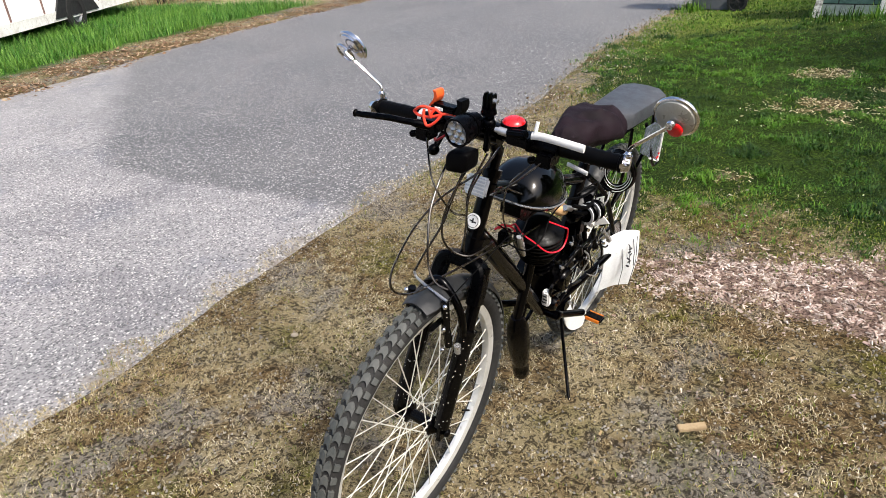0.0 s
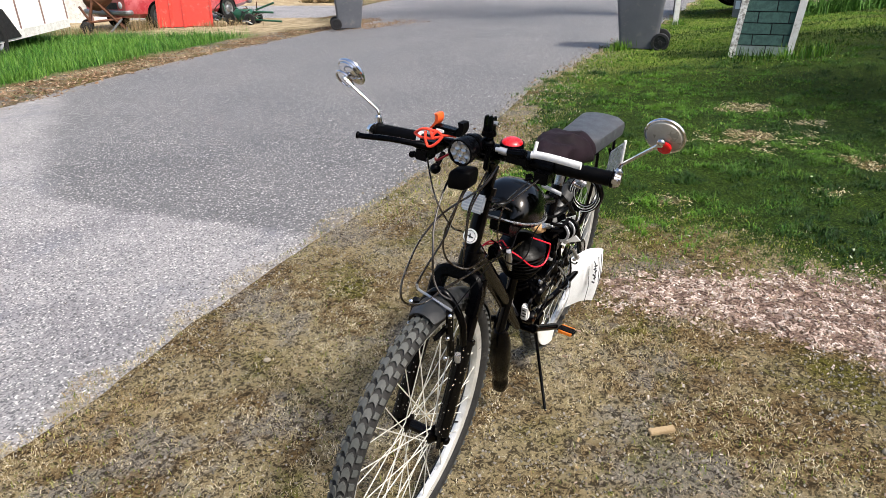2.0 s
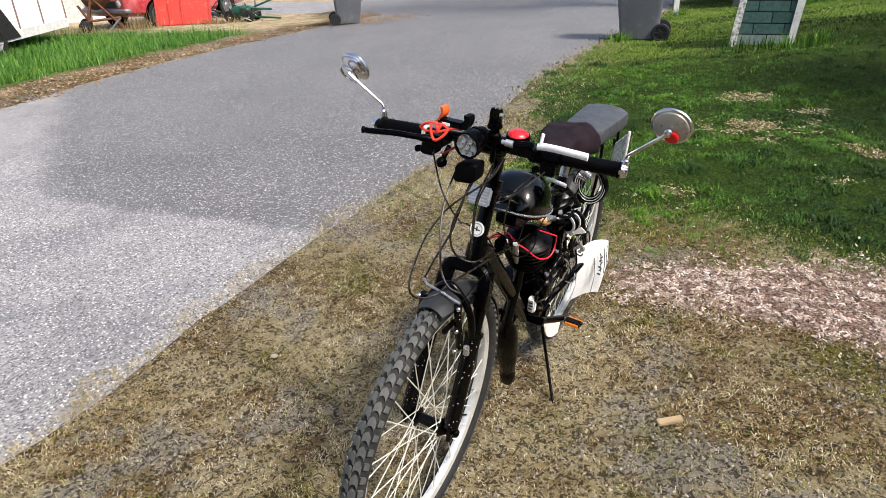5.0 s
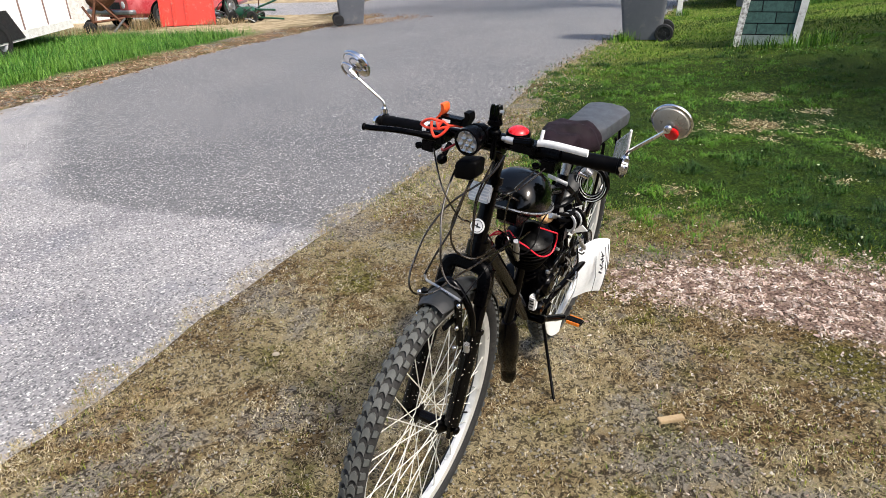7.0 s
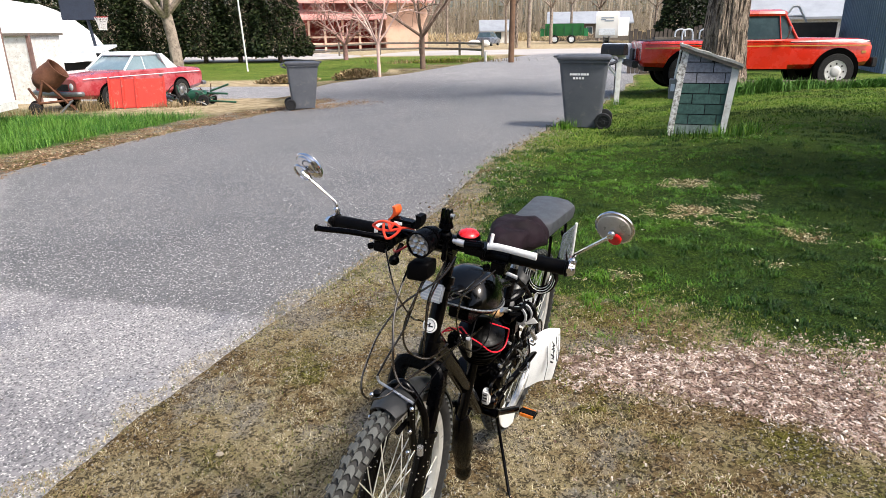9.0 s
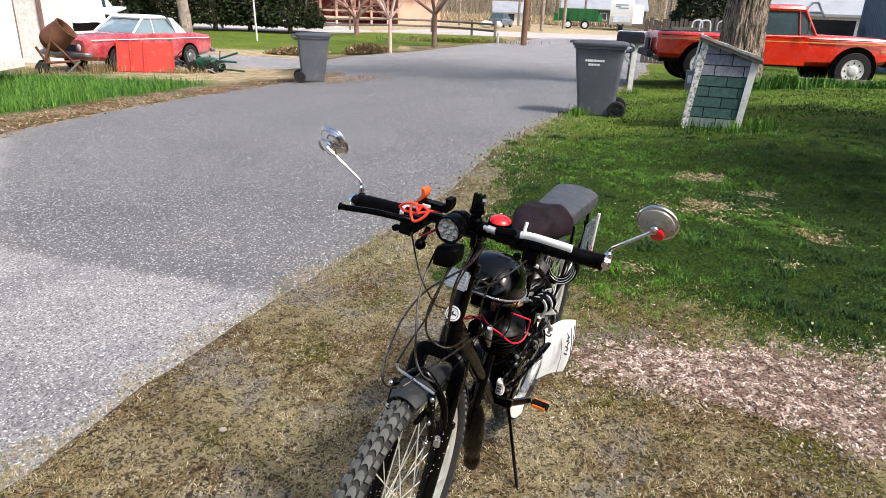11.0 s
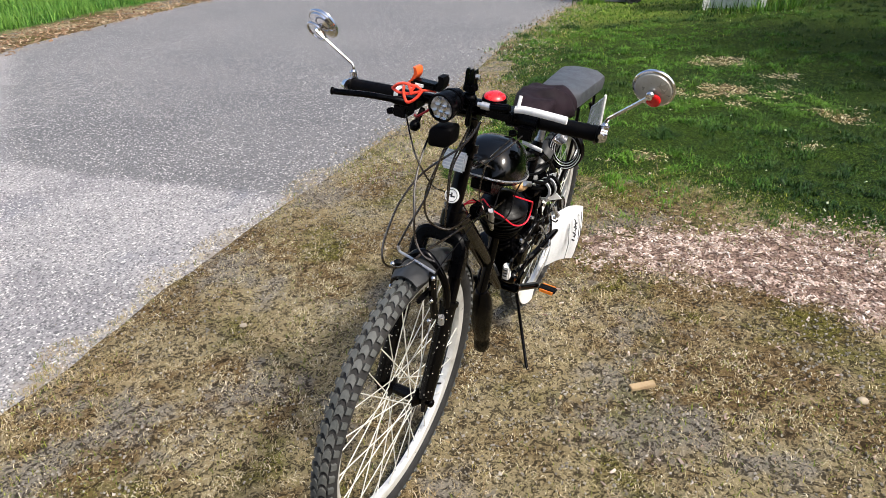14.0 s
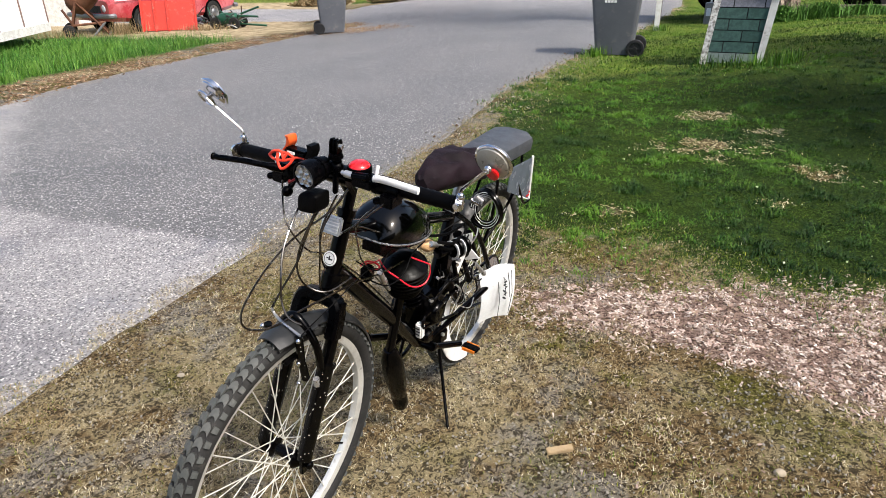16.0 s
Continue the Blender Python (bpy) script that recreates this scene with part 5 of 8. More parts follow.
for z, w, x in ((2.9, 1.5, 0.0), (2.55, 1.1, 0.2), (2.7, 0.6, -0.5)):
    bm = bmesh.new()
    box(bm, x, -3.22, z, w, 0.02, 0.12)
    part("stripe", bm, BLUE_SIDING, cb)
bm = bmesh.new()
box(bm, 0, -3.25, 1.3, 1.9, 0.06, 0.7)
part("locker", bm, PALE_STEEL, cb)
bm = bmesh.new()
box(bm, 2.0, 1.0, 1.9, 1.3, 3.4, 2.2)
part("slide_out", bm, TRAILER_WHITE, cb)
for s in (1, -1):
    car_wheel(cv, 0.0, 1.2 * s, 0.36, s, STEEL_DULL)
bm = bmesh.new()
cyl(bm, (-0.3, -4.6, 0.0), (-0.3, -3.0, 0.75), 0.08, seg=8)
cyl(bm, (0.3, -4.6, 0.0), (0.3, -3.0, 0.75), 0.08, seg=8)
part("drawbar", bm, WHEEL_BLACK, cv)
for k, (x, y, w) in enumerate(((13.9, 69.0, 1.6), (15.0, 68.6, 1.0))):
    bm = bmesh.new()
    ball(bm, (0, 0, 0.35), 0.6, w * 0.8, 0.6, 0.6, 14)
    for v in bm.verts:
        v.co *= 1 + 0.15 * noise.noise(v.co * 3 + Vector((k, 0, 0)))
    solid("boulder", bm, WHITE_WOOD, "whitish boulder at the yard edge", "boulder", on_ground(x, y), "yard boulders")

# ---- far woods: trunks, brush and twigs in one ----
rng = random.Random(77)
wv, wf = [], []
for k in range(9000):
    x = rng.uniform(-60, 95)
    y = 104 + 0.12 * abs(x) + rng.uniform(0, 14) - (22 if x > 60 else 0)
    big_ = rng.random() < 0.10
    h = rng.uniform(6, 12) if big_ else rng.uniform(1.0, 5.5)
    w = rng.uniform(0.06, 0.16) if big_ else rng.uniform(0.015, 0.05)
    z = -0.4
    if not big_:
        z += rng.random() ** 2 * 3.5
    lx, ly = rng.uniform(-1, 1) * (0.7 if big_ else 3.0), rng.uniform(-0.5, 0.5)
    i = len(wv)
    wv += [(x - w, y, z), (x + w, y, z), (x + lx + w * 0.4, y + ly, z + h), (x + lx - w * 0.4, y + ly, z + h), (x, y + w, z), (x + lx, y + ly + w * 0.4, z + h)]
    wf += [(i, i + 1, i + 2, i + 3), (i + 1, i + 4, i + 5, i + 2), (i + 4, i, i + 3, i + 5)]
WOODS = vary("bare_wood_and_brush", [(160, 148, 132), (118, 106, 92), (190, 178, 160), (132, 122, 100), (88, 78, 67)], 0.95)
raw("woodland", wv, wf, WOODS, "bare brown winter woodland and brush", "woodland")


def clump(r):
    x = r.uniform(-60, 95)
    return Vector((x, 108 + 0.12 * abs(x) + r.uniform(0, 12) - (22 if x > 60 else 0), -0.4 + 7.5 * r.random() ** 1.6)), Vector((0, -1, 0.3))


v, f = needles(clump, 26000, 0.9, rng, 0.22)
raw("brush", [tuple(q) for q in v], f, vary("olive_brown_brush", [(150, 136, 104), (116, 108, 76), (176, 160, 130), (98, 90, 66)], 0.95), "olive-brown brush in front of the woods", "brush")


def clump2(r):
    x = r.uniform(9, 60)
    return Vector((x, 96 + r.uniform(0, 3), -0.3 + 1.1 * r.random())), Vector((0, -0.3, 1))


v, f = needles(clump2, 6000, 0.5, rng, 0.3)
raw("dry_reeds", [tuple(q) for q in v], f, vary("pale_dry_reeds", [(206, 188, 152), (186, 166, 128), (222, 206, 176)], 0.95), "strip of pale dry grass before the woods", "dry grass")
n = Nodes("pale_yard_gravel")
YARD = n.set(n.mix(n.noise(0.5, 5), lin((226, 212, 200)), lin((206, 190, 176))), 0.95)
yq = [(-8.0, 61.5), (20.0, 60.2), (60.0, 58.2), (140.0, 52.2), (140.0, 86.0), (60.0, 95.0), (10.0, 97.0), (-8.0, 80.0)]
raw("far_yard", [(x, y, ground_z(x, y) + 0.006) for x, y in yq], [tuple(range(len(yq)))], YARD, "pale gravel yard beyond the cross road", "yard", "structure")

# ---- the motorised bicycle ----
# local axes: x forward, y to the rider's left, z up in the plane of the leaning frame; origin under the front axle
_F, _L, _U = Vector((-0.5501, -0.8351, 0.0)), Vector((0.8292, -0.5462, -0.1184)), Vector((0.0989, -0.0651, 0.9930))
BIKE = Matrix((_F, _L, _U)).transposed().to_4x4()
BIKE.translation = (0.0274, 1.5515, 0.0023)

BLACK_PAINT = mat("black_frame_paint", (1, 1, 2), 0.13, 0.0, (6, 5, 5), 14, 0.6, 300, 0.05, spec=0.16)
GLOSS_BLACK = mat("gloss_black_tank", (1, 1, 1), 0.09, 0.0, (1, 2, 1), 5, 0.5, 60, 0.003, spec=0.34)
BLACK_PLASTIC = mat("black_plastic", (1, 1, 2), 0.26, 0.0, (4, 4, 5), 20, 0.6, 250, 0.10, spec=0.07)
BLACK_RUBBER = mat("black_rubber", (3, 3, 4), 0.5, 0.0, (7, 6, 7), 16, 0.7, 200, 0.25, spec=0.07)
TYRE_RUBBER = mat("dusty_tyre_rubber", (24, 24, 24), 0.85, 0.0, (38, 37, 36), 9, 0.8, 180, 0.4, dirt=(70, 67, 62))
RIM_ALLOY = mat("brushed_rim_alloy", (222, 222, 218), 0.36, 0.5, (176, 176, 172), 12, 0.6, 200, 0.08, dirt=(150, 146, 138))
TREAD_RUBBER = mat("worn_grey_tread", (62, 65, 63), 0.72, 0.0, (80, 81, 78), 9, 0.8, 180, 0.4, dirt=(104, 101, 95))
GUARD_PLASTIC = mat("dusty_black_guard_plastic", (34, 35, 36), 0.42, 0.0, (46, 47, 48), 12, 0.7, 120, 0.2)
CHROME = mat("chrome", (225, 226, 230), 0.10, 1.0, (200, 200, 205), 12, 0.5, 200, 0.03)
ALLOY = mat("brushed_rim_alloy", (226, 227, 228), 0.38, 0.35, (208, 208, 208), 10, 0.6, 220, 0.1, dirt=(186, 182, 176))
STEEL = mat("dull_steel", (196, 196, 198), 0.3, 0.8, (150, 148, 146), 14, 0.7, 200, 0.15)
SPOKE = mat("spoke_steel", (226, 224, 214), 0.35, 0.35, (206, 202, 190), 30, 0.5, 300, 0.05)
WHITE_PAINT = mat("white_paint", (238, 238, 236), 0.4, 0.0, (222, 222, 220), 12, 0.5, 160, 0.08)
RED_PLASTIC = mat("red_plastic", (205, 22, 26), 0.22, 0.0, (176, 14, 18), 18, 0.5, 200, 0.05, coat=0.5)
ORANGE = mat("orange_rubber", (240, 96, 38), 0.5, 0.0, (226, 76, 30), 20, 0.5, 200, 0.1)
CORAL = mat("red_orange_rubber", (246, 74, 46), 0.5, 0.0, (234, 56, 38), 20, 0.5, 200, 0.1)
AMBER = mat("amber_reflector", (226, 128, 34), 0.25, 0.0, (206, 104, 20), 30, 0.6, 300, 0.3, coat=0.5)
GREY_VINYL = mat("grey_vinyl", (60, 63, 68), 0.5, 0.0, (70, 72, 77), 7, 0.6, 320, 0.35)
PLUM_CLOTH = mat("plum_black_cloth", (28, 17, 24), 0.75, 0.0, (12, 8, 11), 14, 0.8, 400, 0.5, spec=0.16)
TAN = mat("tan_rubber_boot", (206, 168, 122), 0.55, 0.0, (186, 144, 98), 20, 0.6, 200, 0.2)
LENS = mat("clear_ribbed_lens", (232, 234, 238), 0.2, 0.1, (200, 204, 210), 40, 0.6, 300, 0.3, coat=0.8)
BRONZE_CABLE = mat("bronze_black_cable_sleeve", (22, 18, 14), 0.2, 0.0, (48, 39, 28), 25, 0.7, 300, 0.05, coat=0.5)
RED_WIRE = mat("red_wire", (222, 30, 52), 0.35, 0.0, (200, 20, 40), 30, 0.4, 300, 0.05)
SHEET = mat("clouded_clear_sheet", (92, 98, 110), 0.2, 0.0, (70, 78, 88), 9, 0.7, 120, 0.1)
GUARD = mat("scuffed_silver_guard", (238, 241, 243), 0.38, 0.0, (222, 227, 230), 10, 0.5, 160, 0.12, dirt=(196, 200, 202))
MIRROR_BACK = mat("dull_grey_shell", (168, 166, 156), 0.34, 0.35, (150, 148, 138), 18, 0.5, 200, 0.03)
INK = mat("dark_print", (40, 42, 48), 0.6, 0.0)
n = Nodes("black_paint_with_dust_specks")
_speck = n.t.nodes.new("ShaderNodeSeparateColor")
n.link(n.voronoi(190, "Color"), _speck.inputs["Color"])
_dot = n.math("MULTIPLY", n.ramp(_speck.outputs[0], 0.80, 0.84), n.ramp(n.voronoi(190), 0.14, 0.30, 0.9, 0.0))
FORK_PAINT = n.set(n.mix(_dot, n.mix(n.noise(20), lin((2, 2, 2)), lin((10, 9, 8))), lin((206, 200, 190))), n.ramp(_dot, 0.0, 1.0, 0.16, 0.9), Specular_IOR_Level=0.18)

bike = thing("motorised_bicycle", BIKE, "black bicycle with a petrol engine, parked on its kickstand", "bicycle")
RW = 0.338


def wheel(name, cx, seed):
    """Tyre with its tread, rim, hub and spokes."""
    turn = pose(cx, 0, 0.33, 90, 0, 0)
    prof = []
    for k in range(14):
        a = 2 * math.pi * k / 14
        prof.append((RW - 0.027 + 0.022 * math.cos(a), 0.024 * math.sin(a)))
    w = part(name, lathe(bmesh.new(), prof, 72, turn, closed=True), TYRE_RUBBER, bike, "dusty black knobbly tyre on a silver rim")
    # curved chevron blocks in two staggered rows, with shoulder knobs outside them
    bm = bmesh.new()
    count = 72
    pitch = 2 * math.pi / count

    def on_tyre(a, th, h):
        r = RW - 0.027 + (0.0225 + h) * math.cos(th)
        return turn @ Vector((r * math.cos(a), r * math.sin(a), (0.0238 + h) * math.sin(th)))

    for i in range(count):
        for side in (1, -1):
            for th0, th1, half, bow, shift, high in ((0.04, 0.64, 0.33, 0.46, 0.0, 0.0042), (0.76, 1.20, 0.25, 0.0, 0.45, 0.0046)):
                mid = (i + shift + (0.5 if side < 0 else 0.0)) * pitch
                secs = []
                for k in range(5):
                    u = k / 4
                    th = side * (th0 + (th1 - th0) * u)
                    c = mid + bow * pitch * math.sin(math.pi * (0.15 + 0.75 * u))
                    hw = half * pitch * (1.0 - 0.12 * u)
                    secs.append([on_tyre(c - hw, th, -0.002), on_tyre(c - hw * 0.93, th, high), on_tyre(c + hw * 0.93, th, high), on_tyre(c + hw, th, -0.002)])
                loft(bm, secs)
    part("tread", bm, TREAD_RUBBER, w, "chevron tread blocks")
    ri = 0.292
    rim = [(ri - 0.016, -0.009), (ri - 0.004, -0.013), (ri + 0.004, -0.013), (ri + 0.004, -0.010), (ri - 0.002, -0.009), (ri - 0.002, 0.009), (ri + 0.004, 0.010), (ri + 0.004, 0.013), (ri - 0.004, 0.013), (ri - 0.016, 0.009), (ri - 0.018, 0.0)]
    part("rim", lathe(bmesh.new(), rim, 72, turn, closed=True), RIM_ALLOY, w, "silver alloy rim")
    hub = [(0.006, -0.055), (0.010, -0.050), (0.024, -0.034), (0.024, -0.029), (0.013, -0.024), (0.013, 0.024), (0.024, 0.029), (0.024, 0.034), (0.010, 0.050), (0.006, 0.055)]
    part("hub", lathe(bmesh.new(), hub, 20, turn), BLACK_PAINT, w, "black hub")
    one = None
    for i in range(36):
        side = 1 if i % 2 else -1
        a = 2 * math.pi * i / 36
        b = a + (1 if (i // 2) % 2 else -1) * radians(62)
        if one is None or i < 4:
            bm = bmesh.new()
            p0 = Vector((0.022 * math.cos(b - a), 0.022 * math.sin(b - a), side * 0.031))
            p1 = Vector((ri - 0.012, 0, side * 0.003))
            cyl(bm, p0, p1, 0.0014, seg=6)
            cyl(bm, p1.lerp(p0, 0.05), p1, 0.0021, seg=6)
            s = part("spoke", bm, SPOKE, w)
            one = one or {}
            one[i] = s.data
        else:
            s = new("spoke", one[i % 4])
            s.parent = w
        s.matrix_basis = turn @ pose(0, 0, 0, 0, 0, math.degrees(a))
    bm = bmesh.new()
    m = turn @ pose(0, 0, 0, 0, 0, 215 if cx == 0 else 100)
    tube(bm, [m @ Vector((ri - 0.022, 0, 0)), m @ Vector((ri - 0.055, 0, 0.004))], 0.0028, 8)
    part("valve", bm, BLACK_RUBBER, w)
    return w


wheel("front_wheel", 0.0, 1)
rear = wheel("rear_wheel", -1.0, 2)

# frame tubes
HX, HZ = -0.185, 0.775            # a point of the steering axis


def steer(z, ahead=0.0):
    """A point on the steering axis at height z, moved forward."""
    return Vector((HX - (z - HZ) * 0.364 + ahead, 0, z))


BB, SEAT_TOP, REAR_AXLE = Vector((-0.60, 0, 0.285)), Vector((-0.755, 0, 0.70)), Vector((-1.0, 0, 0.33))
for name, p, q, r in (
    ("head_tube", steer(0.715), steer(0.86), 0.0172),
    ("top_tube", steer(0.83), SEAT_TOP + Vector((0.02, 0, -0.04)), 0.016),
    ("down_tube", steer(0.74), BB, 0.021),
    ("seat_tube", BB, SEAT_TOP, 0.017),
):
    bm = bmesh.new()
    cyl(bm, p, q, r, seg=18)
    part(name, bm, BLACK_PAINT, bike)
bm = bmesh.new()
cyl(bm, SEAT_TOP + Vector((0.0, 0, -0.03)), SEAT_TOP + Vector((-0.045, 0, 0.11)), 0.0135, seg=14)
part("seat_post", bm, STEEL, bike, "bright steel seat post")
for s in (1, -1):
    bm = bmesh.new()
    tube(bm, spline([BB + Vector((-0.02, 0.025 * s, 0)), (-0.75, 0.04 * s, 0.30), (-0.9, 0.062 * s, 0.325), REAR_AXLE + Vector((0, 0.066 * s, 0))], 5), 0.0105, 10)
    part("chain_stay", bm, BLACK_PAINT, bike)
    bm = bmesh.new()
    tube(bm, spline([SEAT_TOP + Vector((0.01, 0.02 * s, -0.03)), (-0.86, 0.05 * s, 0.56), REAR_AXLE + Vector((0, 0.066 * s, 0.0))], 6), 0.0085, 10)
    part("seat_stay", bm, BLACK_PAINT, bike)
for z, r in ((0.712, 0.025), (0.862, 0.025)):
    bm = bmesh.new()
    cyl(bm, steer(z - 0.008), steer(z + 0.008), r * 0.86, seg=20)
    part("headset_cup", bm, BLACK_PAINT, bike)

# fork
for s in (1, -1):
    top, low = steer(0.690, 0.02) + Vector((0, 0.049 * s, 0)), Vector((0.004, 0.057 * s, 0.345))
    mid = low.lerp(top, 0.60)
    bm = bmesh.new()
    cyl(bm, low, mid, 0.0175, 0.019, seg=16)
    cyl(bm, mid, mid.lerp(top, 0.06), 0.022, seg=16)
    leg = part("fork_leg", bm, FORK_PAINT, bike, "dusty black fork leg")
    bm = bmesh.new()
    cyl(bm, mid.lerp(top, 0.04), top, 0.0145, seg=14)
    part("stanchion", bm, BLACK_PAINT, leg)
    bm = bmesh.new()
    box(bm, 0.0, 0.058 * s, 0.335, 0.034, 0.010, 0.05)
    ball(bm, (0.0, 0.070 * s, 0.33), 0.011, 1, 0.7, 1, 10)
    part("dropout", bm, BLACK_PAINT, leg, bevel=0.003)
    bm = bmesh.new()
    cyl(bm, mid.lerp(low, 0.15) + Vector((0.018, 0, 0)), mid.lerp(low, 0.05) + Vector((0.030, 0, 0)), 0.0075, seg=10)
    part("brake_post", bm, STEEL, leg)
# crown: an arch over the tyre
bm = bmesh.new()
arch = spline([steer(z, 0.024) + Vector((0, y, 0)) for y, z in ((-0.051, 0.615), (-0.050, 0.660), (-0.044, 0.682), (-0.030, 0.690), (0, 0.692), (0.030, 0.690), (0.044, 0.682), (0.050, 0.660), (0.051, 0.615))], 5)
rings = []
for i, p in enumerate(arch):
    t = (arch[min(i + 1, len(arch) - 1)] - arch[max(i - 1, 0)]).normalized()
    u = Vector((1, 0, 0.3)).normalized()
    w = t.cross(u).normalized()
    rings.append([p + 0.018 * a * u + 0.0145 * b * w for a, b in ((1, 0.6), (0.7, 1), (-0.7, 1), (-1, 0.6), (-1, -0.6), (-0.7, -1), (0.7, -1), (1, -0.6))])
loft(bm, rings)
part("fork_crown", bm, BLACK_PLASTIC, bike, "chunky black fork crown")
bm = bmesh.new()
cyl(bm, steer(0.70), steer(0.73), 0.023, seg=18)
part("steerer", bm, BLACK_PAINT, bike)
# lower brace and rim brake
bm = bmesh.new()
brace = spline([(-0.055, -0.058, 0.565), (-0.045, -0.05, 0.635), (-0.04, 0, 0.690), (-0.045, 0.05, 0.635), (-0.055, 0.058, 0.565)], 6)
tube(bm, brace, 0.0085, 10)
part("fork_brace", bm, BLACK_PAINT, bike)
for s in (1, -1):
    bm = bmesh.new()
    tube(bm, [(-0.015, 0.050 * s, 0.560), (-0.005, 0.046 * s, 0.615), (-0.005, 0.040 * s, 0.672)], 0.0085, 8)
    arm = part("brake_arm", bm, FORK_PAINT, bike, "black rim brake arm")
    bm = bmesh.new()
    box(bm, -0.004, 0.026 * s, 0.612, 0.055, 0.010, 0.012)
    part("brake_pad", bm, BLACK_RUBBER, arm, bevel=0.003)
    for z in (0.560, 0.612, 0.668):
        bm = bmesh.new()
        ball(bm, (0.005, 0.047 * s, z), 0.0055, 1, 1, 1, 10)
        part("bolt", bm, CHROME, arm, "bright bolt head")
bm = bmesh.new()
tube(bm, spline([(-0.040, -0.061, 0.683), (-0.040, -0.056, 0.672), (-0.030, -0.040, 0.676), (-0.012, -0.010, 0.684), (-0.004, 0.045, 0.676)], 6), 0.0030, 8)
part("brake_noodle", bm, STEEL, bike, "chrome brake cable guide")

# mudguard over the front tyre: a tongue ahead of the fork and one behind
for name, a0, a1, wide in (("front_mudguard", 83, 103, 0.036), ("rear_mudguard", 101, 169, 0.027)):
    bm = bmesh.new()
    sec = []
    for k in range(15):
        a = radians(a0 + (a1 - a0) * k / 14)
        w = wide * (0.82 + 0.18 * min(1, k / 3)) if name == "front_mudguard" else wide * (1 - 0.25 * max(0, (k - 9) / 5))
        r = RW + 0.008
        outer = [(math.cos(a) * (r - 0.016 * (u * u) + h), w * u, 0.33 + math.sin(a) * (r - 0.016 * (u * u) + h)) for h, us in ((0.003, (-1, -0.6, -0.2, 0.2, 0.6, 1)), (0.0, (1, 0.6, 0.2, -0.2, -0.6, -1))) for u in us]
        sec.append(outer)
    loft(bm, sec)
    part(name, bm, GUARD_PLASTIC, bike, "black plastic clip-on mudguard")
# short mudguard over the front of the rear tyre, clamped to the seat tube
bm = bmesh.new()
sec = []
for k in range(13):
    a = radians(40 + 29 * k / 12)
    w, r = 0.030 * (0.86 + 0.14 * min(1, k / 3)), RW + 0.018
    sec.append([(-1.0 + math.cos(a) * (r - 0.016 * u * u + h), w * u, 0.33 + math.sin(a) * (r - 0.016 * u * u + h)) for h, us in ((0.003, (-1, -0.6, -0.2, 0.2, 0.6, 1)), (0.0, (1, 0.6, 0.2, -0.2, -0.6, -1))) for u in us])
loft(bm, sec)
part("seat_mudguard", bm, GUARD_PLASTIC, bike, "short black plastic mudguard behind the seat tube")

# stem and bar
CL = Vector((-0.195, 0, 0.957))
bm = bmesh.new()
cyl(bm, steer(0.86), steer(0.915), 0.0125, seg=16)
cyl(bm, steer(0.905), CL, 0.0135, seg=16)
cyl(bm, CL + Vector((0, -0.026, 0)), CL + Vector((0, 0.026, 0)), 0.022, seg=18)
part("stem", bm, BLACK_PAINT, bike)
bm = bmesh.new()
bar = spline([(-0.215, -0.297, 0.934), (-0.202, -0.17, 0.946), (-0.190, -0.08, 0.957), CL, (-0.190, 0.08, 0.962), (-0.196, 0.16, 0.965), (-0.199, 0.272, 0.967)], 6)
tube(bm, bar, 0.0115, 12)
part("handlebar", bm, BLACK_PAINT, bike)
for name, p, q in (("left_hand_grip", (-0.196, 0.150, 0.964), (-0.199, 0.268, 0.967)), ("right_hand_grip", (-0.203, -0.170, 0.945), (-0.214, -0.290, 0.934))):
    bm = bmesh.new()
    p, q = Vector(p), Vector(q)
    d = (q - p).length
    prof = [(0.0115, 0)]
    for k in range(17):
        z = d * (0.02 + 0.94 * k / 16)
        prof += [(0.0160 if k % 2 else 0.0148, z)]
    prof += [(0.0172, d * 0.97), (0.0172, d), (0.0, d)]
    lathe(bm, prof, 18, aim(p, q))
    part("grip", bm, BLACK_RUBBER, bike, "ribbed black rubber grip")
for y, z in ((0.268, 0.967), (-0.292, 0.934)):
    bm = bmesh.new()
    s = 1 if y > 0 else -1
    cyl(bm, (-0.200, y, z), (-0.203, y + 0.012 * s, z), 0.0165, 0.013, seg=16)
    part("bar_end_plug", bm, CHROME, bike, "chrome bar end clamp")

bm = bmesh.new()
lathe(bm, [(0.0115, 0.0), (0.0165, 0.001), (0.0165, 0.008), (0.0115, 0.009)], 18, aim((-0.2015, -0.162, 0.9455), (-0.2035, -0.180, 0.9440)))
part("grip_collar", bm, ALLOY, bike, "bright collar at the inner end of a grip")

# levers
bm = bmesh.new()
lv = spline([(-0.150, -0.115, 0.952), (-0.128, -0.155, 0.958), (-0.118, -0.20, 0.958), (-0.112, -0.255, 0.952), (-0.110, -0.275, 0.951)], 5)
tube(bm, lv, [0.009] * 4 + [0.0065] * (len(lv) - 7) + [0.0062, 0.0085, 0.0085], 10)
lever = part("brake_lever", bm, BLACK_PLASTIC, bike, "black brake lever")
bm = bmesh.new()
box(bm, -0.172, -0.118, 0.950, 0.05, 0.040, 0.026)
cyl(bm, (-0.193, -0.135, 0.951), (-0.193, -0.105, 0.952), 0.019, seg=16)
part("lever_clamp", bm, BLACK_PLASTIC, lever, bevel=0.004)
bm = bmesh.new()
lv = [Vector((-0.147, 0.112, 0.993)), Vector((-0.146, 0.128, 0.996)), Vector((-0.143, 0.16, 0.998)), Vector((-0.143, 0.215, 0.997))]
rings = []
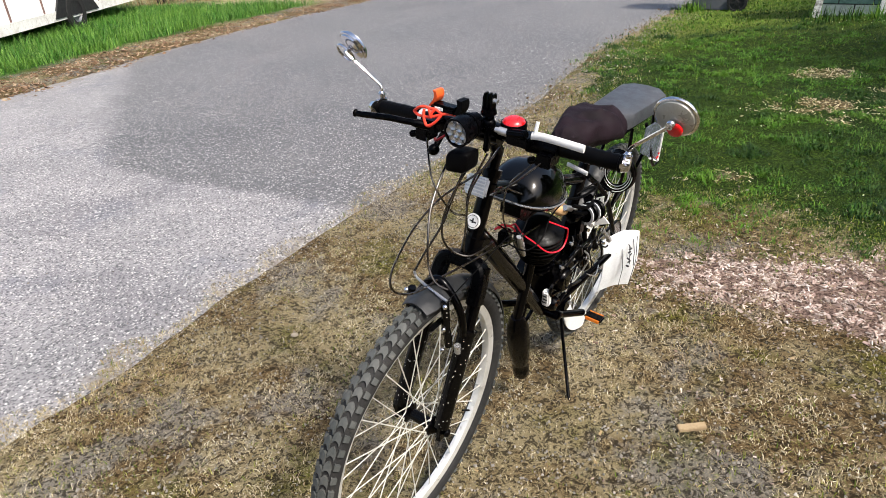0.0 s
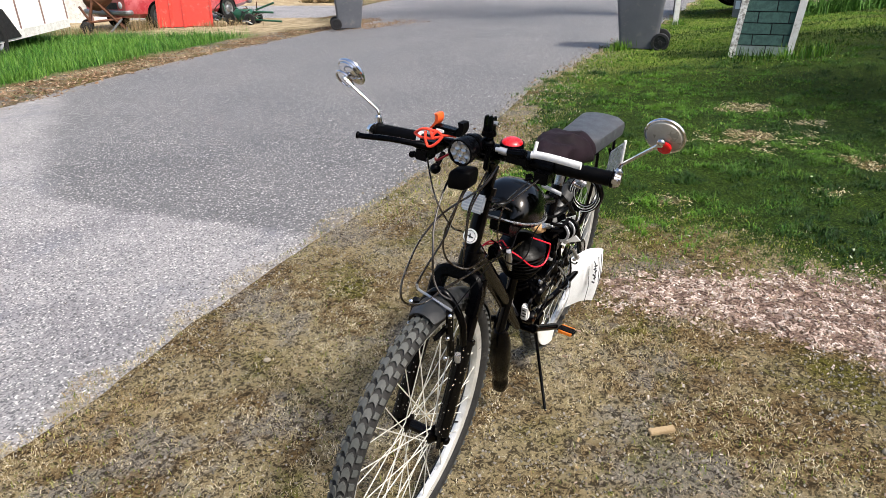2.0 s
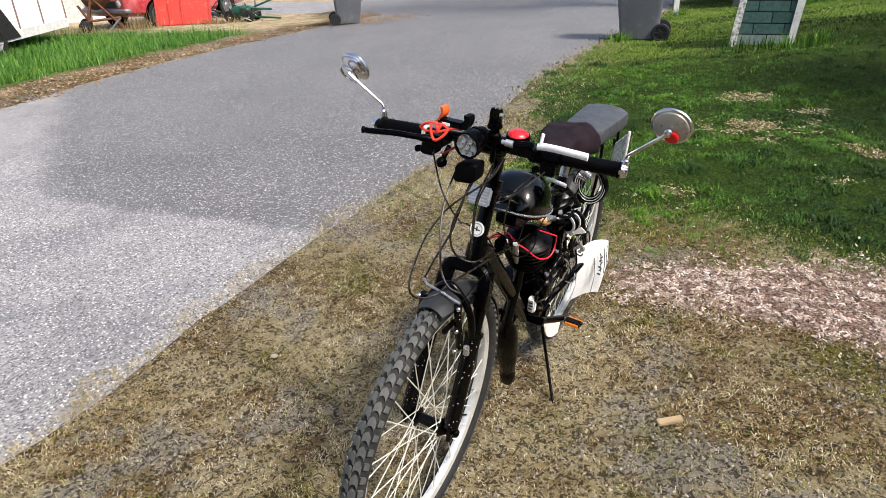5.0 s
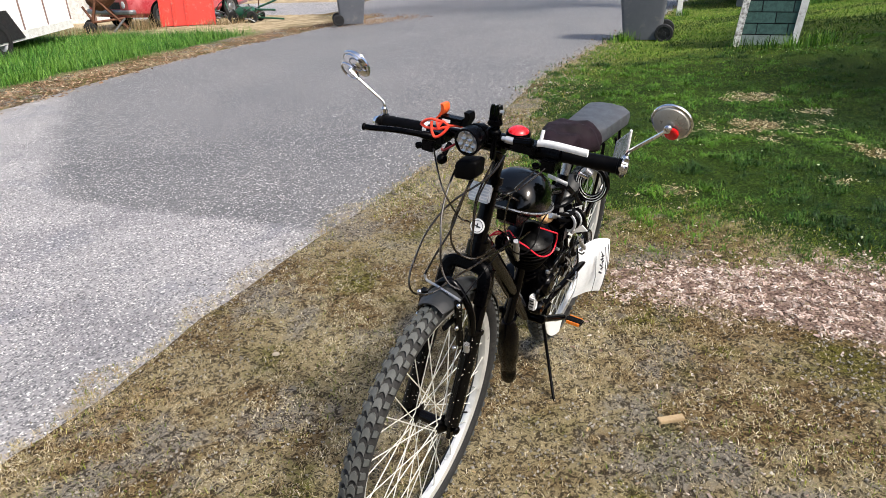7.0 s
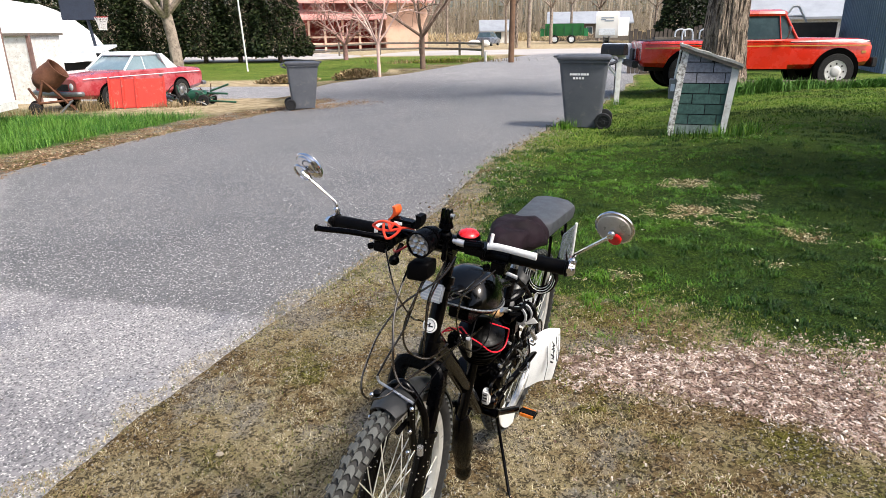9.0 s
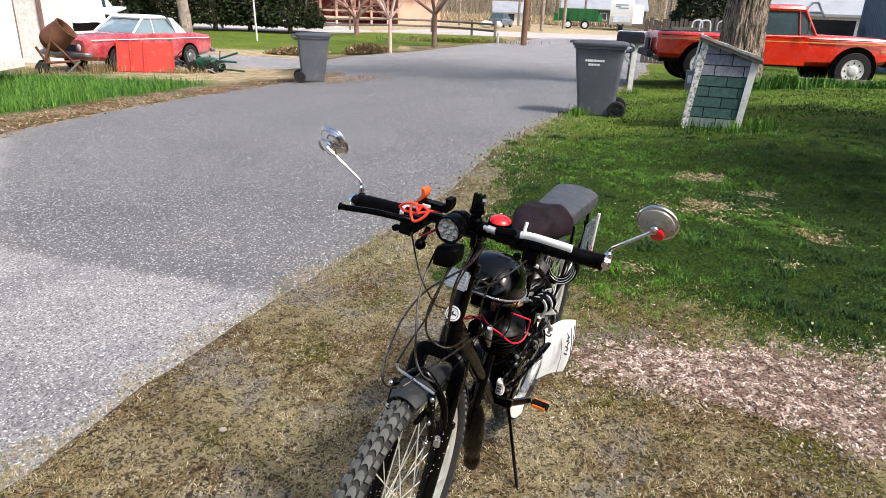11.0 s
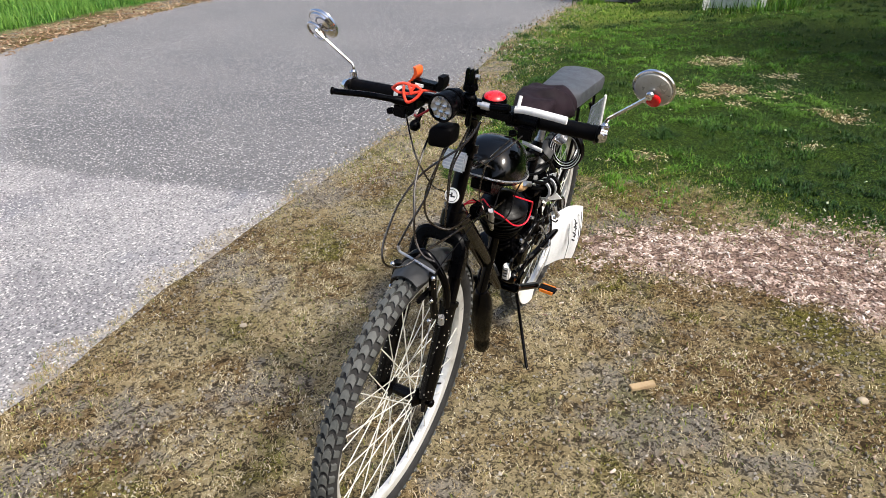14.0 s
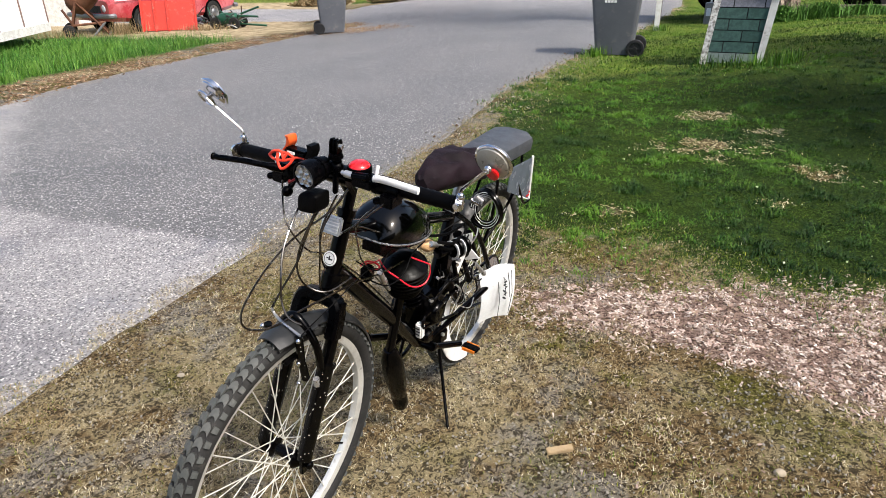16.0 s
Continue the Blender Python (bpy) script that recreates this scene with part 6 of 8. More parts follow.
for i, p in enumerate(spline(lv, 4)):
    h, w = (0.0068, 0.0045)
    rings.append([p + Vector((w * a, 0, h * b)) for a, b in ((1, 0.5), (0.5, 1), (-0.5, 1), (-1, 0.5), (-1, -0.5), (-0.5, -1), (0.5, -1), (1, -0.5))])
loft(bm, rings)
lever = part("clutch_lever", bm, WHITE_PAINT, bike, "white clutch lever")
bm = bmesh.new()
cyl(bm, (-0.146, 0.118, 0.999), (-0.150, 0.119, 1.020), 0.0035, seg=8)
part("lever_pin", bm, WHITE_PAINT, lever)
bm = bmesh.new()
cyl(bm, (-0.190, 0.085, 0.962), (-0.192, 0.125, 0.964), 0.020, seg=16)
box(bm, -0.165, 0.085, 0.975, 0.046, 0.046, 0.020)
cyl(bm, (-0.150, 0.060, 0.984), (-0.147, 0.102, 0.991), 0.0095, seg=10)
part("lever_clamp", bm, BLACK_PLASTIC, lever, bevel=0.004)
bm = bmesh.new()
cyl(bm, (-0.148, 0.044, 0.985), (-0.150, 0.062, 0.984), 0.0075, seg=12)
cyl(bm, (-0.148, 0.036, 0.985), (-0.148, 0.045, 0.985), 0.0050, seg=10)
part("cable_adjuster", bm, STEEL, lever, "chrome cable adjuster")
for y, z in ((0.135, 0.945), (-0.14, 0.925)):
    bm = bmesh.new()
    box(bm, -0.178, y, z, 0.042, 0.030, 0.026)
    cyl(bm, (-0.192, y - 0.016, z + 0.016), (-0.192, y + 0.016, z + 0.016), 0.021, seg=16)
    cyl(bm, (-0.172, y - 0.020, z - 0.006), (-0.166, y - 0.034, z - 0.010), 0.0075, seg=10)
    part("gear_shifter", bm, BLACK_PLASTIC, bike, "black gear shifter pod", bevel=0.005)
bm = bmesh.new()
ball(bm, (-0.125, -0.085, 0.918), 0.013, 1, 0.9, 0.9, 12)
cyl(bm, (-0.125, -0.085, 0.918), (-0.165, -0.09, 0.940), 0.006, seg=8)
part("horn_button", bm, BLACK_PLASTIC, bike, "round black button")

# mirrors
def mirror(name, foot, mid, centre, face, rad, spot, loop):
    face = Vector(face).normalized()
    foot, mid, centre = Vector(foot), Vector(mid), Vector(centre)
    bm = bmesh.new()
    tube(bm, [foot, foot + Vector((0, 0, 0.010)), foot.lerp(mid, 0.5) + Vector((0, 0, 0.006)), mid, mid.lerp(centre + face * 0.022, 0.5), centre + face * 0.022], 0.0036, 8)
    arm = part(name, bm, CHROME, bike, "round chrome mirror on a thin stalk")
    bm = bmesh.new()
    cyl(bm, foot + Vector((0, 0, -0.024)), foot + Vector((0, 0, 0.002)), 0.0085, seg=14)
    ball(bm, foot + Vector((0, 0, 0.002)), 0.0075, 1, 1, 1, 12)
    cyl(bm, foot + Vector((0.02, 0, -0.014)), foot + Vector((-0.012, 0, -0.014)), 0.0060, seg=10)
    part("mirror_clamp", bm, CHROME, arm)
    at = aim(centre, centre + face)
    bm = bmesh.new()
    lathe(bm, [(0.0, 0.009), (rad * 0.6, 0.008), (rad * 0.93, 0.003), (rad, -0.002), (rad * 1.03, -0.007), (rad * 0.98, -0.010), (0.0, -0.009)], 36, at)
    part("mirror_shell", bm, CHROME if loop else MIRROR_BACK, arm, "dull chrome shell")
    bm = bmesh.new()
    lathe(bm, [(0.0, -0.0118), (rad * 0.94, -0.0112), (rad * 0.94, -0.0095), (0.0, -0.0095)], 32, at)
    part("mirror_glass", bm, CHROME, arm, "mirror glass")
    bm = bmesh.new()
    ring = [at @ Vector((rad * 1.02 * math.cos(k * math.pi / 18), rad * 1.02 * math.sin(k * math.pi / 18), -0.003)) for k in range(36)]
    tube(bm, ring, 0.0036, 8, closed=True)
    part("mirror_rim", bm, CHROME, arm, "chrome rim")
    bm = bmesh.new()
    ball(bm, centre + face * 0.016, 0.0075, 1, 1, 1, 12)
    cyl(bm, centre + face * 0.010, centre + face * 0.024, 0.006, seg=10)
    part("swivel", bm, CHROME, arm)
    if loop:
        bm = bmesh.new()
        tube(bm, [at @ Vector((loop * math.cos(k * math.pi / 15), loop * math.sin(k * math.pi / 15), 0.022)) for k in range(30)], 0.0030, 8, closed=True)
        part("swivel_ring", bm, CHROME, arm)
    if loop:
        return
    c = centre + Vector(spot) + face * 0.010
    bm = bmesh.new()
    lathe(bm, [(0.0, 0.0030), (0.007, 0.0026), (0.0112, 0.0016), (0.0125, 0.0), (0.0125, -0.004), (0.0, -0.004)], 24, aim(c, c + face))
    part("reflector", bm, RED_PLASTIC, arm, "small red reflector")


mirror("left_mirror", (-0.203, 0.274, 0.982), (-0.196, 0.280, 1.003), (-0.165, 0.346, 1.080), (0.90, -0.06, -0.40), 0.0335, (0.0, 0.0060, -0.0135), 0.0)
mirror("right_mirror", (-0.222, -0.296, 0.958), (-0.222, -0.300, 0.978), (-0.215, -0.372, 1.050), (0.75, -0.14, -0.52), 0.034, (0.0, -0.014, 0.009), 0.023)

# headlight, battery pouch, holders and bell
hd = Vector((1.0, -0.10, -0.12)).normalized()
hc = Vector((-0.105, -0.018, 0.978))
bm = bmesh.new()
lathe(bm, [(0.0, -0.055), (0.020, -0.055), (0.023, -0.040), (0.023, -0.036), (0.026, -0.036), (0.026, -0.030), (0.024, -0.029), (0.027, -0.020), (0.0285, -0.004), (0.0285, 0.008), (0.025, 0.008), (0.024, 0.003), (0.0, 0.003)], 28, aim(hc, hc + hd))
light = part("headlight", bm, BLACK_PLASTIC, bike, "round black headlight with clustered lamps")
bm = bmesh.new()
lathe(bm, [(0.0, 0.0052), (0.0235, 0.0045), (0.0235, 0.003), (0.0, 0.003)], 24, aim(hc, hc + hd))
part("lens", bm, STEEL, light, "bright reflector face")
at = aim(hc, hc + hd)
for k in range(7):
    c = at @ Vector((0.0150 * math.cos(k * 1.0472), 0.0150 * math.sin(k * 1.0472), 0.006)) if k else at @ Vector((0, 0, 0.006))
    bm = bmesh.new()
    lathe(bm, [(0.0078, 0.002), (0.0050, -0.0002), (0.0018, -0.0006), (0.0, 0.001)], 14, aim(c, c + hd))
    part("lamp_cup", bm, STEEL, light, "bright steel lamp cup")
bm = bmesh.new()
cyl(bm, hc - hd * 0.03, CL + Vector((0, -0.03, 0)), 0.012, seg=12)
part("bracket", bm, BLACK_PLASTIC, light)
bm = bmesh.new()
rings = []
for x, k in ((-0.110, 0.80), (-0.112, 0.93), (-0.117, 1.0), (-0.150, 1.0), (-0.155, 0.93), (-0.157, 0.80)):
    ring = []
    for j in range(24):
        a = 2 * math.pi * j / 24
        c, s_ = math.cos(a), math.sin(a)
        ring.append((x, -0.023 + 0.0255 * k * math.copysign(abs(c) ** 0.45, c), 0.912 + 0.0215 * k * math.copysign(abs(s_) ** 0.45, s_) + 0.006 * c))
    rings.append(ring)
loft(bm, rings)
pouch = part("battery_pouch", bm, BLACK_RUBBER, bike, "small black battery pouch under the lamp")
# rubber phone holder, four-cornered, open
bm = bmesh.new()
box(bm, -0.165, -0.087, 0.992, 0.030, 0.058, 0.016, pose(0, 0, 0))
holder = part("phone_holder", bm, BLACK_PLASTIC, bike, "empty black and orange phone holder", bevel=0.005)
bm = bmesh.new()
rings = []
for k in range(7):
    t = k / 6
    c = Vector((-0.172 + 0.004 * t, -0.122 + 0.014 * math.sin(t * 2.2), 0.990 + 0.034 * t))
    rings.append([c + Vector((0.013 * a, 0.0035 * b, 0)) for a, b in ((1, 1), (-1, 1), (-1, -1), (1, -1))])
loft(bm, rings)
part("jaw", bm, ORANGE, holder, "orange rubber jaw")
bm = bmesh.new()
rings = []
for k in range(7):
    t = k / 6
    c = Vector((-0.165, -0.056 + 0.008 * math.sin(t * 2.4), 0.988 + 0.030 * t))
    rings.append([c + Vector((0.013 * a, 0.006 * b, 0)) for a, b in ((1, 1), (-1, 1), (-1, -1), (1, -1))])
loft(bm, rings)
part("jaw", bm, BLACK_RUBBER, holder, "black rubber jaw")
bm = bmesh.new()
box(bm, -0.149, -0.094, 0.993, 0.002, 0.018, 0.006)
part("print", bm, WHITE_PAINT, holder)
bm = bmesh.new()
for pts in (
    [(-0.156, -0.158, 0.972), (-0.150, -0.143, 0.984), (-0.148, -0.128, 0.990), (-0.147, -0.112, 0.990), (-0.148, -0.098, 0.990), (-0.150, -0.087, 0.983)],
    [(-0.156, -0.158, 0.972), (-0.149, -0.142, 0.969), (-0.146, -0.126, 0.971), (-0.145, -0.108, 0.974), (-0.150, -0.087, 0.983)],
    [(-0.147, -0.127, 0.986), (-0.143, -0.125, 0.972), (-0.141, -0.119, 0.960), (-0.140, -0.113, 0.956), (-0.141, -0.104, 0.960), (-0.144, -0.094, 0.970), (-0.150, -0.087, 0.983)],
    [(-0.147, -0.116, 0.990), (-0.144, -0.111, 0.982), (-0.143, -0.108, 0.974)],
    [(-0.147, -0.102, 0.990), (-0.144, -0.107, 0.982), (-0.143, -0.108, 0.974)],
    [(-0.150, -0.088, 0.983), (-0.154, -0.074, 0.986), (-0.160, -0.060, 0.985)],
):
    tube(bm, spline(pts, 5), 0.0030, 8)
part("strap", bm, CORAL, holder, "red-orange rubber web strap")
bm = bmesh.new()
tube(bm, spline([(-0.135, -0.06, 0.955), (-0.132, -0.085, 0.935), (-0.150, -0.10, 0.930)], 5), 0.0024, 8)
part("red_clip", bm, mat("dark_red_plastic", (120, 12, 18), 0.3), bike, "dark red plastic clip")

bm = bmesh.new()
cyl(bm, (-0.175, 0.012, 0.970), (-0.165, 0.012, 1.000), 0.0085, seg=14)
ball(bm, (-0.165, 0.008, 0.986), 0.015, 1, 1.2, 0.9, 12)
cyl(bm, (-0.160, 0.012, 1.008), (-0.158, 0.012, 1.018), 0.016, 0.013, seg=18)
cm = part("action_camera_mount", bm, BLACK_PLASTIC, bike, "black three-pronged camera mount")
for k in (-1, 0, 1):
    bm = bmesh.new()
    prism(bm, [(-0.168, 1.018), (-0.150, 1.018), (-0.150, 1.040), (-0.153, 1.046), (-0.165, 1.046), (-0.168, 1.040)], 0.012 + 0.0085 * k - 0.0013, 0.012 + 0.0085 * k + 0.0013)
    part("prong", bm, BLACK_PLASTIC, cm)
bm = bmesh.new()
cyl(bm, (-0.157, 0.020, 1.034), (-0.157, 0.030, 1.034), 0.005, seg=10)
part("screw", bm, STEEL, cm)
bm = bmesh.new()
box(bm, -0.152, 0.018, 0.960, 0.014, 0.011, 0.055)
part("bracket", bm, BLACK_PLASTIC, cm, bevel=0.004)

bc = Vector((-0.178, 0.058, 0.985))
bm = bmesh.new()
lathe(bm, [(0.0, -0.012), (0.021, -0.012), (0.0250, -0.002), (0.0255, 0.008), (0.0240, 0.013), (0.0, 0.013)], 28, aim(bc, bc + Vector((0.12, 0, 1))))
bell = part("bell", bm, BLACK_PLASTIC, bike, "red-topped black bell")
bm = bmesh.new()
lathe(bm, [(0.0225, 0.012), (0.0210, 0.0155), (0.0165, 0.0190), (0.009, 0.0215), (0.0, 0.0220)], 28, aim(bc, bc + Vector((0.12, 0, 1))))
part("dome", bm, RED_PLASTIC, bell, "red dome")
bm = bmesh.new()
cyl(bm, bc, bc + Vector((-0.015, -0.005, -0.03)), 0.010, seg=10)
part("bracket", bm, BLACK_PLASTIC, bell)

# white front reflector over the head tube
bm = bmesh.new()
box(bm, 0, 0, 0, 0.012, 0.052, 0.042, pose(-0.184, -0.014, 0.840, 0, -20, 0))
refl = part("front_reflector", bm, LENS, bike, "clear white front reflector", bevel=0.004)
bm = bmesh.new()
for k in range(5):
    box(bm, 0.0068, 0, -0.014 + 0.007 * k, 0.002, 0.042, 0.0025, pose(-0.184, -0.014, 0.840, 0, -20, 0))
part("ribs", bm, WHITE_PAINT, refl)
# head badge: a white disc with a dark letter
bd = steer(0.768, 0.0185) + Vector((0, -0.004, 0))
bm = bmesh.new()
lathe(bm, [(0.0, 0.0015), (0.0165, 0.001), (0.017, -0.001), (0.0, -0.001)], 28, aim(bd, bd + Vector((0.94, 0, 0.34))))
badge = part("head_badge", bm, WHITE_PAINT, bike, "round white badge with a black shape")
bm = bmesh.new()
at = aim(bd, bd + Vector((0.94, 0, 0.34)))
lathe(bm, [(0.0125, 0.0022), (0.0135, 0.0022), (0.0135, 0.0016), (0.0125, 0.0016)], 28, at, closed=True)
for cx, cy, sx, sy in ((0.0, 0.004, 0.004, 0.012), (0.006, 0.0, 0.012, 0.0035), (-0.006, 0.003, 0.010, 0.003)):
    box(bm, cx * 0.6, cy * 0.6 - 0.001, 0.0019, sx * 0.8, sy * 0.8, 0.0008, at)
part("badge_print", bm, INK, badge)

# fuel tank: blunt in front, tapering towards the saddle, sitting astride the top tube
def between(rows, t):
    for (t0, *u), (t1, *w) in zip(rows, rows[1:]):
        if t0 <= t <= t1:
            k = (t - t0) / (t1 - t0)
            return [p + (q - p) * k for p, q in zip(u, w)]
    return list(rows[-1][1:])


TANK = ((0.0, 0.036, 0.022), (0.02, 0.052, 0.038), (0.06, 0.064, 0.056), (0.12, 0.073, 0.074), (0.22, 0.080, 0.094), (0.35, 0.079, 0.104), (0.5, 0.073, 0.100), (0.65, 0.061, 0.087), (0.8, 0.045, 0.066), (0.92, 0.027, 0.042), (1.0, 0.010, 0.014))
bm = bmesh.new()
rings, seam = [], [[], []]
N = 28
for k in range(57):
    t = k / 56
    t = t * t * (3 - 2 * t) * 0.5 + t * 0.5
    blur = [between(TANK, min(1.0, max(0.0, t + d))) for d in (-0.07 * min(1, 6 * t), -0.035 * min(1, 6 * t), 0.0, 0.035 * min(1, 6 * t), 0.07 * min(1, 6 * t))]
    hw, high = (sum(b[i] for b in blur) / 5 for i in (0, 1))
    x, zc = -0.295 - 0.30 * t, 0.768 - 0.082 * t
    ring = []
    for j in range(N):
        a = 2 * math.pi * j / N
        c, s = math.cos(a), math.sin(a)
        ring.append((x - 0.012 * max(0, s) * (1 - t), hw * math.copysign(abs(c) ** 0.72, c), zc + (0.90 * high * abs(s) ** 0.9 if s > 0 else -0.30 * high * abs(s))))
    rings.append(ring)
    seam[0].append((x, hw + 0.003, zc - 0.002))
    seam[1].append((x, -hw - 0.003, zc - 0.002))
loft(bm, rings)
tank = part("fuel_tank", bm, GLOSS_BLACK, bike, "glossy black teardrop fuel tank")
bm = bmesh.new()
tube(bm, seam[0] + seam[1][::-1], 0.0023, 6, closed=True)
part("seam", bm, STEEL, tank, "bright rolled seam")
bm = bmesh.new()
prism(bm, [(-0.315, 0.756), (-0.43, 0.722), (-0.43, 0.700), (-0.345, 0.700), (-0.315, 0.722)], -0.022, 0.030)
part("tank_bracket", bm, BLACK_PLASTIC, tank, bevel=0.005)

# engine and exhaust
ec = Vector((-0.535, 0.0, 0.50))
up = Vector((0.35, 0, 0.94)).normalized()
bm = bmesh.new()
lathe(bm, [(0.0, -0.07), (0.044, -0.06), (0.052, -0.03), (0.052, 0.0), (0.036, 0.015), (0.0, 0.015)], 26, aim((-0.605, -0.02, 0.395), (-0.605, 0.1, 0.395)))
box(bm, -0.595, 0, 0.415, 0.075, 0.065, 0.12)
engine = part("engine", bm, BLACK_PAINT, bike, "small black two-stroke engine", bevel=0.006)
for k in range(5):
    bm = bmesh.new()
    c = ec + up * (-0.035 + 0.017 * k)
    lathe(bm, [(0.0, 0.003), (0.034, 0.003), (0.036, 0.0), (0.034, -0.003), (0.0, -0.003)], 22, aim(c, c + up))
    part("cooling_fin", bm, BLACK_PAINT, engine)
bm = bmesh.new()
cyl(bm, ec - up * 0.055, ec + up * 0.075, 0.025, seg=18)
part("cylinder", bm, BLACK_PAINT, engine)
for c, sx in (((-0.62, 0.050, 0.40), 0.9), ((-0.575, 0.048, 0.34), 0.55)):
    bm = bmesh.new()
    lathe(bm, [(0.0, 0.012), (0.034 * sx, 0.010), (0.042 * sx, 0.0), (0.042 * sx, -0.02), (0.0, -0.02)], 20, aim(c, Vector(c) + Vector((0, 1, 0))))
    part("side_cover", bm, BLACK_PAINT, engine, "round black side cover")
# black finned cylinder under the tank with a red wire across it
cc = Vector((-0.446, 0.026, 0.598))
bm = bmesh.new()
fins = [(0.0, 0.062), (0.034, 0.060), (0.050, 0.052)]
for k in range(8):
    z = 0.044 - 0.0118 * k
    w = 0.0 if k < 5 else 0.005 * (k - 4)
    fins += [(0.054 - w, z + 0.0045), (0.062 - w, z + 0.0020), (0.062 - w, z - 0.0010), (0.054 - w, z - 0.0035)]
lathe(bm, fins + [(0.034, -0.052), (0.0, -0.054)], 30, aim(cc, cc + Vector((0.25, 0.1, 1))))
can = part("finned_cylinder", bm, mat("soot_black_cylinder", (1, 1, 1), 0.35, 0.0, (4, 4, 4), 20, 0.6, 200, 0.1, spec=0.10), bike, "black finned engine cylinder")
bm = bmesh.new()
wire = spline([(-0.345, -0.045, 0.655), (-0.362, -0.02, 0.662), (-0.370, 0.0, 0.672), (-0.375, 0.025, 0.655), (-0.378, 0.050, 0.640), (-0.405, 0.068, 0.612), (-0.434, 0.078, 0.610), (-0.448, 0.080, 0.630), (-0.440, 0.074, 0.655), (-0.424, 0.055, 0.677)], 6)
for q in wire:
    off = Vector((q.x - cc.x - 0.25 * (q.z - cc.z), q.y - cc.y - 0.1 * (q.z - cc.z), 0))
    q += off.normalized() * max(0.0, 0.070 - off.length) if q.z < cc.z + 0.075 else Vector((0, 0, 0))
tube(bm, wire, 0.0020, 8)
part("ignition_wire", bm, RED_WIRE, bike, "bright red wire loop")
bm = bmesh.new()
tube(bm, spline([(-0.345, -0.045, 0.652), (-0.350, -0.03, 0.668), (-0.362, -0.012, 0.664), (-0.366, -0.002, 0.652), (-0.352, -0.02, 0.645)], 5), 0.0025, 6)
part("ignition_wire", bm, RED_WIRE, bike, "bright red wire loop")
# exhaust: pipe and muffler down in front of the bottom bracket
bm = bmesh.new()
tube(bm, spline([(-0.452, 0.014, 0.56), (-0.446, 0.014, 0.50), (-0.436, 0.011, 0.43), (-0.428, 0.007, 0.36)], 6), 0.0135, 12)
pipe = part("exhaust_pipe", bm, BLACK_PAINT, bike, "black exhaust pipe")
bm = bmesh.new()
lathe(bm, [(0.0, 0.0), (0.016, 0.0), (0.022, 0.012), (0.031, 0.05), (0.033, 0.11), (0.030, 0.17), (0.024, 0.225), (0.022, 0.235), (0.025, 0.250), (0.025, 0.285), (0.020, 0.298), (0.0, 0.298)], 24, aim((-0.425, 0.008, 0.365), (-0.515, 0.004, 0.110)))
part("muffler", bm, BLACK_PAINT, pipe, "black tapered muffler")
# carburettor with its ringed air filter, tan plug boot
bm = bmesh.new()
cyl(bm, (-0.575, 0.050, 0.620), (-0.690, 0.085, 0.612), 0.017, seg=16)
box(bm, -0.610, 0.060, 0.594, 0.034, 0.034, 0.06)
carb = part("carburettor", bm, BLACK_PAINT, bike, "silver and black carburettor", bevel=0.004)
for k in range(4):
    c = Vector((-0.630 - 0.015 * k, 0.074 + 0.0035 * k, 0.616))
    bm = bmesh.new()
    lathe(bm, [(0.0, 0.006), (0.026, 0.005), (0.028, 0.0), (0.026, -0.005), (0.0, -0.006)], 22, aim(c, c + Vector((-1, 0.22, 0))))
    part("filter_ring", bm, BLACK_PLASTIC, carb, "black filter ring")
    if k in (0, 2):
        bm = bmesh.new()
        c = c + Vector((0.0065, -0.0014, 0))
        lathe(bm, [(0.022, 0.0018), (0.0286, 0.0018), (0.0286, -0.0018), (0.022, -0.0018)], 22, aim(c, c + Vector((-1, 0.22, 0))), closed=True)
        part("filter_band", bm, ALLOY, carb, "bright steel band round the filter")
bm = bmesh.new()
loft(bm, [[(x, y, z) for y, z in ((0.028, 0.592), (0.072, 0.618), (0.072, 0.564), (0.103, 0.540), (0.045, 0.513))] for x in (-0.760, -0.763)])
part("bracket_plate", bm, WHITE_PAINT, carb, "bent white metal bracket", bevel=0.001)
bm = bmesh.new()
lathe(bm, [(0.0, -0.004), (0.010, 0.0), (0.017, 0.016), (0.019, 0.028), (0.014, 0.042), (0.006, 0.050), (0.0, 0.050)], 18, aim((-0.545, 0.012, 0.648), (-0.592, 0.040, 0.632)))
part("plug_boot", bm, TAN, bike, "tan rubber spark plug boot")
for p, q, r in (((-0.575, 0.055, 0.640), (-0.66, 0.075, 0.625), 0.006), ((-0.56, 0.06, 0.665), (-0.655, 0.078, 0.645), 0.005), ((-0.52, 0.03, 0.69), (-0.70, 0.06, 0.66), 0.004)):
    bm = bmesh.new()
    tube(bm, spline([p, Vector(p).lerp(Vector(q), 0.5) + Vector((0, 0.01, -0.008)), q], 5), r, 8)
    part("fuel_hose", bm, BLACK_RUBBER, bike)
bm = bmesh.new()
cyl(bm, (-0.70, 0.05, 0.505), (-0.715, 0.06, 0.565), 0.017, seg=14)
part("fuel_filter", bm, WHITE_PAINT, bike, "small white filter")
bm = bmesh.new()
box(bm, 0, 0, 0, 0.022, 0.022, 0.052, pose(-0.545, 0.036, 0.372, 0, 8, 0))
bottle = part("oil_bottle", bm, WHITE_PAINT, bike, "small white box with faint print", bevel=0.004)
for k in range(3):
    bm = bmesh.new()
    box(bm, 0.0116, -0.002 + 0.002 * (k % 2), 0.012 - 0.011 * k, 0.001, 0.012, 0.004, pose(-0.545, 0.036, 0.372, 0, 8, 0))
    part("print_bar", bm, INK, bottle)
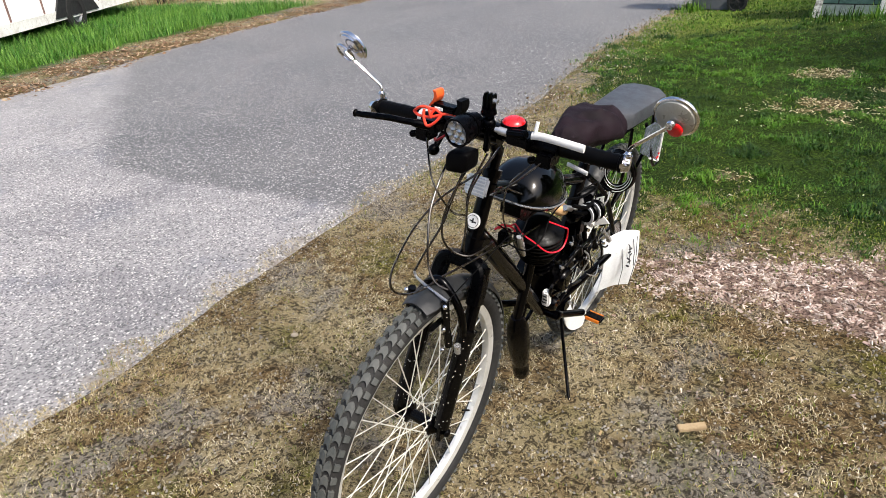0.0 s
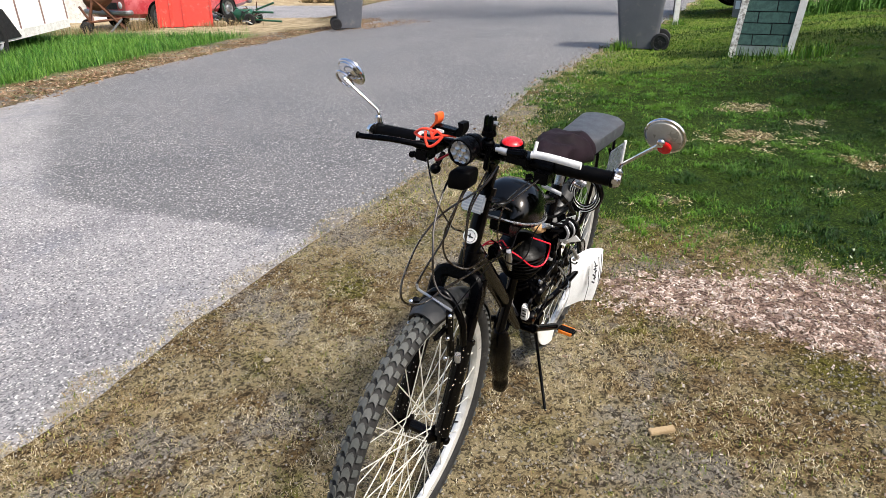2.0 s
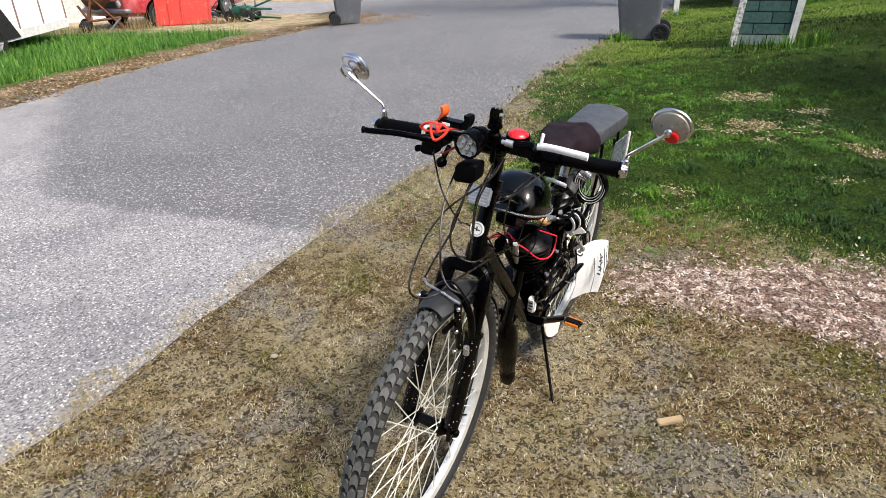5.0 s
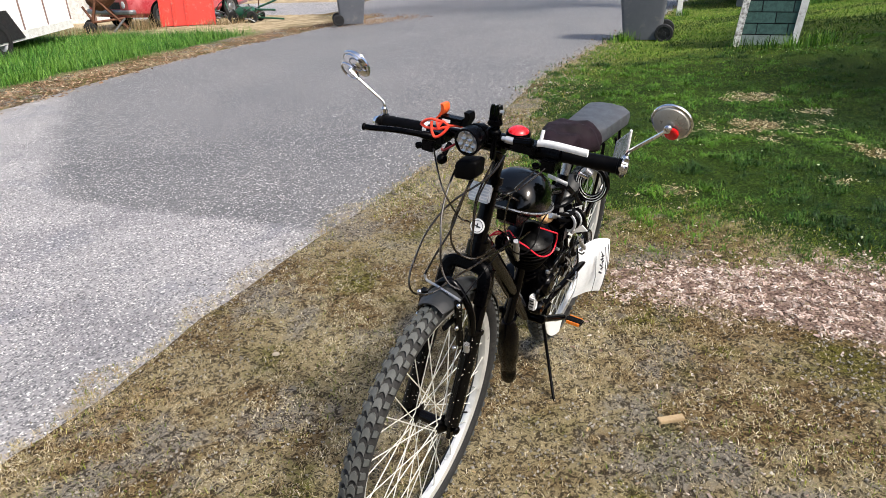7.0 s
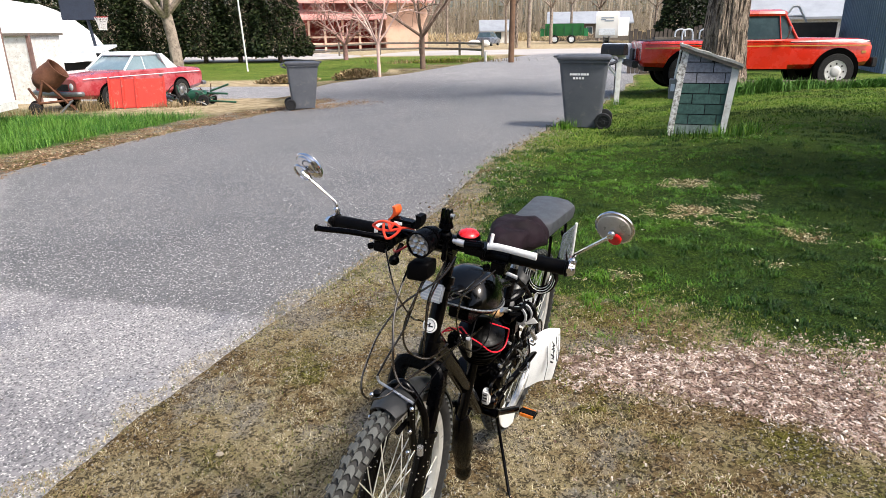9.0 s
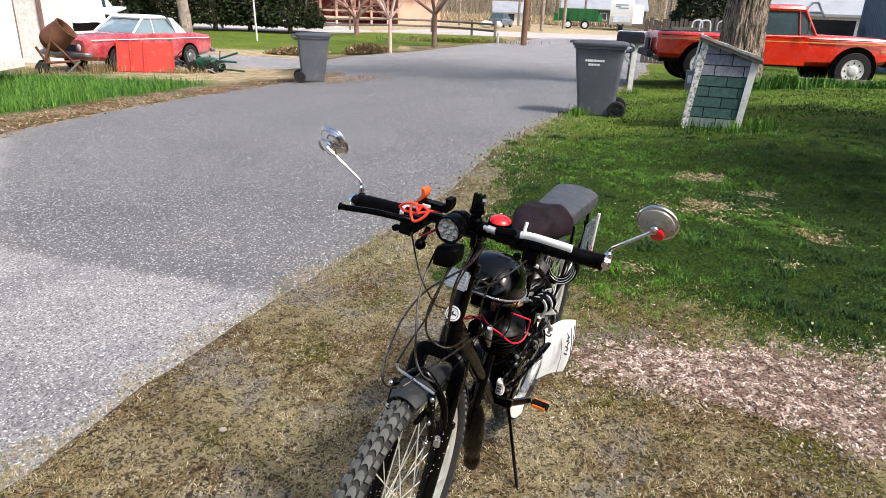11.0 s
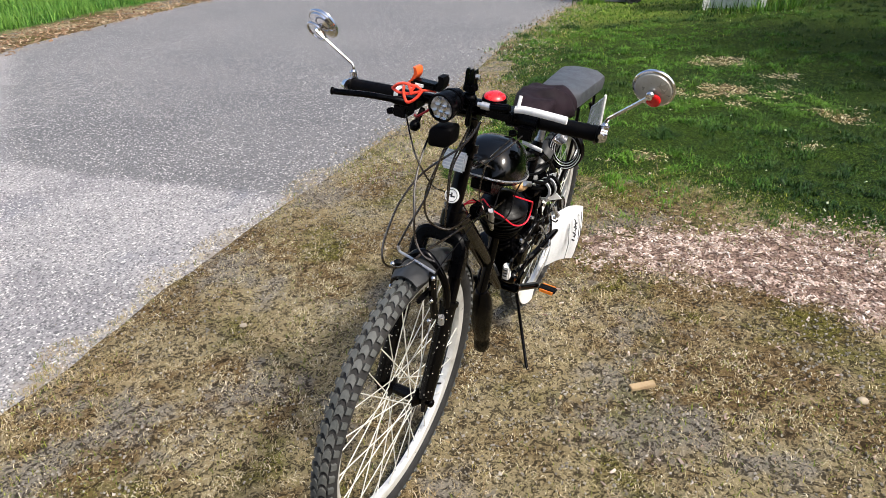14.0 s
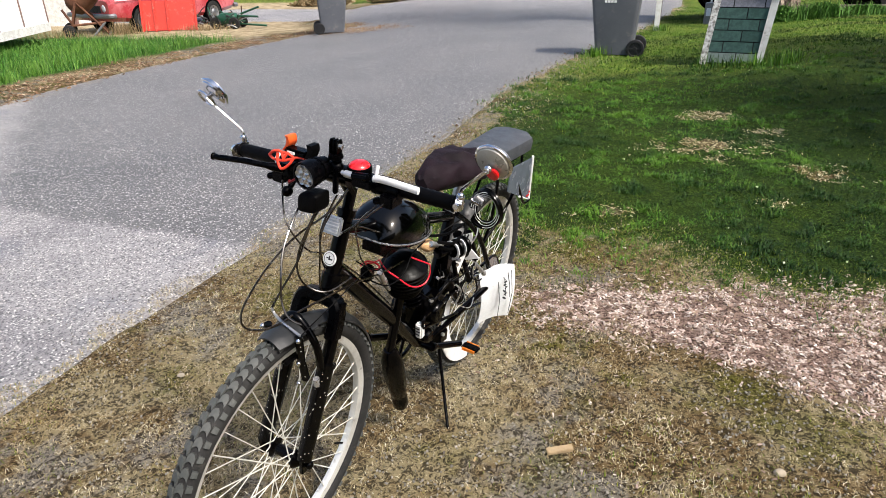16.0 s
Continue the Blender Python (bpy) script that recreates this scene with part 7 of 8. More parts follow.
# chain drive to the left of the rear wheel
sp = Vector((-1.0, 0.046, 0.33))
bm = bmesh.new()
teeth = []
for k in range(88):
    a = 2 * math.pi * k / 88
    r = 0.088 if k % 2 else 0.082
    teeth.append((r * math.cos(a), r * math.sin(a)))
rings = [[(sp.x + x, sp.y + h, sp.z + y) for x, y in teeth] for h in (-0.0015, 0.0015)]
loft(bm, rings)
part("sprocket", bm, STEEL, rear, "toothed steel sprocket")
bm = bmesh.new()
ch = [(-0.560 + 0.022 * math.cos(a), 0.046, 0.400 + 0.022 * math.sin(a)) for a in [radians(d) for d in range(100, -101, -25)]]
ch += [(-1.0 + 0.088 * math.cos(a), 0.046, 0.33 + 0.088 * math.sin(a)) for a in [radians(d) for d in range(-80, -291, -18)]]
tube(bm, ch, 0.0052, 6, closed=True)
part("drive_chain", bm, BLACK_PAINT, bike, "oily drive chain")
bm = bmesh.new()
chr_ = [(-0.60 + 0.075 * math.cos(a), -0.045, 0.285 + 0.075 * math.sin(a)) for a in [2 * math.pi * k / 40 for k in range(40)]]
tube(bm, chr_, 0.006, 6, closed=True)
for k in range(5):
    a = k * 1.2566
    cyl(bm, (-0.60, -0.045, 0.285), (-0.60 + 0.075 * math.cos(a), -0.045, 0.285 + 0.075 * math.sin(a)), 0.006, seg=6)
part("chainring", bm, BLACK_PAINT, bike, "black chainring")
# silver curved guard beside the rear wheel
bm = bmesh.new()
g0 = [(-0.915, 0.048, 0.388), (-0.965, 0.085, 0.415), (-1.005, 0.113, 0.412), (-1.045, 0.122, 0.395)]
g1 = [(-0.955, 0.052, 0.170), (-1.000, 0.085, 0.185), (-1.035, 0.108, 0.182), (-1.075, 0.118, 0.165)]
top, low = spline(g0, 4), spline(g1, 4)
grid_v = [[a.lerp(b, t / 6) + Vector((0, 0.012 * math.sin(math.pi * t / 6), 0)) for a, b in zip(top, low)] for t in range(7)]
fr = [[bm.verts.new(p) for p in r] for r in grid_v]
bk = [[bm.verts.new(p + Vector((-0.002, -0.0025, 0))) for p in r] for r in grid_v]
nn = len(top)
for i in range(6):
    for j in range(nn - 1):
        bm.faces.new((fr[i][j], fr[i][j + 1], fr[i + 1][j + 1], fr[i + 1][j]))
        bm.faces.new((bk[i][j], bk[i + 1][j], bk[i + 1][j + 1], bk[i][j + 1]))
for i in range(6):
    bm.faces.new((fr[i][0], fr[i + 1][0], bk[i + 1][0], bk[i][0]))
    bm.faces.new((fr[i][-1], bk[i][-1], bk[i + 1][-1], fr[i + 1][-1]))
for j in range(nn - 1):
    bm.faces.new((fr[0][j], bk[0][j], bk[0][j + 1], fr[0][j + 1]))
    bm.faces.new((fr[-1][j], fr[-1][j + 1], bk[-1][j + 1], bk[-1][j]))
guard = part("chain_guard", bm, GUARD, bike, "curved silver sheet guard with dark scrawl")
gp = lambda u, v: Vector(top[0]).lerp(top[-1], u).lerp(Vector(low[0]).lerp(low[-1], u), v) + Vector((0.004, 0.030 * math.sin(math.pi * u) + 0.012 * math.sin(math.pi * v) + 0.003, 0.018 * math.sin(math.pi * u)))
for u0, u1, v0, v1, r in ((0.55, 0.62, 0.08, 0.55, 0.0014), (0.30, 0.36, 0.2, 0.95, 0.001), (0.70, 0.74, 0.05, 0.9, 0.0012), (0.42, 0.46, 0.14, 0.20, 0.0016), (0.43, 0.50, 0.24, 0.22, 0.0026), (0.41, 0.47, 0.29, 0.27, 0.0030), (0.44, 0.50, 0.36, 0.31, 0.0018), (0.40, 0.45, 0.38, 0.42, 0.0028), (0.42, 0.49, 0.47, 0.44, 0.0022), (0.40, 0.46, 0.52, 0.55, 0.0032), (0.44, 0.47, 0.18, 0.50, 0.0012)):
    bm = bmesh.new()
    tube(bm, [gp(u0, v0), gp((u0 + u1) / 2, (v0 + v1) / 2), gp(u1, v1)], r, 6)
    part("scrawl", bm, INK, guard)
# white strip of the rear rim guard below it
bm = bmesh.new()
rr = []
for k in range(12):
    a = radians(282 + k * 8.0)
    c, s = math.cos(a), math.sin(a)
    rr.append([(-1.0 + c * r, y, 0.33 + s * r) for r, y in ((0.258, 0.030), (0.308, 0.030), (0.308, 0.034), (0.258, 0.034))])
loft(bm, rr)
part("rim_guard", bm, WHITE_PAINT, bike, "white strip along the wheel")

# cranks, pedals, kickstand
for s, ang in ((1, -35), (-1, 145)):
    a = radians(ang + 180)
    end = BB + Vector((0.165 * math.cos(a) * (1 if s == 1 else 1), 0.085 * s, 0.165 * math.sin(a) * 0 - 0.055 * s))
    bm = bmesh.new()
    tube(bm, spline([BB + Vector((0, 0.050 * s, 0)), BB.lerp(end, 0.3) + Vector((0, 0.035 * s, 0)), end], 5), [0.016] * 3 + [0.011] * 8, 10)
    cyl(bm, BB, BB + Vector((0, 0.058 * s, 0)), 0.015, seg=14)
    crank = part("crank", bm, BLACK_PAINT, bike, "black crank arm")
    bm = bmesh.new()
    box(bm, end.x, end.y + 0.040 * s, end.z, 0.034, 0.056, 0.011)
    pedal = part("pedal", bm, BLACK_PLASTIC, crank, "black pedal with amber reflectors", bevel=0.004)
    for d in (0.0182, -0.0182):
        bm = bmesh.new()
        box(bm, end.x + d, end.y + 0.040 * s, end.z, 0.003, 0.044, 0.0105)
        part("pedal_reflector", bm, AMBER, crank, "amber reflector")
bm = bmesh.new()
tube(bm, [(-0.690, 0.030, 0.245), (-0.680, 0.045, 0.20), (-0.590, 0.142, 0.016), (-0.580, 0.155, 0.008)], 0.0052, 10)
part("kickstand", bm, BLACK_PAINT, bike, "thin black kickstand")
bm = bmesh.new()
box(bm, -0.695, 0.022, 0.262, 0.05, 0.05, 0.045)
part("kickstand_plate", bm, BLACK_PAINT, bike, bevel=0.005)

# saddle with a cloth cover
bm = bmesh.new()
secs = []
for t, half, zc, hh in ((0.0, 0.022, 0.845, 0.020), (0.06, 0.040, 0.850, 0.034), (0.22, 0.058, 0.853, 0.045), (0.42, 0.075, 0.852, 0.050), (0.62, 0.100, 0.848, 0.052), (0.80, 0.112, 0.845, 0.050), (0.93, 0.100, 0.842, 0.045), (1.0, 0.05, 0.838, 0.028)):
    x = -0.550 - 0.275 * t
    ring = []
    for j in range(24):
        a = 2 * math.pi * j / 24
        c, s = math.cos(a), math.sin(a)
        w = 1 + 0.05 * noise.noise(Vector((x * 9, c * 2.0, s * 2.0)))
        ring.append((x, 0.80 * half * w * math.copysign(abs(c) ** 0.85, c), zc + hh * w * (s if s > 0 else 0.9 * s) + 0.004 * math.sin(7 * c + 20 * t)))
    secs.append(ring)
loft(bm, secs)
bmesh.ops.subdivide_edges(bm, edges=bm.edges, cuts=2, use_grid_fill=True, smooth=0.6)
for v in bm.verts:
    v.co.z += -0.030 + 0.006 * noise.noise(v.co * 16) - 0.012 * max(0, (abs(v.co.y) - 0.06) / 0.06)
    v.co.y *= 1 + 0.05 * noise.noise(v.co * 11)
    fold = math.sin(70 * v.co.x + 55 * v.co.y + 5 * noise.noise(v.co * 9)) * max(0.0, min(1.0, (v.co.y + 0.02) / 0.05))
    v.co.z += 0.0045 * fold
    v.co.y += 0.0040 * fold
saddle = part("saddle", bm, PLUM_CLOTH, bike, "saddle under a creased plum-black cloth cover")

# rear rack with its grey pad and side panel
bm = bmesh.new()
secs = []
for t in range(11):
    u = t / 10
    x = -0.860 - 0.335 * u
    half = 0.079 * (0.80 + 0.20 * u) * (1 - 0.30 * max(0, (0.12 - u) / 0.12) ** 2 - 0.40 * max(0, (u - 0.88) / 0.12) ** 2)
    z0 = 0.806 + 0.004 * (1 - u)
    ring = []
    for a, b in ((-0.97, 0.0), (-1, 0.60), (-0.95, 0.86), (-0.84, 0.97), (0, 1.02), (0.84, 0.97), (0.95, 0.86), (1, 0.60), (0.97, 0.0), (0.8, -0.12), (-0.8, -0.12)):
        ring.append((x, half * a, z0 - 0.034 + 0.048 * b))
    secs.append(ring)
loft(bm, secs)
part("rack_pad", bm, GREY_VINYL, bike, "grey vinyl passenger pad with rounded corners", bevel=0.003)
for y in (-0.055, 0.0, 0.055):
    bm = bmesh.new()
    tube(bm, [(-0.86, y, 0.770), (-1.17, y, 0.762)], 0.006, 8)
    part("rack_rail", bm, BLACK_PAINT, bike)
for x in (-0.88, -1.03, -1.17):
    bm = bmesh.new()
    tube(bm, [(x, -0.06, 0.768), (x, 0.06, 0.768)], 0.006, 8)
    part("rack_rail", bm, BLACK_PAINT, bike)
for s in (1, -1):
    for x, lean in ((-0.93, 0.0), (-1.12, 0.0)):
        bm = bmesh.new()
        tube(bm, spline([(x, 0.060 * s, 0.765), (x + 0.01, 0.066 * s, 0.68), (x * 0.5 - 0.455, 0.060 * s, 0.58), (-0.895, 0.052 * s, 0.515)], 5), 0.0052, 8)
        part("rack_strut", bm, BLACK_PAINT, bike)
bm = bmesh.new()
tube(bm, spline([(-0.99, 0.080, 0.77), (-1.05, 0.098, 0.66), (-1.10, 0.100, 0.605), (-1.16, 0.098, 0.60)], 6), 0.0048, 8)
part("pannier_hoop", bm, BLACK_PAINT, bike)
bm = bmesh.new()
prism(bm, [(-0.935, 0.700), (-1.150, 0.600), (-1.125, 0.760), (-0.945, 0.775)], 0.094, 0.097)
panel = part("side_panel", bm, SHEET, bike, "clouded clear plastic side panel")
bm = bmesh.new()
tube(bm, [(-1.127, 0.097, 0.765), (-1.152, 0.097, 0.600), (-1.05, 0.097, 0.646)], 0.0045, 8)
part("panel_edge", bm, WHITE_PAINT, panel)
for x, z in ((-1.142, 0.632), (-1.138, 0.622), (-1.125, 0.622)):
    bm = bmesh.new()
    ball(bm, (x, 0.099, z), 0.004, 1, 0.6, 1, 8)
    part("red_spot", bm, RED_PLASTIC, panel)
# coiled cable lock; thin pale rings stand for the highlights on its clear sleeve
for r, dx in ((0.0585, 0.010), (0.0510, 0.008), (0.0435, 0.004)):
    bm = bmesh.new()
    tube(bm, [(-0.862 + dx, 0.064 + r * 0.82 * math.cos(a), 0.655 + r * math.sin(a)) for a in [2 * math.pi * j / 36 for j in range(36)]], 0.0013, 6, closed=True)
    part("lock_highlight", bm, ALLOY, bike, "pale ring standing for the highlight on the lock's clear sleeve")
for k, (r, dx) in enumerate(((0.062, 0.0), (0.055, 0.006), (0.047, -0.004), (0.061, 0.012))):
    bm = bmesh.new()
    ring = [(-0.868 + dx + 0.010 * math.sin(a * 2), 0.064 + r * 0.82 * math.cos(a), 0.655 + r * math.sin(a)) for a in [2 * math.pi * j / 36 for j in range(36)]]
    tube(bm, ring, 0.0050, 8, closed=True)
    part("cable_lock", bm, BLACK_PAINT, bike, "coiled black cable lock")
bm = bmesh.new()
cyl(bm, (-0.800, 0.035, 0.700), (-0.810, 0.058, 0.690), 0.009, seg=14)
part("lock_barrel", bm, CHROME, bike, "chrome lock barrel")

# cables
for pts, r in (
    ([(-0.165, 0.040, 0.945), (-0.128, 0.025, 0.905), (-0.105, -0.045, 0.835), (-0.045, -0.062, 0.792), (0.020, -0.050, 0.768), (0.070, -0.036, 0.742), (0.078, -0.024, 0.716), (0.045, -0.012, 0.695), (-0.005, -0.008, 0.684), (-0.042, 0.004, 0.695), (-0.107, 0.033, 0.712), (-0.20, 0.040, 0.705), (-0.30, 0.040, 0.680), (-0.42, 0.035, 0.66)], 0.0031),
    ([(-0.150, -0.055, 0.915), (-0.112, -0.056, 0.872), (-0.062, -0.043, 0.825), (-0.030, -0.024, 0.780), (-0.014, -0.010, 0.735), (-0.008, 0.012, 0.705), (-0.02, 0.035, 0.690)], 0.0031),
    ([(-0.150, 0.000, 0.920), (-0.117, -0.018, 0.865), (-0.090, -0.029, 0.790), (-0.063, -0.052, 0.722), (-0.040, -0.061, 0.684)], 0.0031),
    ([(-0.150, -0.010, 0.925), (-0.106, -0.018, 0.857), (-0.092, -0.031, 0.800), (-0.088, -0.028, 0.755), (-0.102, -0.013, 0.722), (-0.130, 0.018, 0.708), (-0.20, 0.03, 0.715)], 0.0031),
    ([(-0.155, 0.020, 0.930), (-0.122, 0.006, 0.860), (-0.125, 0.002, 0.800), (-0.150, -0.006, 0.750), (-0.185, -0.026, 0.735), (-0.30, -0.03, 0.66), (-0.52, -0.025, 0.42)], 0.0029),
    ([(-0.160, 0.030, 0.930), (-0.118, 0.012, 0.862), (-0.112, 0.010, 0.790), (-0.115, 0.008, 0.730), (-0.130, 0.004, 0.700)], 0.0026),
    ([(-0.165, 0.135, 0.945), (-0.11, 0.10, 0.905), (-0.13, 0.05, 0.86), (-0.21, 0.03, 0.84), (-0.30, 0.035, 0.79)], 0.0026),
    ([(-0.165, 0.11, 0.930), (-0.15, 0.075, 0.88), (-0.20, 0.045, 0.80), (-0.24, 0.035, 0.735), (-0.36, 0.03, 0.60)], 0.0026),
    ([(-0.15, -0.12, 0.925), (-0.09, -0.06, 0.87), (-0.12, -0.03, 0.80), (-0.20, -0.035, 0.75), (-0.33, -0.03, 0.63), (-0.52, -0.025, 0.42)], 0.0026),
    ([(-0.01, 0.045, 0.676), (-0.10, 0.050, 0.70), (-0.22, 0.06, 0.735), (-0.30, 0.05, 0.69)], 0.0016),
    ([(-0.24, 0.03, 0.70), (-0.30, 0.06, 0.655), (-0.36, 0.07, 0.66), (-0.42, 0.06, 0.69), (-0.50, 0.05, 0.69)], 0.0024),
    ([(-0.23, 0.02, 0.74), (-0.27, 0.055, 0.71), (-0.33, 0.05, 0.735), (-0.42, 0.06, 0.72)], 0.0022),
    ([(-0.55, 0.06, 0.56), (-0.62, 0.085, 0.52), (-0.70, 0.08, 0.50), (-0.80, 0.07, 0.48)], 0.0026),
    ([(-0.46, 0.06, 0.56), (-0.54, 0.08, 0.50), (-0.62, 0.075, 0.54), (-0.68, 0.07, 0.49)], 0.0022),
    ([(-0.60, 0.05, 0.68), (-0.66, 0.075, 0.70), (-0.72, 0.06, 0.66), (-0.76, 0.05, 0.58)], 0.0026),
    ([(-0.58, 0.065, 0.43), (-0.66, 0.08, 0.46), (-0.73, 0.085, 0.42), (-0.80, 0.07, 0.36)], 0.0024),
):
    bm = bmesh.new()
    tube(bm, spline(pts, 8), r * 0.78, 7)
    part("cable", bm, BRONZE_CABLE if pts[0][2] > 0.9 else BLACK_RUBBER, bike, "thin dark cable")
for c, q in (((-0.315, 0.035, 0.660), 0.020), ((-0.345, 0.03, 0.625), 0.015)):
    bm = bmesh.new()
    cyl(bm, Vector(c) + Vector((0.02, 0.01, 0.03)), Vector(c) - Vector((0.02, 0, 0.025)), q * 0.36, seg=10)
    part("mounting_clamp", bm, STEEL, bike, "steel hose clamp")
bm = bmesh.new()
box(bm, -0.300, 0.006, 0.670, 0.034, 0.026, 0.040)
part("ignition_coil", bm, BLACK_PLASTIC, bike, "black ignition coil", bevel=0.006)
for p, q, r, m in (((-0.66, 0.06, 0.58), (-0.72, 0.075, 0.40), 0.007, BLACK_PAINT), ((-0.64, 0.045, 0.545), (-0.66, 0.06, 0.47), 0.018, BLACK_PAINT), ((-0.57, 0.06, 0.50), (-0.60, 0.065, 0.47), 0.012, BLACK_PAINT)):
    bm = bmesh.new()
    cyl(bm, p, q, r, seg=10)
    part("engine_rod", bm, m, bike)

# smaller engine pieces: head fins, plug, clutch arm, chain tensioner, bolts and brackets
head_at = aim(ec + up * 0.09, ec + up * 0.19)
for k in range(5):
    bm = bmesh.new()
    box(bm, -0.024 + 0.012 * k, 0, 0.012, 0.0028, 0.080, 0.034, head_at)
    part("head_fin", bm, BLACK_PAINT, engine)
for p, q, r, m in (
    ((-0.555, 0.040, 0.655), (-0.590, 0.052, 0.640), 0.008, STEEL),
    ((-0.545, 0.060, 0.470), (-0.620, 0.078, 0.520), 0.006, BLACK_PAINT),
    ((-0.620, 0.078, 0.520), (-0.690, 0.070, 0.500), 0.005, BLACK_PAINT),
    ((-0.700, 0.055, 0.440), (-0.735, 0.060, 0.395), 0.014, BLACK_PAINT),
    ((-0.760, 0.050, 0.520), (-0.800, 0.062, 0.430), 0.008, BLACK_PAINT),
    ((-0.720, 0.040, 0.620), (-0.760, 0.050, 0.545), 0.014, BLACK_PLASTIC),
    ((-0.790, 0.045, 0.600), (-0.830, 0.060, 0.500), 0.010, BLACK_PLASTIC),
    ((-0.840, 0.060, 0.470), (-0.900, 0.070, 0.410), 0.007, STEEL),
):
    bm = bmesh.new()
    cyl(bm, p, q, r, seg=10)
    ball(bm, q, r * 1.35, 1, 1, 1, 8)
    part("engine_fitting", bm, m, engine)
for k in range(4):
    a = 2 * math.pi * k / 4 + 0.5
    bm = bmesh.new()
    c = Vector((-0.605 + 0.042 * math.cos(a), -0.006, 0.395 + 0.042 * math.sin(a)))
    cyl(bm, c, c + Vector((0, 0.008, 0)), 0.0048, seg=6)
    part("bolt", bm, STEEL, engine, "bright bolt head")
bm = bmesh.new()
prism(bm, [(-0.63, 0.55), (-0.72, 0.60), (-0.76, 0.56), (-0.74, 0.44), (-0.66, 0.43)], 0.030, 0.044)
part("airbox", bm, BLACK_PLASTIC, engine, bevel=0.006)
# bright flat bar behind the tank, its purpose not known
bm = bmesh.new()
loft(bm, [[Vector(c) + Vector((0.004 * a, 0, 0.0055 * b)) for a, b in ((1, 0.6), (0.6, 1), (-0.6, 1), (-1, 0.6), (-1, -0.6), (-0.6, -1), (0.6, -1), (1, -0.6))] for c in ((-0.70, -0.029, 0.7082), (-0.70, -0.026, 0.7076), (-0.70, 0.029, 0.6970), (-0.70, 0.032, 0.6964))])
part("bright_bar", bm, ALLOY, bike, "bright flat bar behind the tank")
# knurled steel connector by the lock
bm = bmesh.new()
lathe(bm, [(0.0, 0.0)] + [(0.0125 if k % 2 else 0.0095, 0.0028 * k) for k in range(11)] + [(0.0, 0.028)], 16, aim((-0.800, 0.048, 0.716), (-0.812, 0.072, 0.698)))
part("lock_connector", bm, STEEL, bike, "knurled steel lock connector")

# loose wires, links and springs between the engine and the rear wheel
rw = random.Random(31)
for k in range(22):
    a = Vector((rw.uniform(-0.84, -0.52), rw.uniform(0.045, 0.088), rw.uniform(0.36, 0.62)))
    b = a + Vector((rw.uniform(-0.13, 0.03), rw.uniform(-0.012, 0.012), rw.uniform(-0.10, 0.08)))
    mid = a.lerp(b, 0.5) + Vector((rw.uniform(-0.02, 0.02), rw.uniform(0.0, 0.012), rw.uniform(-0.03, 0.02)))
    bm = bmesh.new()
    tube(bm, spline([a, mid, b], 5), rw.uniform(0.0013, 0.0030), 6)
    part("wire", bm, (STEEL, BLACK_RUBBER, BLACK_PAINT, BLACK_RUBBER)[k % 4], engine)
for k in range(9):
    c = Vector((rw.uniform(-0.80, -0.50), rw.uniform(0.060, 0.090), rw.uniform(0.34, 0.60)))
    bm = bmesh.new()
    cyl(bm, c, c + Vector((0.004, 0.007, 0.002)), rw.uniform(0.003, 0.0065), seg=6)
    part("bolt", bm, CHROME if k % 2 else STEEL, engine, "bright bolt head")

# ---- grass, litter and small things on the ground ----
def blades(name, spots, material, label, category, length, width, lean, segs=2, rng=None):
    """One object of many bent blades; spots are (x, y, scale)."""
    v, f = [], []
    for x, y, s in spots:
        z = surface(x, y) - 0.004
        a, L, w = rng.uniform(0, 6.283), rng.uniform(*length) * s, rng.uniform(*width) * (0.6 + 0.4 * s)
        t = rng.uniform(*lean)
        dx, dy = math.cos(a), math.sin(a)
        sx, sy = -dy * w * 0.5, dx * w * 0.5
        h1, r1 = L * 0.55 * math.cos(t * 0.6), L * 0.55 * math.sin(t * 0.6)
        h2, r2 = h1 + L * 0.45 * math.cos(t * 1.5), r1 + L * 0.45 * math.sin(t * 1.5)
        i = len(v)
        v += [(x - sx, y - sy, z), (x + sx, y + sy, z), (x + dx * r1 + sx * 0.8, y + dy * r1 + sy * 0.8, z + max(0.003, h1)), (x + dx * r1 - sx * 0.8, y + dy * r1 - sy * 0.8, z + max(0.003, h1)), (x + dx * r2, y + dy * r2, z + max(0.002, h2))]
        f += [(i, i + 1, i + 2, i + 3), (i + 3, i + 2, i + 4)]
    return raw(name, v, f, material, label, category)


def surface(x, y):
    """Height of the ground sheet with its small unevenness."""
    z = ground_z(x, y)
    if x > along(ROAD_LEFT, y) and x < along(ROAD_RIGHT, y) and -6 < y < 56:
        return z + 0.004
    return z + 0.018 * wob(x, y, 1.3, 1.0) + 0.010 * wob(x, y, 5.0, 4.0) + 0.005 * wob(x, y, 16.0, 6.0)


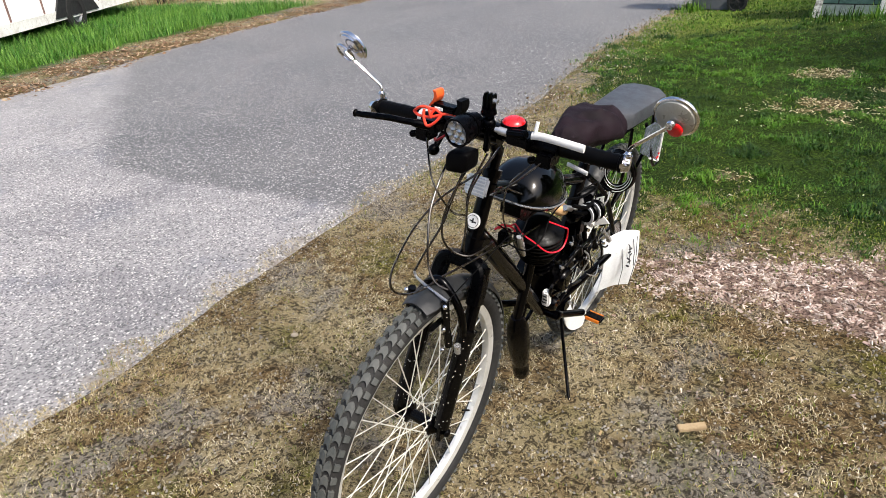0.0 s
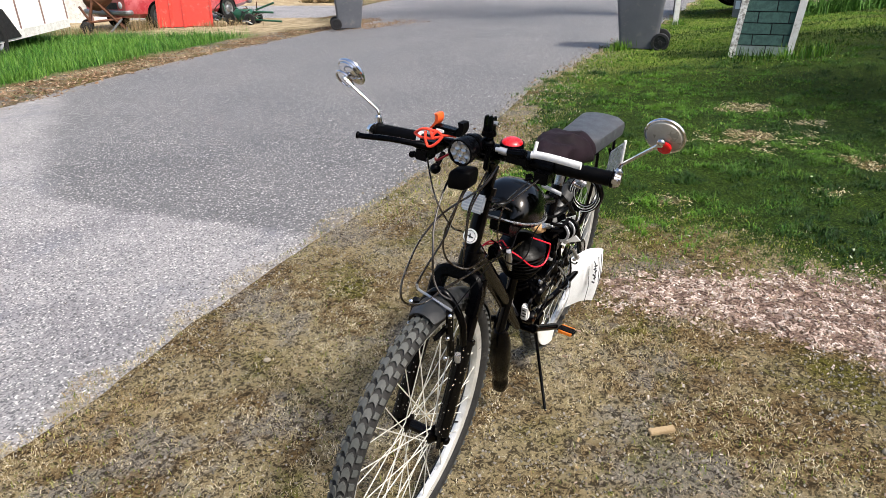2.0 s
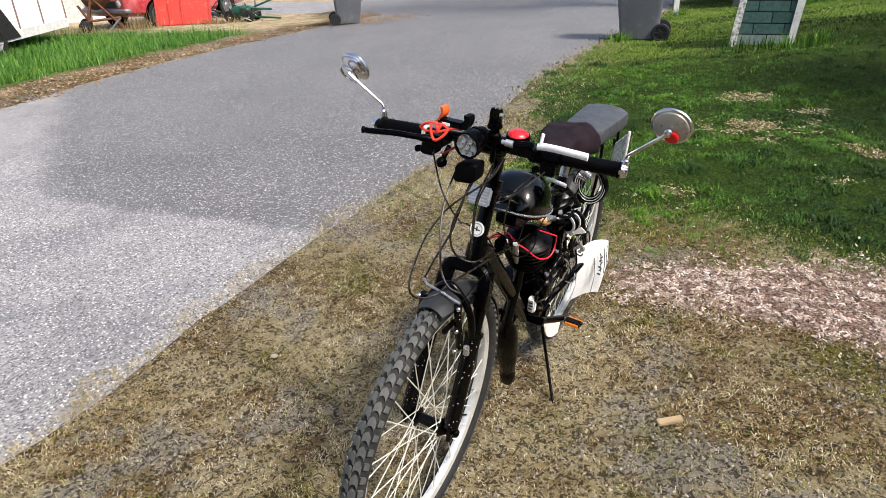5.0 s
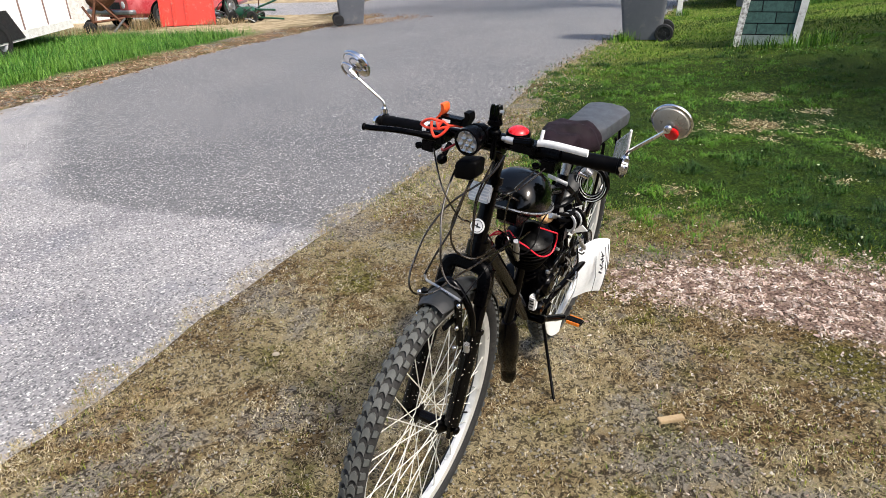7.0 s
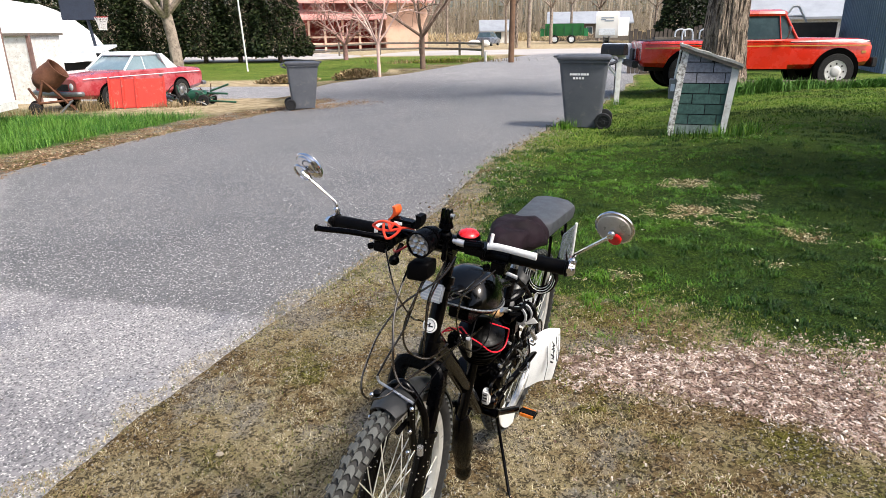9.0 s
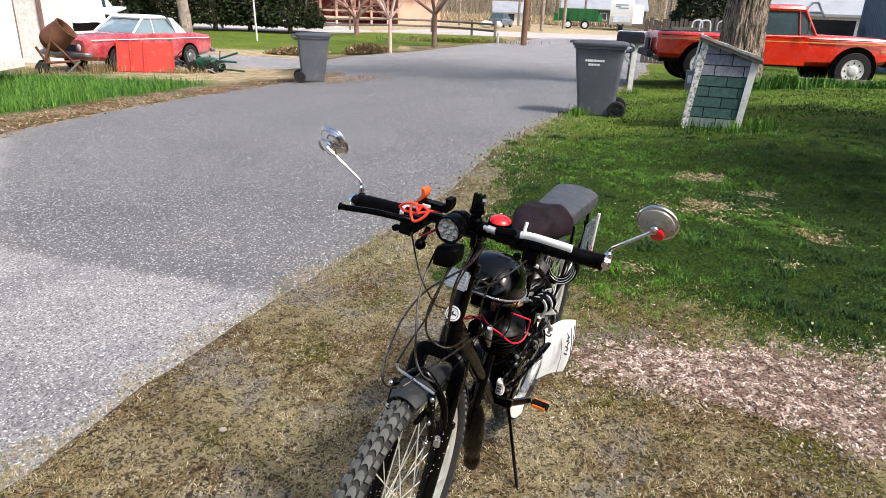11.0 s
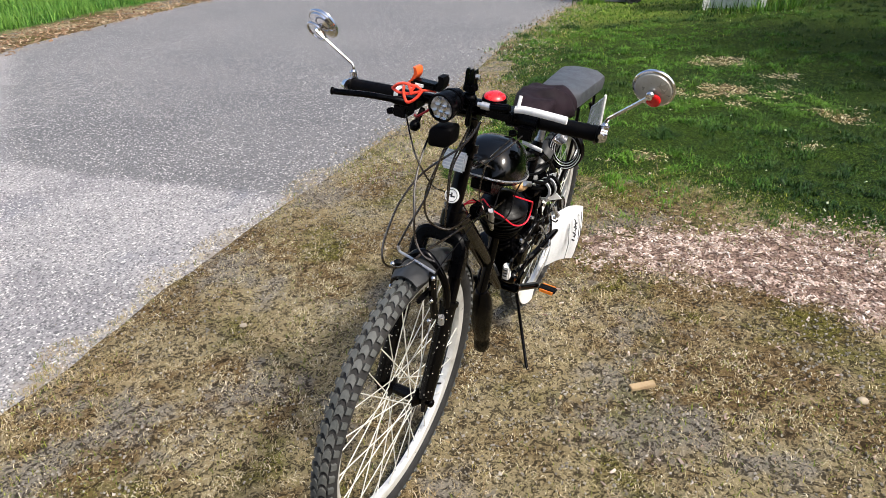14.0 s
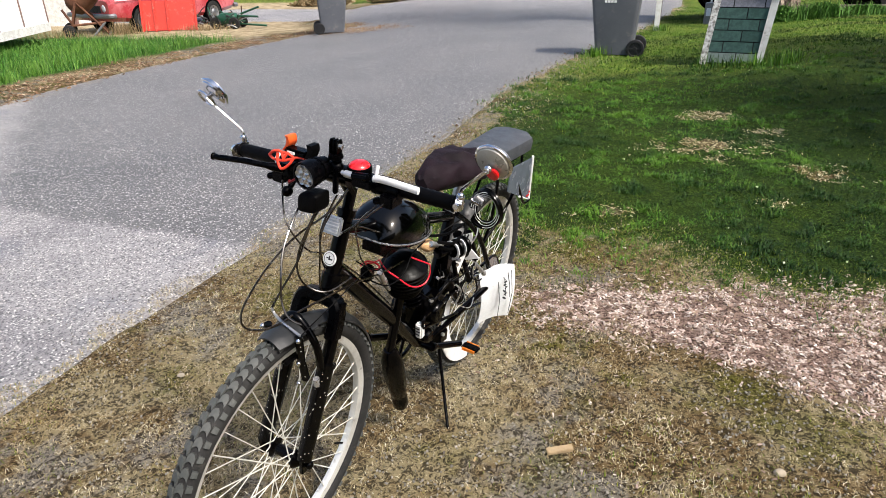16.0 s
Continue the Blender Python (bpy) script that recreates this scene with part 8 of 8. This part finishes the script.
def flakes(name, spots, material, label, category, length, aspect, thick, rng, tilt=0.5):
    """One object of many thin chips with a bit of thickness."""
    v, f = [], []
    for x, y, s in spots:
        L = rng.uniform(*length) * s
        m = Matrix.Translation((x, y, surface(x, y) + thick * 0.5 + 0.2 * L * rng.random() * tilt)) @ Euler((rng.gauss(0, tilt), rng.gauss(0, tilt), rng.uniform(0, 6.283))).to_matrix().to_4x4()
        w = L * rng.uniform(*aspect)
        i = len(v)
        for h in (-thick / 2, thick / 2):
            for a, b in ((-1, -0.7), (0.9, -1), (1, 0.8), (-0.8, 1)):
                v.append(tuple(m @ Vector((a * L / 2, b * w / 2, h + thick * 0.3 * a * b))))
        f += [(i + 3, i + 2, i + 1, i), (i + 4, i + 5, i + 6, i + 7)] + [(i + k, i + (k + 1) % 4, i + 4 + (k + 1) % 4, i + 4 + k) for k in range(4)]
    return raw(name, v, f, material, label, category)


def sow(rng, count, x0, x1, y0, y1, keep):
    """Spots in a rectangle, kept by chance keep(x, y) in 0..1."""
    out = []
    for _ in range(count):
        x, y = rng.uniform(x0, x1), rng.uniform(y0, y1)
        k = keep(x, y)
        if k > 0 and rng.random() < k:
            out.append((x, y, 0.7 + 0.5 * rng.random()))
    return out


rng = random.Random(101)
# Near blades are coloured as in shade, the farther lawn's as in sun.
LAWN_BLADE = vary("lawn_blade", [(18, 50, 5), (36, 88, 11), (68, 118, 20), (10, 30, 3), (122, 156, 58), (48, 104, 15), (92, 138, 34), (112, 146, 50)], 0.62, patch=(86, 122, 28), shade_band=(12, 46, 4))
DRY_BLADE = vary("dry_straw_blade", [(192, 178, 144), (144, 130, 96), (222, 210, 180), (82, 70, 50), (164, 154, 112), (120, 111, 76), (238, 230, 206), (132, 104, 68), (136, 132, 68)], 0.8, patch=(126, 102, 64))
SUN_BLADE = vary("sunlit_lawn_blade", [(54, 92, 12), (92, 130, 26), (30, 62, 6), (142, 168, 60), (64, 104, 16), (170, 186, 88)], 0.75, patch=(52, 92, 12), shade_band=(22, 56, 5))
OLIVE_BLADE = vary("olive_short_blade", [(106, 116, 32), (78, 104, 18), (144, 146, 56), (50, 76, 12), (184, 180, 100)], 0.8)
TALL_BLADE = vary("long_grass_blade", [(50, 104, 26), (82, 136, 46), (30, 72, 17), (128, 166, 78), (44, 90, 23), (18, 48, 11)], 0.6, patch=(92, 128, 44))


def verge(x, y):
    """1 on the trampled verge: neither road, chips nor lawn."""
    if x < along(ROAD_RIGHT, y) - 0.09 - 0.28 * max(-0.1, wob(x, y, 3.5, 15.0)):
        return 0.0
    return max(0.0, 1 - lawn_amount(x, y)) * (1 - 0.9 * chips_amount(x, y))


def clumped(x, y, s=26.0, seed=0.0):
    """Small clumps with bare gaps between them."""
    return max(0.04, min(1.0, 0.48 + 1.9 * wob(x, y, s, seed + 41.0) + 0.9 * wob(x, y, s * 2.3, seed + 43.0)))


def tufted(x, y):
    """Grass stands in tufts with thinner turf between."""
    return max(0.05, min(1.0, 0.46 + 0.9 * wob(x, y, 1.6, 21.0) + 1.7 * wob(x, y, 6.0, 23.0))) * clumped(x, y, 15.0)


def lawn(x, y):
    return lawn_amount(x, y) * (1 - 0.72 * bare_amount(x, y))


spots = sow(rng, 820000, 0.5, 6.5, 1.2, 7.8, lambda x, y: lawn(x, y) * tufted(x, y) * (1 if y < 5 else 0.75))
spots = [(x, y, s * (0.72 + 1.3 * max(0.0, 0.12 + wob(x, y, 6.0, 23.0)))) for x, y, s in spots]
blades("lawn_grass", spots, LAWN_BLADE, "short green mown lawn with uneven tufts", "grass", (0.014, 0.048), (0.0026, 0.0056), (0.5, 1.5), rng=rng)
spots = sow(rng, 60000, 0.5, 6.5, 1.2, 8.0, lambda x, y: lawn(x, y) * 0.4 * max(0.0, 0.35 - 1.1 * wob(x, y, 1.6, 21.0) + 0.5 * wob(x, y, 11.0, 25.0)))
blades("lawn_thatch", spots, OLIVE_BLADE, "dry yellowed blades through the lawn", "grass", (0.012, 0.040), (0.002, 0.0045), (0.6, 1.5), rng=rng)
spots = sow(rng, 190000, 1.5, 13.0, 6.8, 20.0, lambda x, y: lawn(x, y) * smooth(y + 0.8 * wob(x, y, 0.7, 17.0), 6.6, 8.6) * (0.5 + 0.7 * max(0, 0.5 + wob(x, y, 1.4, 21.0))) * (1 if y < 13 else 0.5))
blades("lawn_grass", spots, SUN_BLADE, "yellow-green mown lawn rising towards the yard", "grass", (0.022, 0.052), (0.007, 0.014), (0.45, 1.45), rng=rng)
spots = sow(rng, 760000, -1.6, 2.6, 0.8, 5.2, lambda x, y: verge(x, y) * max(0.12, min(1, 0.55 + 1.3 * wob(x, y, 2.2, 31.0))) * clumped(x, y))
blades("dry_verge_grass", spots, DRY_BLADE, "short dry straw-coloured grass on trampled earth", "dry grass", (0.008, 0.029), (0.0013, 0.0028), (0.9, 1.5), rng=rng)
PALE_STRAW = vary("pale_bleached_straw", [(198, 186, 152), (172, 158, 120), (218, 208, 180), (150, 136, 98), (186, 172, 132)], 0.8)
spots = sow(rng, 130000, -1.6, 2.8, 0.8, 5.0, lambda x, y: verge(x, y) * max(0.10, min(1, 0.45 + 1.3 * wob(x, y, 3.1, 37.0))) * clumped(x, y))
blades("bleached_straw", spots, PALE_STRAW, "bleached straw strands lying on the verge", "dry grass", (0.010, 0.032), (0.0010, 0.0022), (1.1, 1.5), rng=rng)
spots = sow(rng, 125000, -1.6, 3.0, 0.7, 6.0, lambda x, y: verge(x, y) * max(0, 0.9 * wob(x, y, 1.6, 44.0) + 0.35 * wob(x, y, 6.0, 3.0) + 0.16 + 0.9 * lawn_amount(x - 0.05, y + 0.30)))
blades("verge_tufts", spots, OLIVE_BLADE, "olive green tufts growing through the dry verge", "grass", (0.008, 0.030), (0.0014, 0.0030), (0.2, 1.3), rng=rng)
spots = sow(rng, 60000, -0.4, 7.0, 3.6, 16.0, lambda x, y: smooth(x - along(ROAD_RIGHT, y), 0.06, 0.14) * (1 - smooth(x - along(ROAD_RIGHT, y), 0.35, 0.75)))
blades("roadside_grass", spots, OLIVE_BLADE, "thin grass along the road edge", "grass", (0.014, 0.045), (0.0025, 0.006), (0.3, 1.4), rng=rng)
spots = sow(rng, 60000, -0.4, 4.2, 3.8, 10.5, lambda x, y: smooth(x - along(ROAD_RIGHT, y), -0.12, 0.02) * (1 - smooth(x - along(ROAD_RIGHT, y), 0.40, 0.85)) * 0.8)
blades("roadside_straw", spots, DRY_BLADE, "thin dry straw along the road edge", "dry grass", (0.010, 0.036), (0.0022, 0.0050), (0.7, 1.5), rng=rng)
spots = sow(rng, 7000, -0.4, 4.2, 3.6, 10.5, lambda x, y: smooth(x - along(ROAD_RIGHT, y), -0.30, 0.0) * (1 - smooth(x - along(ROAD_RIGHT, y), 0.25, 0.55)))
stone_spots = spots
spots = sow(rng, 120000, -13.0, -2.4, 3.0, 15.5, tall_amount)
blades("long_grass", spots, TALL_BLADE, "long bright green grass across the road", "grass", (0.08, 0.27), (0.0045, 0.0095), (0.1, 1.15), rng=rng)
spots = [(x + rng.gauss(0, 0.10), y + rng.gauss(0, 0.07), 1.0) for x, y, n_ in ((3.28, 9.6, 90), (3.4, 9.75, 60), (4.0, 7.75, 60), (4.5, 7.5, 80), (4.9, 7.6, 150), (4.2, 7.6, 60), (4.75, 7.45, 60), (3.95, 10.0, 60), (5.65, 13.1, 90)) for _ in range(n_)]
blades("uncut_tufts", spots, LAWN_BLADE, "uncut grass tufts round posts and carts", "grass", (0.08, 0.20), (0.006, 0.011), (0.05, 0.8), rng=rng)

spots = sow(rng, 24000, -2.0, 3.5, 0.8, 9.5, lambda x, y: (0.5 + 0.9 * wob(x, y, 3.0, 51.0)) * math.exp(-((x - along(ROAD_RIGHT, y) + 0.01) / 0.055) ** 2))
blades("verge_edge_grass", spots, DRY_BLADE, "ragged dry grass creeping over the road edge", "dry grass", (0.012, 0.045), (0.0018, 0.0040), (0.8, 1.5), rng=rng)
spots = sow(rng, 12000, -2.0, 3.5, 0.8, 9.5, lambda x, y: (0.3 + 0.9 * wob(x, y, 2.0, 57.0)) * math.exp(-((x - along(ROAD_RIGHT, y) - 0.03) / 0.08) ** 2))
blades("verge_edge_grass", spots, OLIVE_BLADE, "low olive grass along the road edge", "grass", (0.012, 0.045), (0.0018, 0.0040), (0.4, 1.4), rng=rng)

BARK_CHIP = vary("pinkish_bark_chip", [(190, 168, 156), (140, 114, 102), (210, 196, 184), (76, 58, 51), (228, 218, 208), (164, 140, 126), (108, 84, 74), (156, 140, 116)], 0.88)
spots = sow(rng, 360000, 0.5, 4.2, 0.6, 3.6, lambda x, y: chips_amount(x, y) * (0.6 + 0.8 * max(0, 0.4 + wob(x, y, 3.0, 91.0))) * clumped(x, y, 20.0, 5.0))
flakes("bark_chips", spots, BARK_CHIP, "scattered pinkish bark chips", "bark chips", (0.005, 0.023), (0.20, 0.5), 0.0024, rng, 0.34)
spots = sow(rng, 95000, 0.3, 6.0, 0.5, 6.0, lambda x, y: 0.065 * verge(x, y) * smooth(x, 0.3, 1.2))
flakes("stray_chips", spots, BARK_CHIP, "stray bark chips on the verge", "bark chips", (0.006, 0.020), (0.22, 0.5), 0.0026, rng, 0.4)
spots = sow(rng, 70000, 1.2, 4.2, 3.2, 6.2, lambda x, y: 0.38 * bare_amount(x, y) * lawn_amount(x, y))
flakes("bare_lawn_straw", spots, PALE_STRAW, "pale dead straw and chips on bare spots in the lawn", "dead straw", (0.006, 0.024), (0.14, 0.4), 0.002, rng, 0.4)
spots = sow(rng, 60000, 0.5, 3.2, 2.2, 4.4, lambda x, y: 3.2 * lawn_amount(x, y) * (1 - lawn_amount(x, y)) * clumped(x, y, 14.0, 3.0))
blades("lawn_edge_grass", spots, OLIVE_BLADE, "olive green grass thinning out at the lawn edge", "grass", (0.010, 0.034), (0.0016, 0.0036), (0.4, 1.4), rng=rng)
PEBBLE = vary("mixed_grey_grit", [(142, 137, 128), (104, 99, 90), (172, 166, 156), (74, 69, 62), (150, 140, 122)], 0.9)
spots = sow(rng, 48000, -1.7, 3.2, 0.7, 6.0, lambda x, y: verge(x, y) * max(0.05, 0.40 - 1.2 * wob(x, y, 2.2, 31.0)))
flakes("grit", spots, PEBBLE, "small grey grit pressed into the verge", "grit", (0.003, 0.009), (0.6, 1.0), 0.004, rng, 0.5)
flakes("edge_stones", stone_spots, PEBBLE, "loose stones along the road edge", "grit", (0.006, 0.020), (0.6, 1.0), 0.006, rng, 0.5)
spots = sow(rng, 4500, -3.5, 2.0, 0.8, 7.0, lambda x, y: (1 if along(ROAD_LEFT, y) + 0.3 < x < along(ROAD_RIGHT, y) - 0.02 else 0) * (0.15 + 0.85 * smooth(x - along(ROAD_RIGHT, y), -0.5, 0.0)))
flakes("road_grit", spots, PEBBLE, "loose pale grit on the road", "grit", (0.003, 0.008), (0.6, 1.0), 0.003, rng, 0.3)
LITTER = vary("brown_leaf_litter", [(132, 104, 82), (104, 80, 60), (166, 140, 112), (82, 62, 48), (196, 178, 150)], 0.9)
spots = sow(rng, 42000, -6.5, 0.8, 2.0, 18.5, lambda x, y: smooth(x - along(ROAD_LEFT, y), -0.9, -0.5) * (1 - smooth(x - along(ROAD_LEFT, y), 0.0, 0.5)) * (0.4 + 0.8 * max(0, 0.4 + wob(x, y, 2.0, 71.0))))
flakes("leaf_litter", spots, LITTER, "brown leaf litter along the far road edge", "leaf litter", (0.02, 0.055), (0.3, 0.7), 0.005, rng, 0.4)
spots = sow(rng, 2600, -1.9, 1.0, 15.2, 17.4, lambda x, y: math.exp(-((x + 0.4) / 0.9) ** 2 - ((y - 16.2) / 0.6) ** 2))
flakes("leaf_litter", spots, LITTER, "dark leaf litter round a rubbish cart", "leaf litter", (0.02, 0.06), (0.3, 0.7), 0.005, rng, 0.4)
spots = sow(rng, 2500, 0.2, 7.0, 5.0, 16.0, lambda x, y: smooth(x - along(ROAD_RIGHT, y), -0.35, 0.0) * (1 - smooth(x - along(ROAD_RIGHT, y), 0.1, 0.4)))
flakes("edge_grit", spots, LITTER, "dirt and small debris along the lawn side of the road", "leaf litter", (0.012, 0.035), (0.4, 0.8), 0.005, rng, 0.4)
LEAF = vary("pale_dead_leaf", [(176, 156, 120), (152, 128, 90), (192, 176, 146), (138, 116, 86)], 0.85)
spots = sow(rng, 300, -1.4, 3.6, 0.8, 5.0, lambda x, y: 0.55 * verge(x, y) + 0.2 * lawn_amount(x, y))
flakes("dead_leaves", spots, LEAF, "pale dead leaves and bits of stalk", "dead leaves", (0.008, 0.022), (0.2, 0.5), 0.0015, rng, 0.35)
CLOVER = vary("pale_clover_bits", [(176, 190, 140), (206, 210, 176), (150, 172, 106)], 0.8)
spots = sow(rng, 1300, 0.8, 6.0, 2.5, 8.5, lambda x, y: lawn_amount(x, y) * max(0, wob(x, y, 1.5, 81.0) + 0.05) * 0.8)
flakes("clover", spots, CLOVER, "small pale seed heads among the lawn", "clover", (0.006, 0.014), (0.5, 1.0), 0.003, rng, 0.6)
for v_ in bpy.data.objects["clover"].data.vertices:
    v_.co.z += 0.035

# one wooden offcut and a pale stone, lying by themselves
bm = bmesh.new()
box(bm, 0, 0, 0.006, 0.084, 0.024, 0.012)
for v_ in bm.verts:
    v_.co.x += 0.006 * noise.noise(v_.co * 40)
solid("wood_offcut", bm, mat("weathered_offcut", (158, 138, 106), 0.85, 0.0, (128, 108, 80), 20, 0.8, 150, 0.4), "small weathered wood offcut lying on dry grass", "wood offcut", pose(0.795, 1.815, surface(0.795, 1.815) + 0.001, 0, 0, 6), bevel=0.002)
for x, y, s, c in ((-0.486, 2.407, 0.012, (160, 150, 134)), (1.36, 1.62, 0.015, (158, 146, 126)), (-0.28, 1.30, 0.009, (180, 172, 158))):
    bm = bmesh.new()
    ball(bm, (0, 0, 0), s, 1.2, 0.9, 0.7, 12)
    for v_ in bm.verts:
        v_.co *= 1 + 0.2 * noise.noise(v_.co * 60)
    solid("pebble", bm, mat("pale_pebble", c, 0.8), "pale rounded pebble lying on dry grass", "pebble", pose(x, y, surface(x, y) + s * 0.3), "pebbles")

# ---- shrubs and weeds ----
WEED = vary("weed_leaf", [(66, 108, 40), (90, 134, 54), (50, 86, 30), (112, 150, 70)], 0.7)
DRYBED = vary("dry_stalks", [(150, 128, 94), (120, 100, 70), (176, 156, 122), (94, 80, 54), (96, 100, 56)], 0.9)


def shrub(name, x, y, wide, deep, high, count, size, material, label, seed):
    r = random.Random(seed)

    def shape(q):
        a, u = q.uniform(0, 6.283), math.sqrt(q.random())
        h = q.random()
        k = (1 - h * h) ** 0.5 * (0.8 + 0.3 * noise.noise(Vector((math.cos(a) * 2, math.sin(a) * 2, seed))))
        px, py = wide * u * math.cos(a) * k, deep * u * math.sin(a) * k
        return Vector((x + px, y + py, ground_z(x + px, y + py) + high * h)), Vector((math.cos(a) * 0.5, math.sin(a) * 0.5, 0.8))

    v, f = needles(shape, count, size, r)
    return raw(name, [tuple(q) for q in v], f, material, label, "shrub")


for k, (x, y, wide, deep, high, count, label) in enumerate((
    (7.75, 12.75, 0.55, 0.35, 0.26, 1500, "leafy green weeds at the foot of the old tree"),
    (8.75, 12.9, 0.55, 0.35, 0.22, 1200, "leafy green weeds at the foot of the old tree"),
    (9.8, 13.1, 0.7, 0.3, 0.14, 1000, "leafy green weeds below the parked pickup"),
    (11.6, 13.0, 1.4, 0.3, 0.14, 2200, "leafy green weeds below the parked pickup"),
)):
    shrub("weeds", x, y, wide, deep, high, count, 0.06, WEED, label, 1 + k)
shrub("flower_bed", 5.6, 36.0, 2.6, 0.5, 0.18, 1300, 0.08, OLIVE_BLADE, "low green plants along the rail fence", 9)


def stalks(name, x, y, wide, deep, count, length, width, material, label, seed):
    r = random.Random(seed)
    return blades(name, [(r.gauss(x, wide), r.gauss(y, deep), 1.0) for _ in range(count)], material, label, "weeds", length, width, (0.0, 0.9), rng=r)


stalks("weeds", 8.2, 12.8, 0.5, 0.15, 700, (0.12, 0.42), (0.012, 0.028), WEED, "tall green weeds at the foot of the old tree", 11)
stalks("weeds", 10.5, 13.05, 1.0, 0.15, 900, (0.08, 0.26), (0.012, 0.024), WEED, "green weeds below the parked pickup", 12)
stalks("dry_weeds", -6.05, 17.5, 0.22, 0.15, 260, (0.15, 0.50), (0.006, 0.012), DRYBED, "thin dry brown weeds before the old car", 5)
stalks("dry_weeds", -4.3, 18.0, 0.35, 0.15, 260, (0.08, 0.24), (0.006, 0.012), DRYBED, "thin dry brown weeds before the old car", 6)
stalks("dry_weeds", -7.3, 16.9, 0.5, 0.25, 300, (0.08, 0.28), (0.006, 0.012), DRYBED, "thin dry weeds round the cement mixer", 7)
shrub("flower_bed", -2.0, 26.2, 1.5, 0.5, 0.24, 2600, 0.10, DRYBED, "straggling dry flower bed at the lawn corner", 8)
shrub("flower_bed", 0.6, 26.0, 1.1, 0.4, 0.30, 2200, 0.10, DRYBED, "straggling dry flower bed at the lawn corner", 9)
stalks("flower_bed", 5.8, 36.4, 1.6, 0.3, 1200, (0.12, 0.36), (0.015, 0.03), DRYBED, "straggling dry plants along the rail fence", 10)
